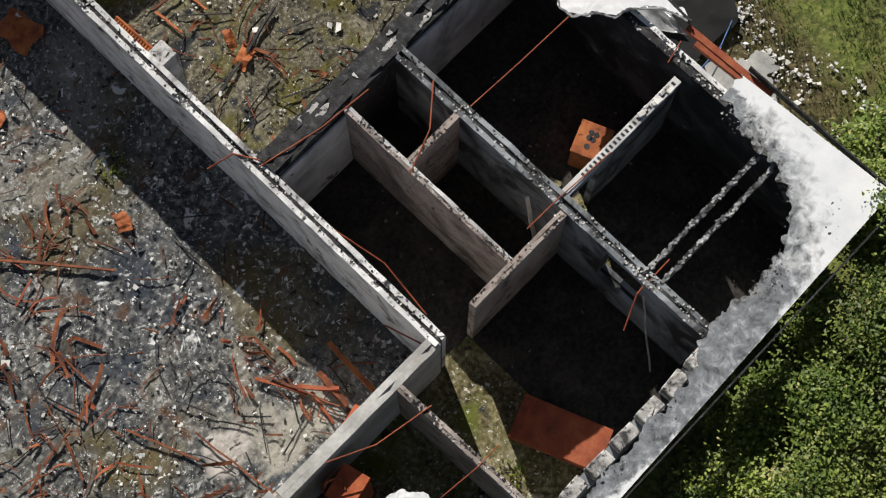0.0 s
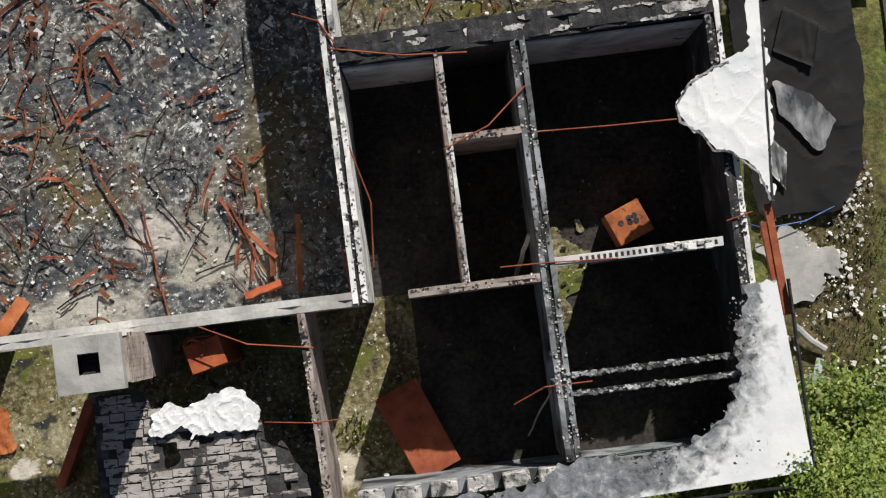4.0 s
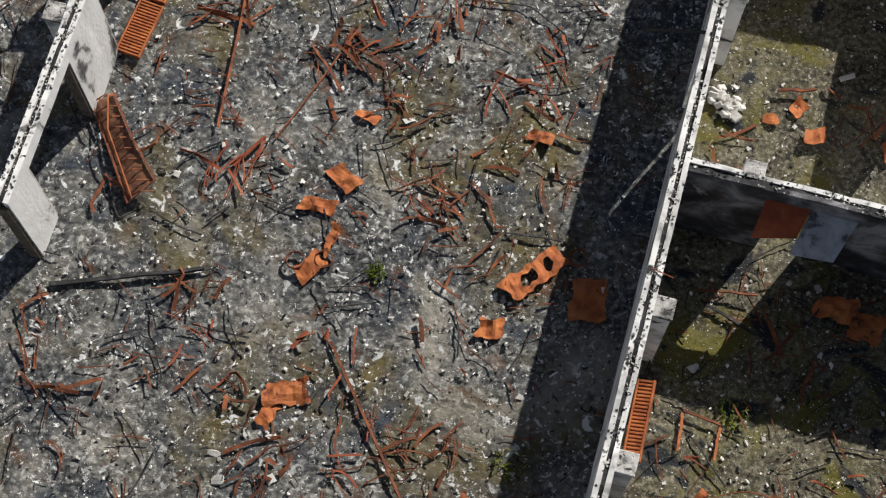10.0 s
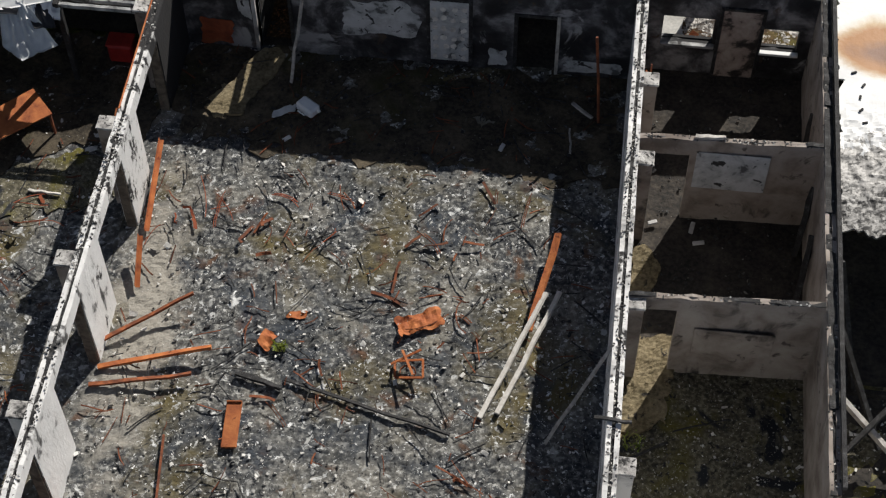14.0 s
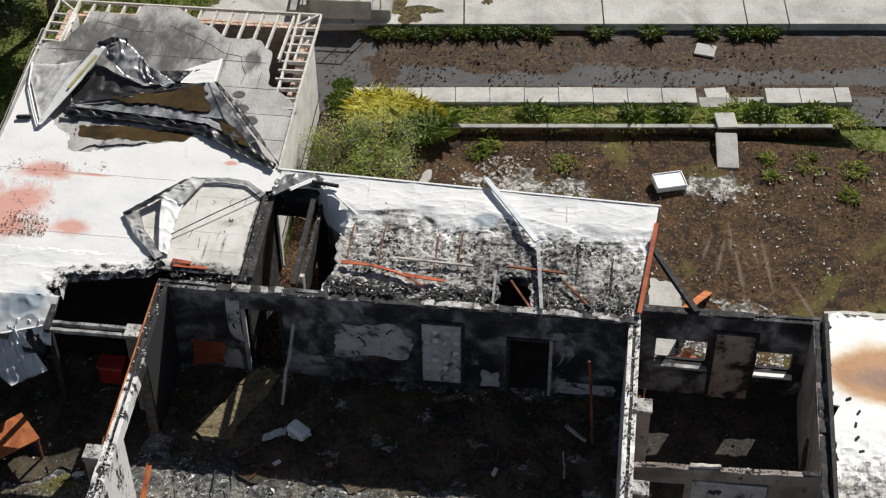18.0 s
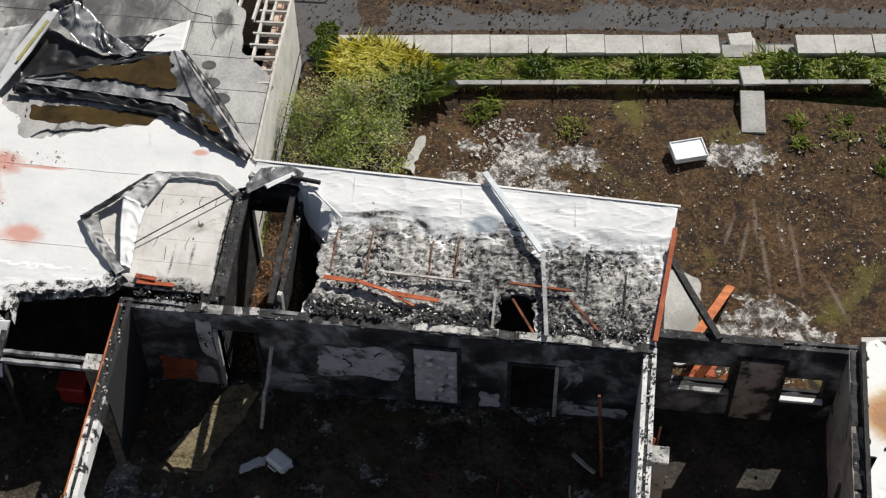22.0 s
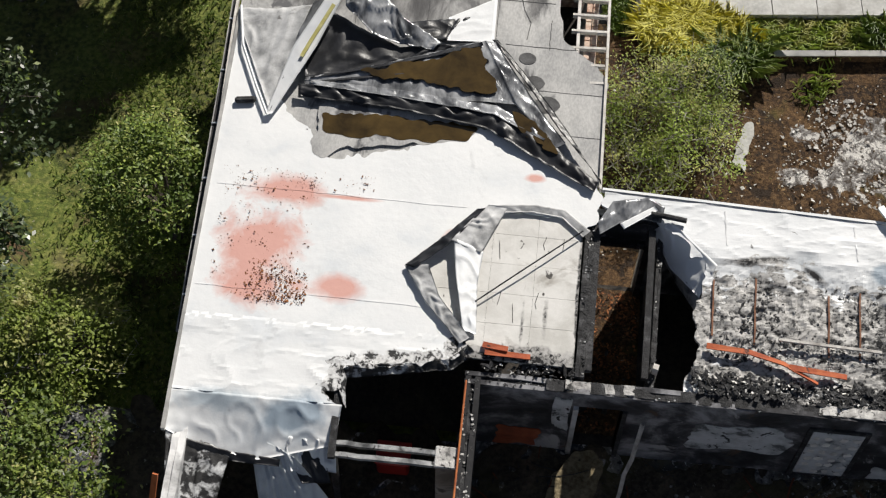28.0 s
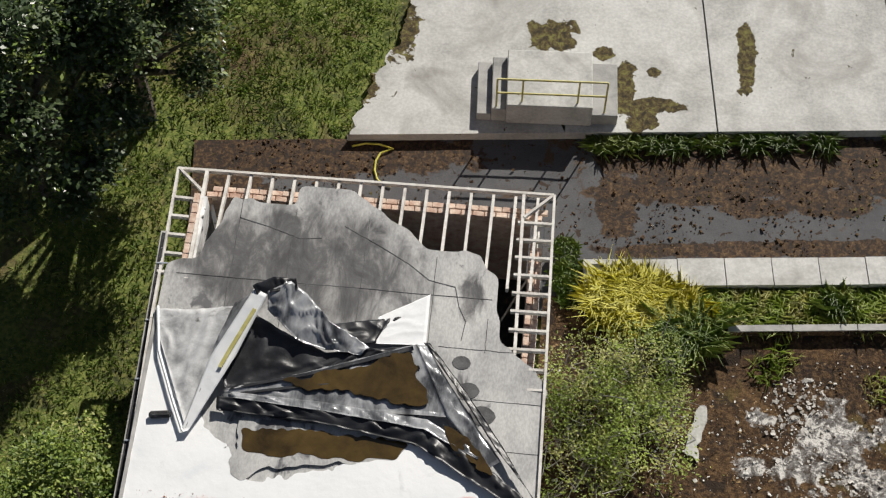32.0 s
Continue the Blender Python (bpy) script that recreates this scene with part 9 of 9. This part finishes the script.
for x, y, rz, w in ((11.63, -4.35, 20, 0.22), (12.5, -4.4, 80, 0.3), (12.66, -4.8, 10, 0.26), (13.72, -11.75, 30, 0.3), (3.15, -2.9, 40, 0.2), (8.1, -2.6, 70, 0.22)):
    slab_thing("plaster_piece", x, y, 0.07, 6, -5, rz, w, 0.10, 0.05, PLASTER_CLEAN, "broken white plaster piece on the dark floor", "plaster piece")
for x, y, rz, w, d in ((-5.75, -4.5, 10, 0.6, 0.5), (-5.6, -5.5, -5, 0.7, 0.6), (-5.1, -6.2, 25, 0.5, 0.35)):
    slab_thing("concrete_slab", x, y, 0.08, 3, -4, rz, w, d, 0.07, CONCRETE_GREY, "grey broken slab lying in the west yard", "slab")
slab_thing("white_canister", -5.45, -3.78, 0.1, 0, 0, 15, 0.2, 0.3, 0.22, WHITE_PLASTIC, "small white plastic canister in the west yard", "canister")
pile = thing("rubble_pile", (11.6, -12.9, 0), "small pile of pale broken blocks by the wall", "rubble pile")
for k in range(26):
    a, q = rng.uniform(0, 6.28), rng.uniform(0, 0.36)
    s = rng.uniform(0.05, 0.11)
    part("block", moved(cbox(-s, -0.8 * s, -0.6 * s, s, 0.8 * s, 0.6 * s, 0.012), pose(11.62 + q * math.cos(a), -12.9 + q * math.sin(a), 0.06 + 0.22 * (0.4 - q), *rng.uniform(-40, 40, 3))), WHITE_CHIP, pile)


def heap(x, y, n, length, material, seed):
    """Loose rusty strips and rods, some in parallel pairs, some bent into hooks."""
    geos = []
    for k in range(n):
        L = length * rng.uniform(0.25, 1.3)
        a = seed + rng.normal(0, 0.45) if k % 3 else rng.uniform(0, math.tau)
        px, py = x + rng.normal(0, 0.42) - 0.5 * L * math.cos(a), y + rng.normal(0, 0.42) - 0.5 * L * math.sin(a)
        bend, w, m, pts = rng.normal(0, 0.5), 0.014 + 0.07 * rng.random() ** 2.2, 5, []
        hook = rng.uniform(0.6, 1.4) if rng.random() < 0.25 else 0.0
        z0, z1 = rng.uniform(0.05, 0.11), rng.uniform(0.06, 0.2)
        for i in range(m + 1):
            pts.append((px, py, z0 + (z1 - z0) * i / m))
            px, py, a = px + math.cos(a) * L / m, py + math.sin(a) * L / m, a + bend / m + rng.normal(0, 0.10) + (hook if i == 3 else 0.0)
        geos.append(strip(pts, w, 0.012, rng.uniform(-0.3, 0.3)))
        if w < 0.03 and rng.random() < 0.5:
            geos.append(strip([(q[0] + 0.045, q[1] + 0.03, q[2] + 0.012) for q in pts[:-1]], w, 0.012, 0.1))
    ob = mesh_ob("rusty_strip_heap", *join(*geos), material, at=(x, y, 0))
    tagged(ob, "heap of bent rusty metal strips in the ash", "scrap heap", "heaps of rusty strips", kind="stuff")


HEAPS = [(3.47, -20.04), (4.25, -20.32), (5.14, -21.68), (1.32, -17.08), (3.26, -16.78), (0.6, -20.3), (1.35, -21.55), (2.49, -21.13), (6.87, -21.0), (7.6, -21.0), (8.19, -20.5), (6.44, -22.4), (5.53, -23.4), (4.6, -24.1), (7.1, -16.5), (7.9, -16.8),
         (6.57, -16.2), (9.05, -15.0), (5.5, -21.9), (2.95, -19.2), (5.8, -18.7), (7.7, -18.6), (2.1, -13.4), (1.9, -15.2), (2.9, -16.1), (5.1, -14.4), (5.4, -14.9), (6.4, -12.6), (7.9, -13.3), (7.5, -15.1), (6.4, -16.0), (8.5, -13.4), (4.8, -13.3)]
HEAPS2 = [(4.8, -9.4), (6.7, -7.2), (3.3, -5.9), (4.3, -5.2), (6.5, -5.9), (7.6, -5.3), (8.4, -4.2), (1.3, -5.2), (1.9, -13.2), (4.7, -13.5), (8.1, -11.6), (8.8, -13.1), (6.3, -12.5), (4.4, -23.7), (5.6, -23.4), (6.0, -24.0), (3.7, -26.1), (6.5, -22.4),
          (8.2, -23.8), (9.0, -24.5), (8.7, -25.4), (8.9, -26.3), (6.4, -26.8), (5.3, -25.8), (4.1, -25.1), (12.6, -20.4), (13.9, -20.2), (15.0, -19.6), (16.4, -20.4), (15.8, -21.6), (13.2, -22.0), (17.2, -19.8), (13.4, -16.9), (12.2, -13.9), (14.0, -12.8), (-2.0, -5.8), (-3.4, -7.4), (-1.6, -10.4)]
for k, (x, y) in enumerate(HEAPS + HEAPS2):
    heap(x, y, int(rng.integers(5, 10)), rng.uniform(0.5, 0.95), RUST_DARK if k % 4 else RUST_RED, rng.uniform(0, 3.14))
geos = []
for k in range(520):
    r = (HALL, HALL, HALL, YARD, WEST)[k % 5]
    x, y = rng.uniform(r[0], r[2]), rng.uniform(r[1], r[3])
    c, a, L = rng.normal(0, 0.05), rng.uniform(0, math.tau), rng.uniform(0.15, 0.9)
    geos.append(strip([(x + math.cos(a + c * i) * L * i / 4, y + math.sin(a + c * i) * L * i / 4, 0.06 + rng.uniform(0, 0.05)) for i in range(4)], rng.uniform(0.012, 0.035), 0.012, rng.uniform(-0.4, 0.4)))
tagged(mesh_ob("rusty_strips", *join(*geos), RUST_DARK), "rusty strips strewn through the ash", "scrap metal", kind="stuff")
geos = []
for k in range(420):
    r = (HALL, HALL, HALL, YARD, WEST)[k % 5]
    x, y = rng.uniform(r[0], r[2]), rng.uniform(r[1], r[3])
    c, a, L = rng.normal(0, 0.05), rng.uniform(0, math.tau), rng.uniform(0.2, 1.1)
    geos.append(strip([(x + math.cos(a + c * i) * L * i / 3, y + math.sin(a + c * i) * L * i / 3, 0.06 + rng.uniform(0, 0.05)) for i in range(4)], rng.uniform(0.012, 0.03), 0.02, 0.2))
tagged(mesh_ob("charred_sticks", *join(*geos), CHARRED), "charred sticks strewn through the ash", "charred wood", kind="stuff")
scatter("leaf_litter", [(-4.1, 0.95, -2.95, 1.8)], 700, 0.006, 0.028, LITTER, "brown leaf litter on the stained membrane", 0.25, 2.85, 1.3, 2.0)
scatter("leaf_litter", [(-4.75, 1.0, -3.0, 3.6), (-4.9, 3.3, -2.0, 3.7)], 600, 0.005, 0.02, LITTER, "thin leaf litter on the stained membrane", 0.25, 2.85, 3.0, 5.0)
scatter("roof_flakes", [(4.2, 0.8, 7.2, 2.3), (8.7, 0.3, 11.0, 2.3)], 1500, 0.008, 0.03, MEMBRANE_BURNT, "curled flakes of scorched membrane on the deck", 0.3, 2.74, 1.4, 2.0)
scatter("roof_char", [(4.2, 0.8, 7.2, 2.4), (8.7, 0.3, 11.0, 2.4)], 1300, 0.01, 0.045, CHARRED, "charcoal crumbs on the burnt deck", 0.4, 2.74, 1.1, 7.0, 1.6)
scatter("membrane_flakes", [(13.5, -31.3, 17.2, -30.85), (17.12, -31.0, 17.5, -28.4), (11.0, -31.4, 13.5, -31.15)], 260, 0.01, 0.04, MEMBRANE_BURNT, "curled flakes of scorched membrane", 0.35, 2.86, 1.8, 3.0)
scatter("membrane_char", [(13.5, -31.2, 17.2, -30.7), (17.0, -31.0, 17.4, -28.4), (11.0, -31.4, 13.5, -31.1)], 220, 0.006, 0.022, CHARRED, "charcoal crumbs on the scorched membrane", 0.4, 2.86, 1.8, 9.0)
scatter("plaster_flakes", [SOUTH_HALL, WEST, YARD], 260, 0.03, 0.12, WHITE_CHIP, "flat pale flakes of plaster on the ash", 0.12, 0.04, 0.5, 15.0)
scatter("ash_clods", [SOUTH_HALL, WEST], 260, 0.04, 0.12, ASH, "clods of caked ash", 0.45, 0.02, 0.6, 18.0)
scatter("membrane_tatters", [(4.2, 2.0, 7.1, 2.75), (8.7, 1.9, 11.0, 2.5)], 300, 0.008, 0.03, MEMBRANE_WHITE2, "tatters of white membrane along the burnt edge", 0.15, 2.77, 1.6, 4.0)
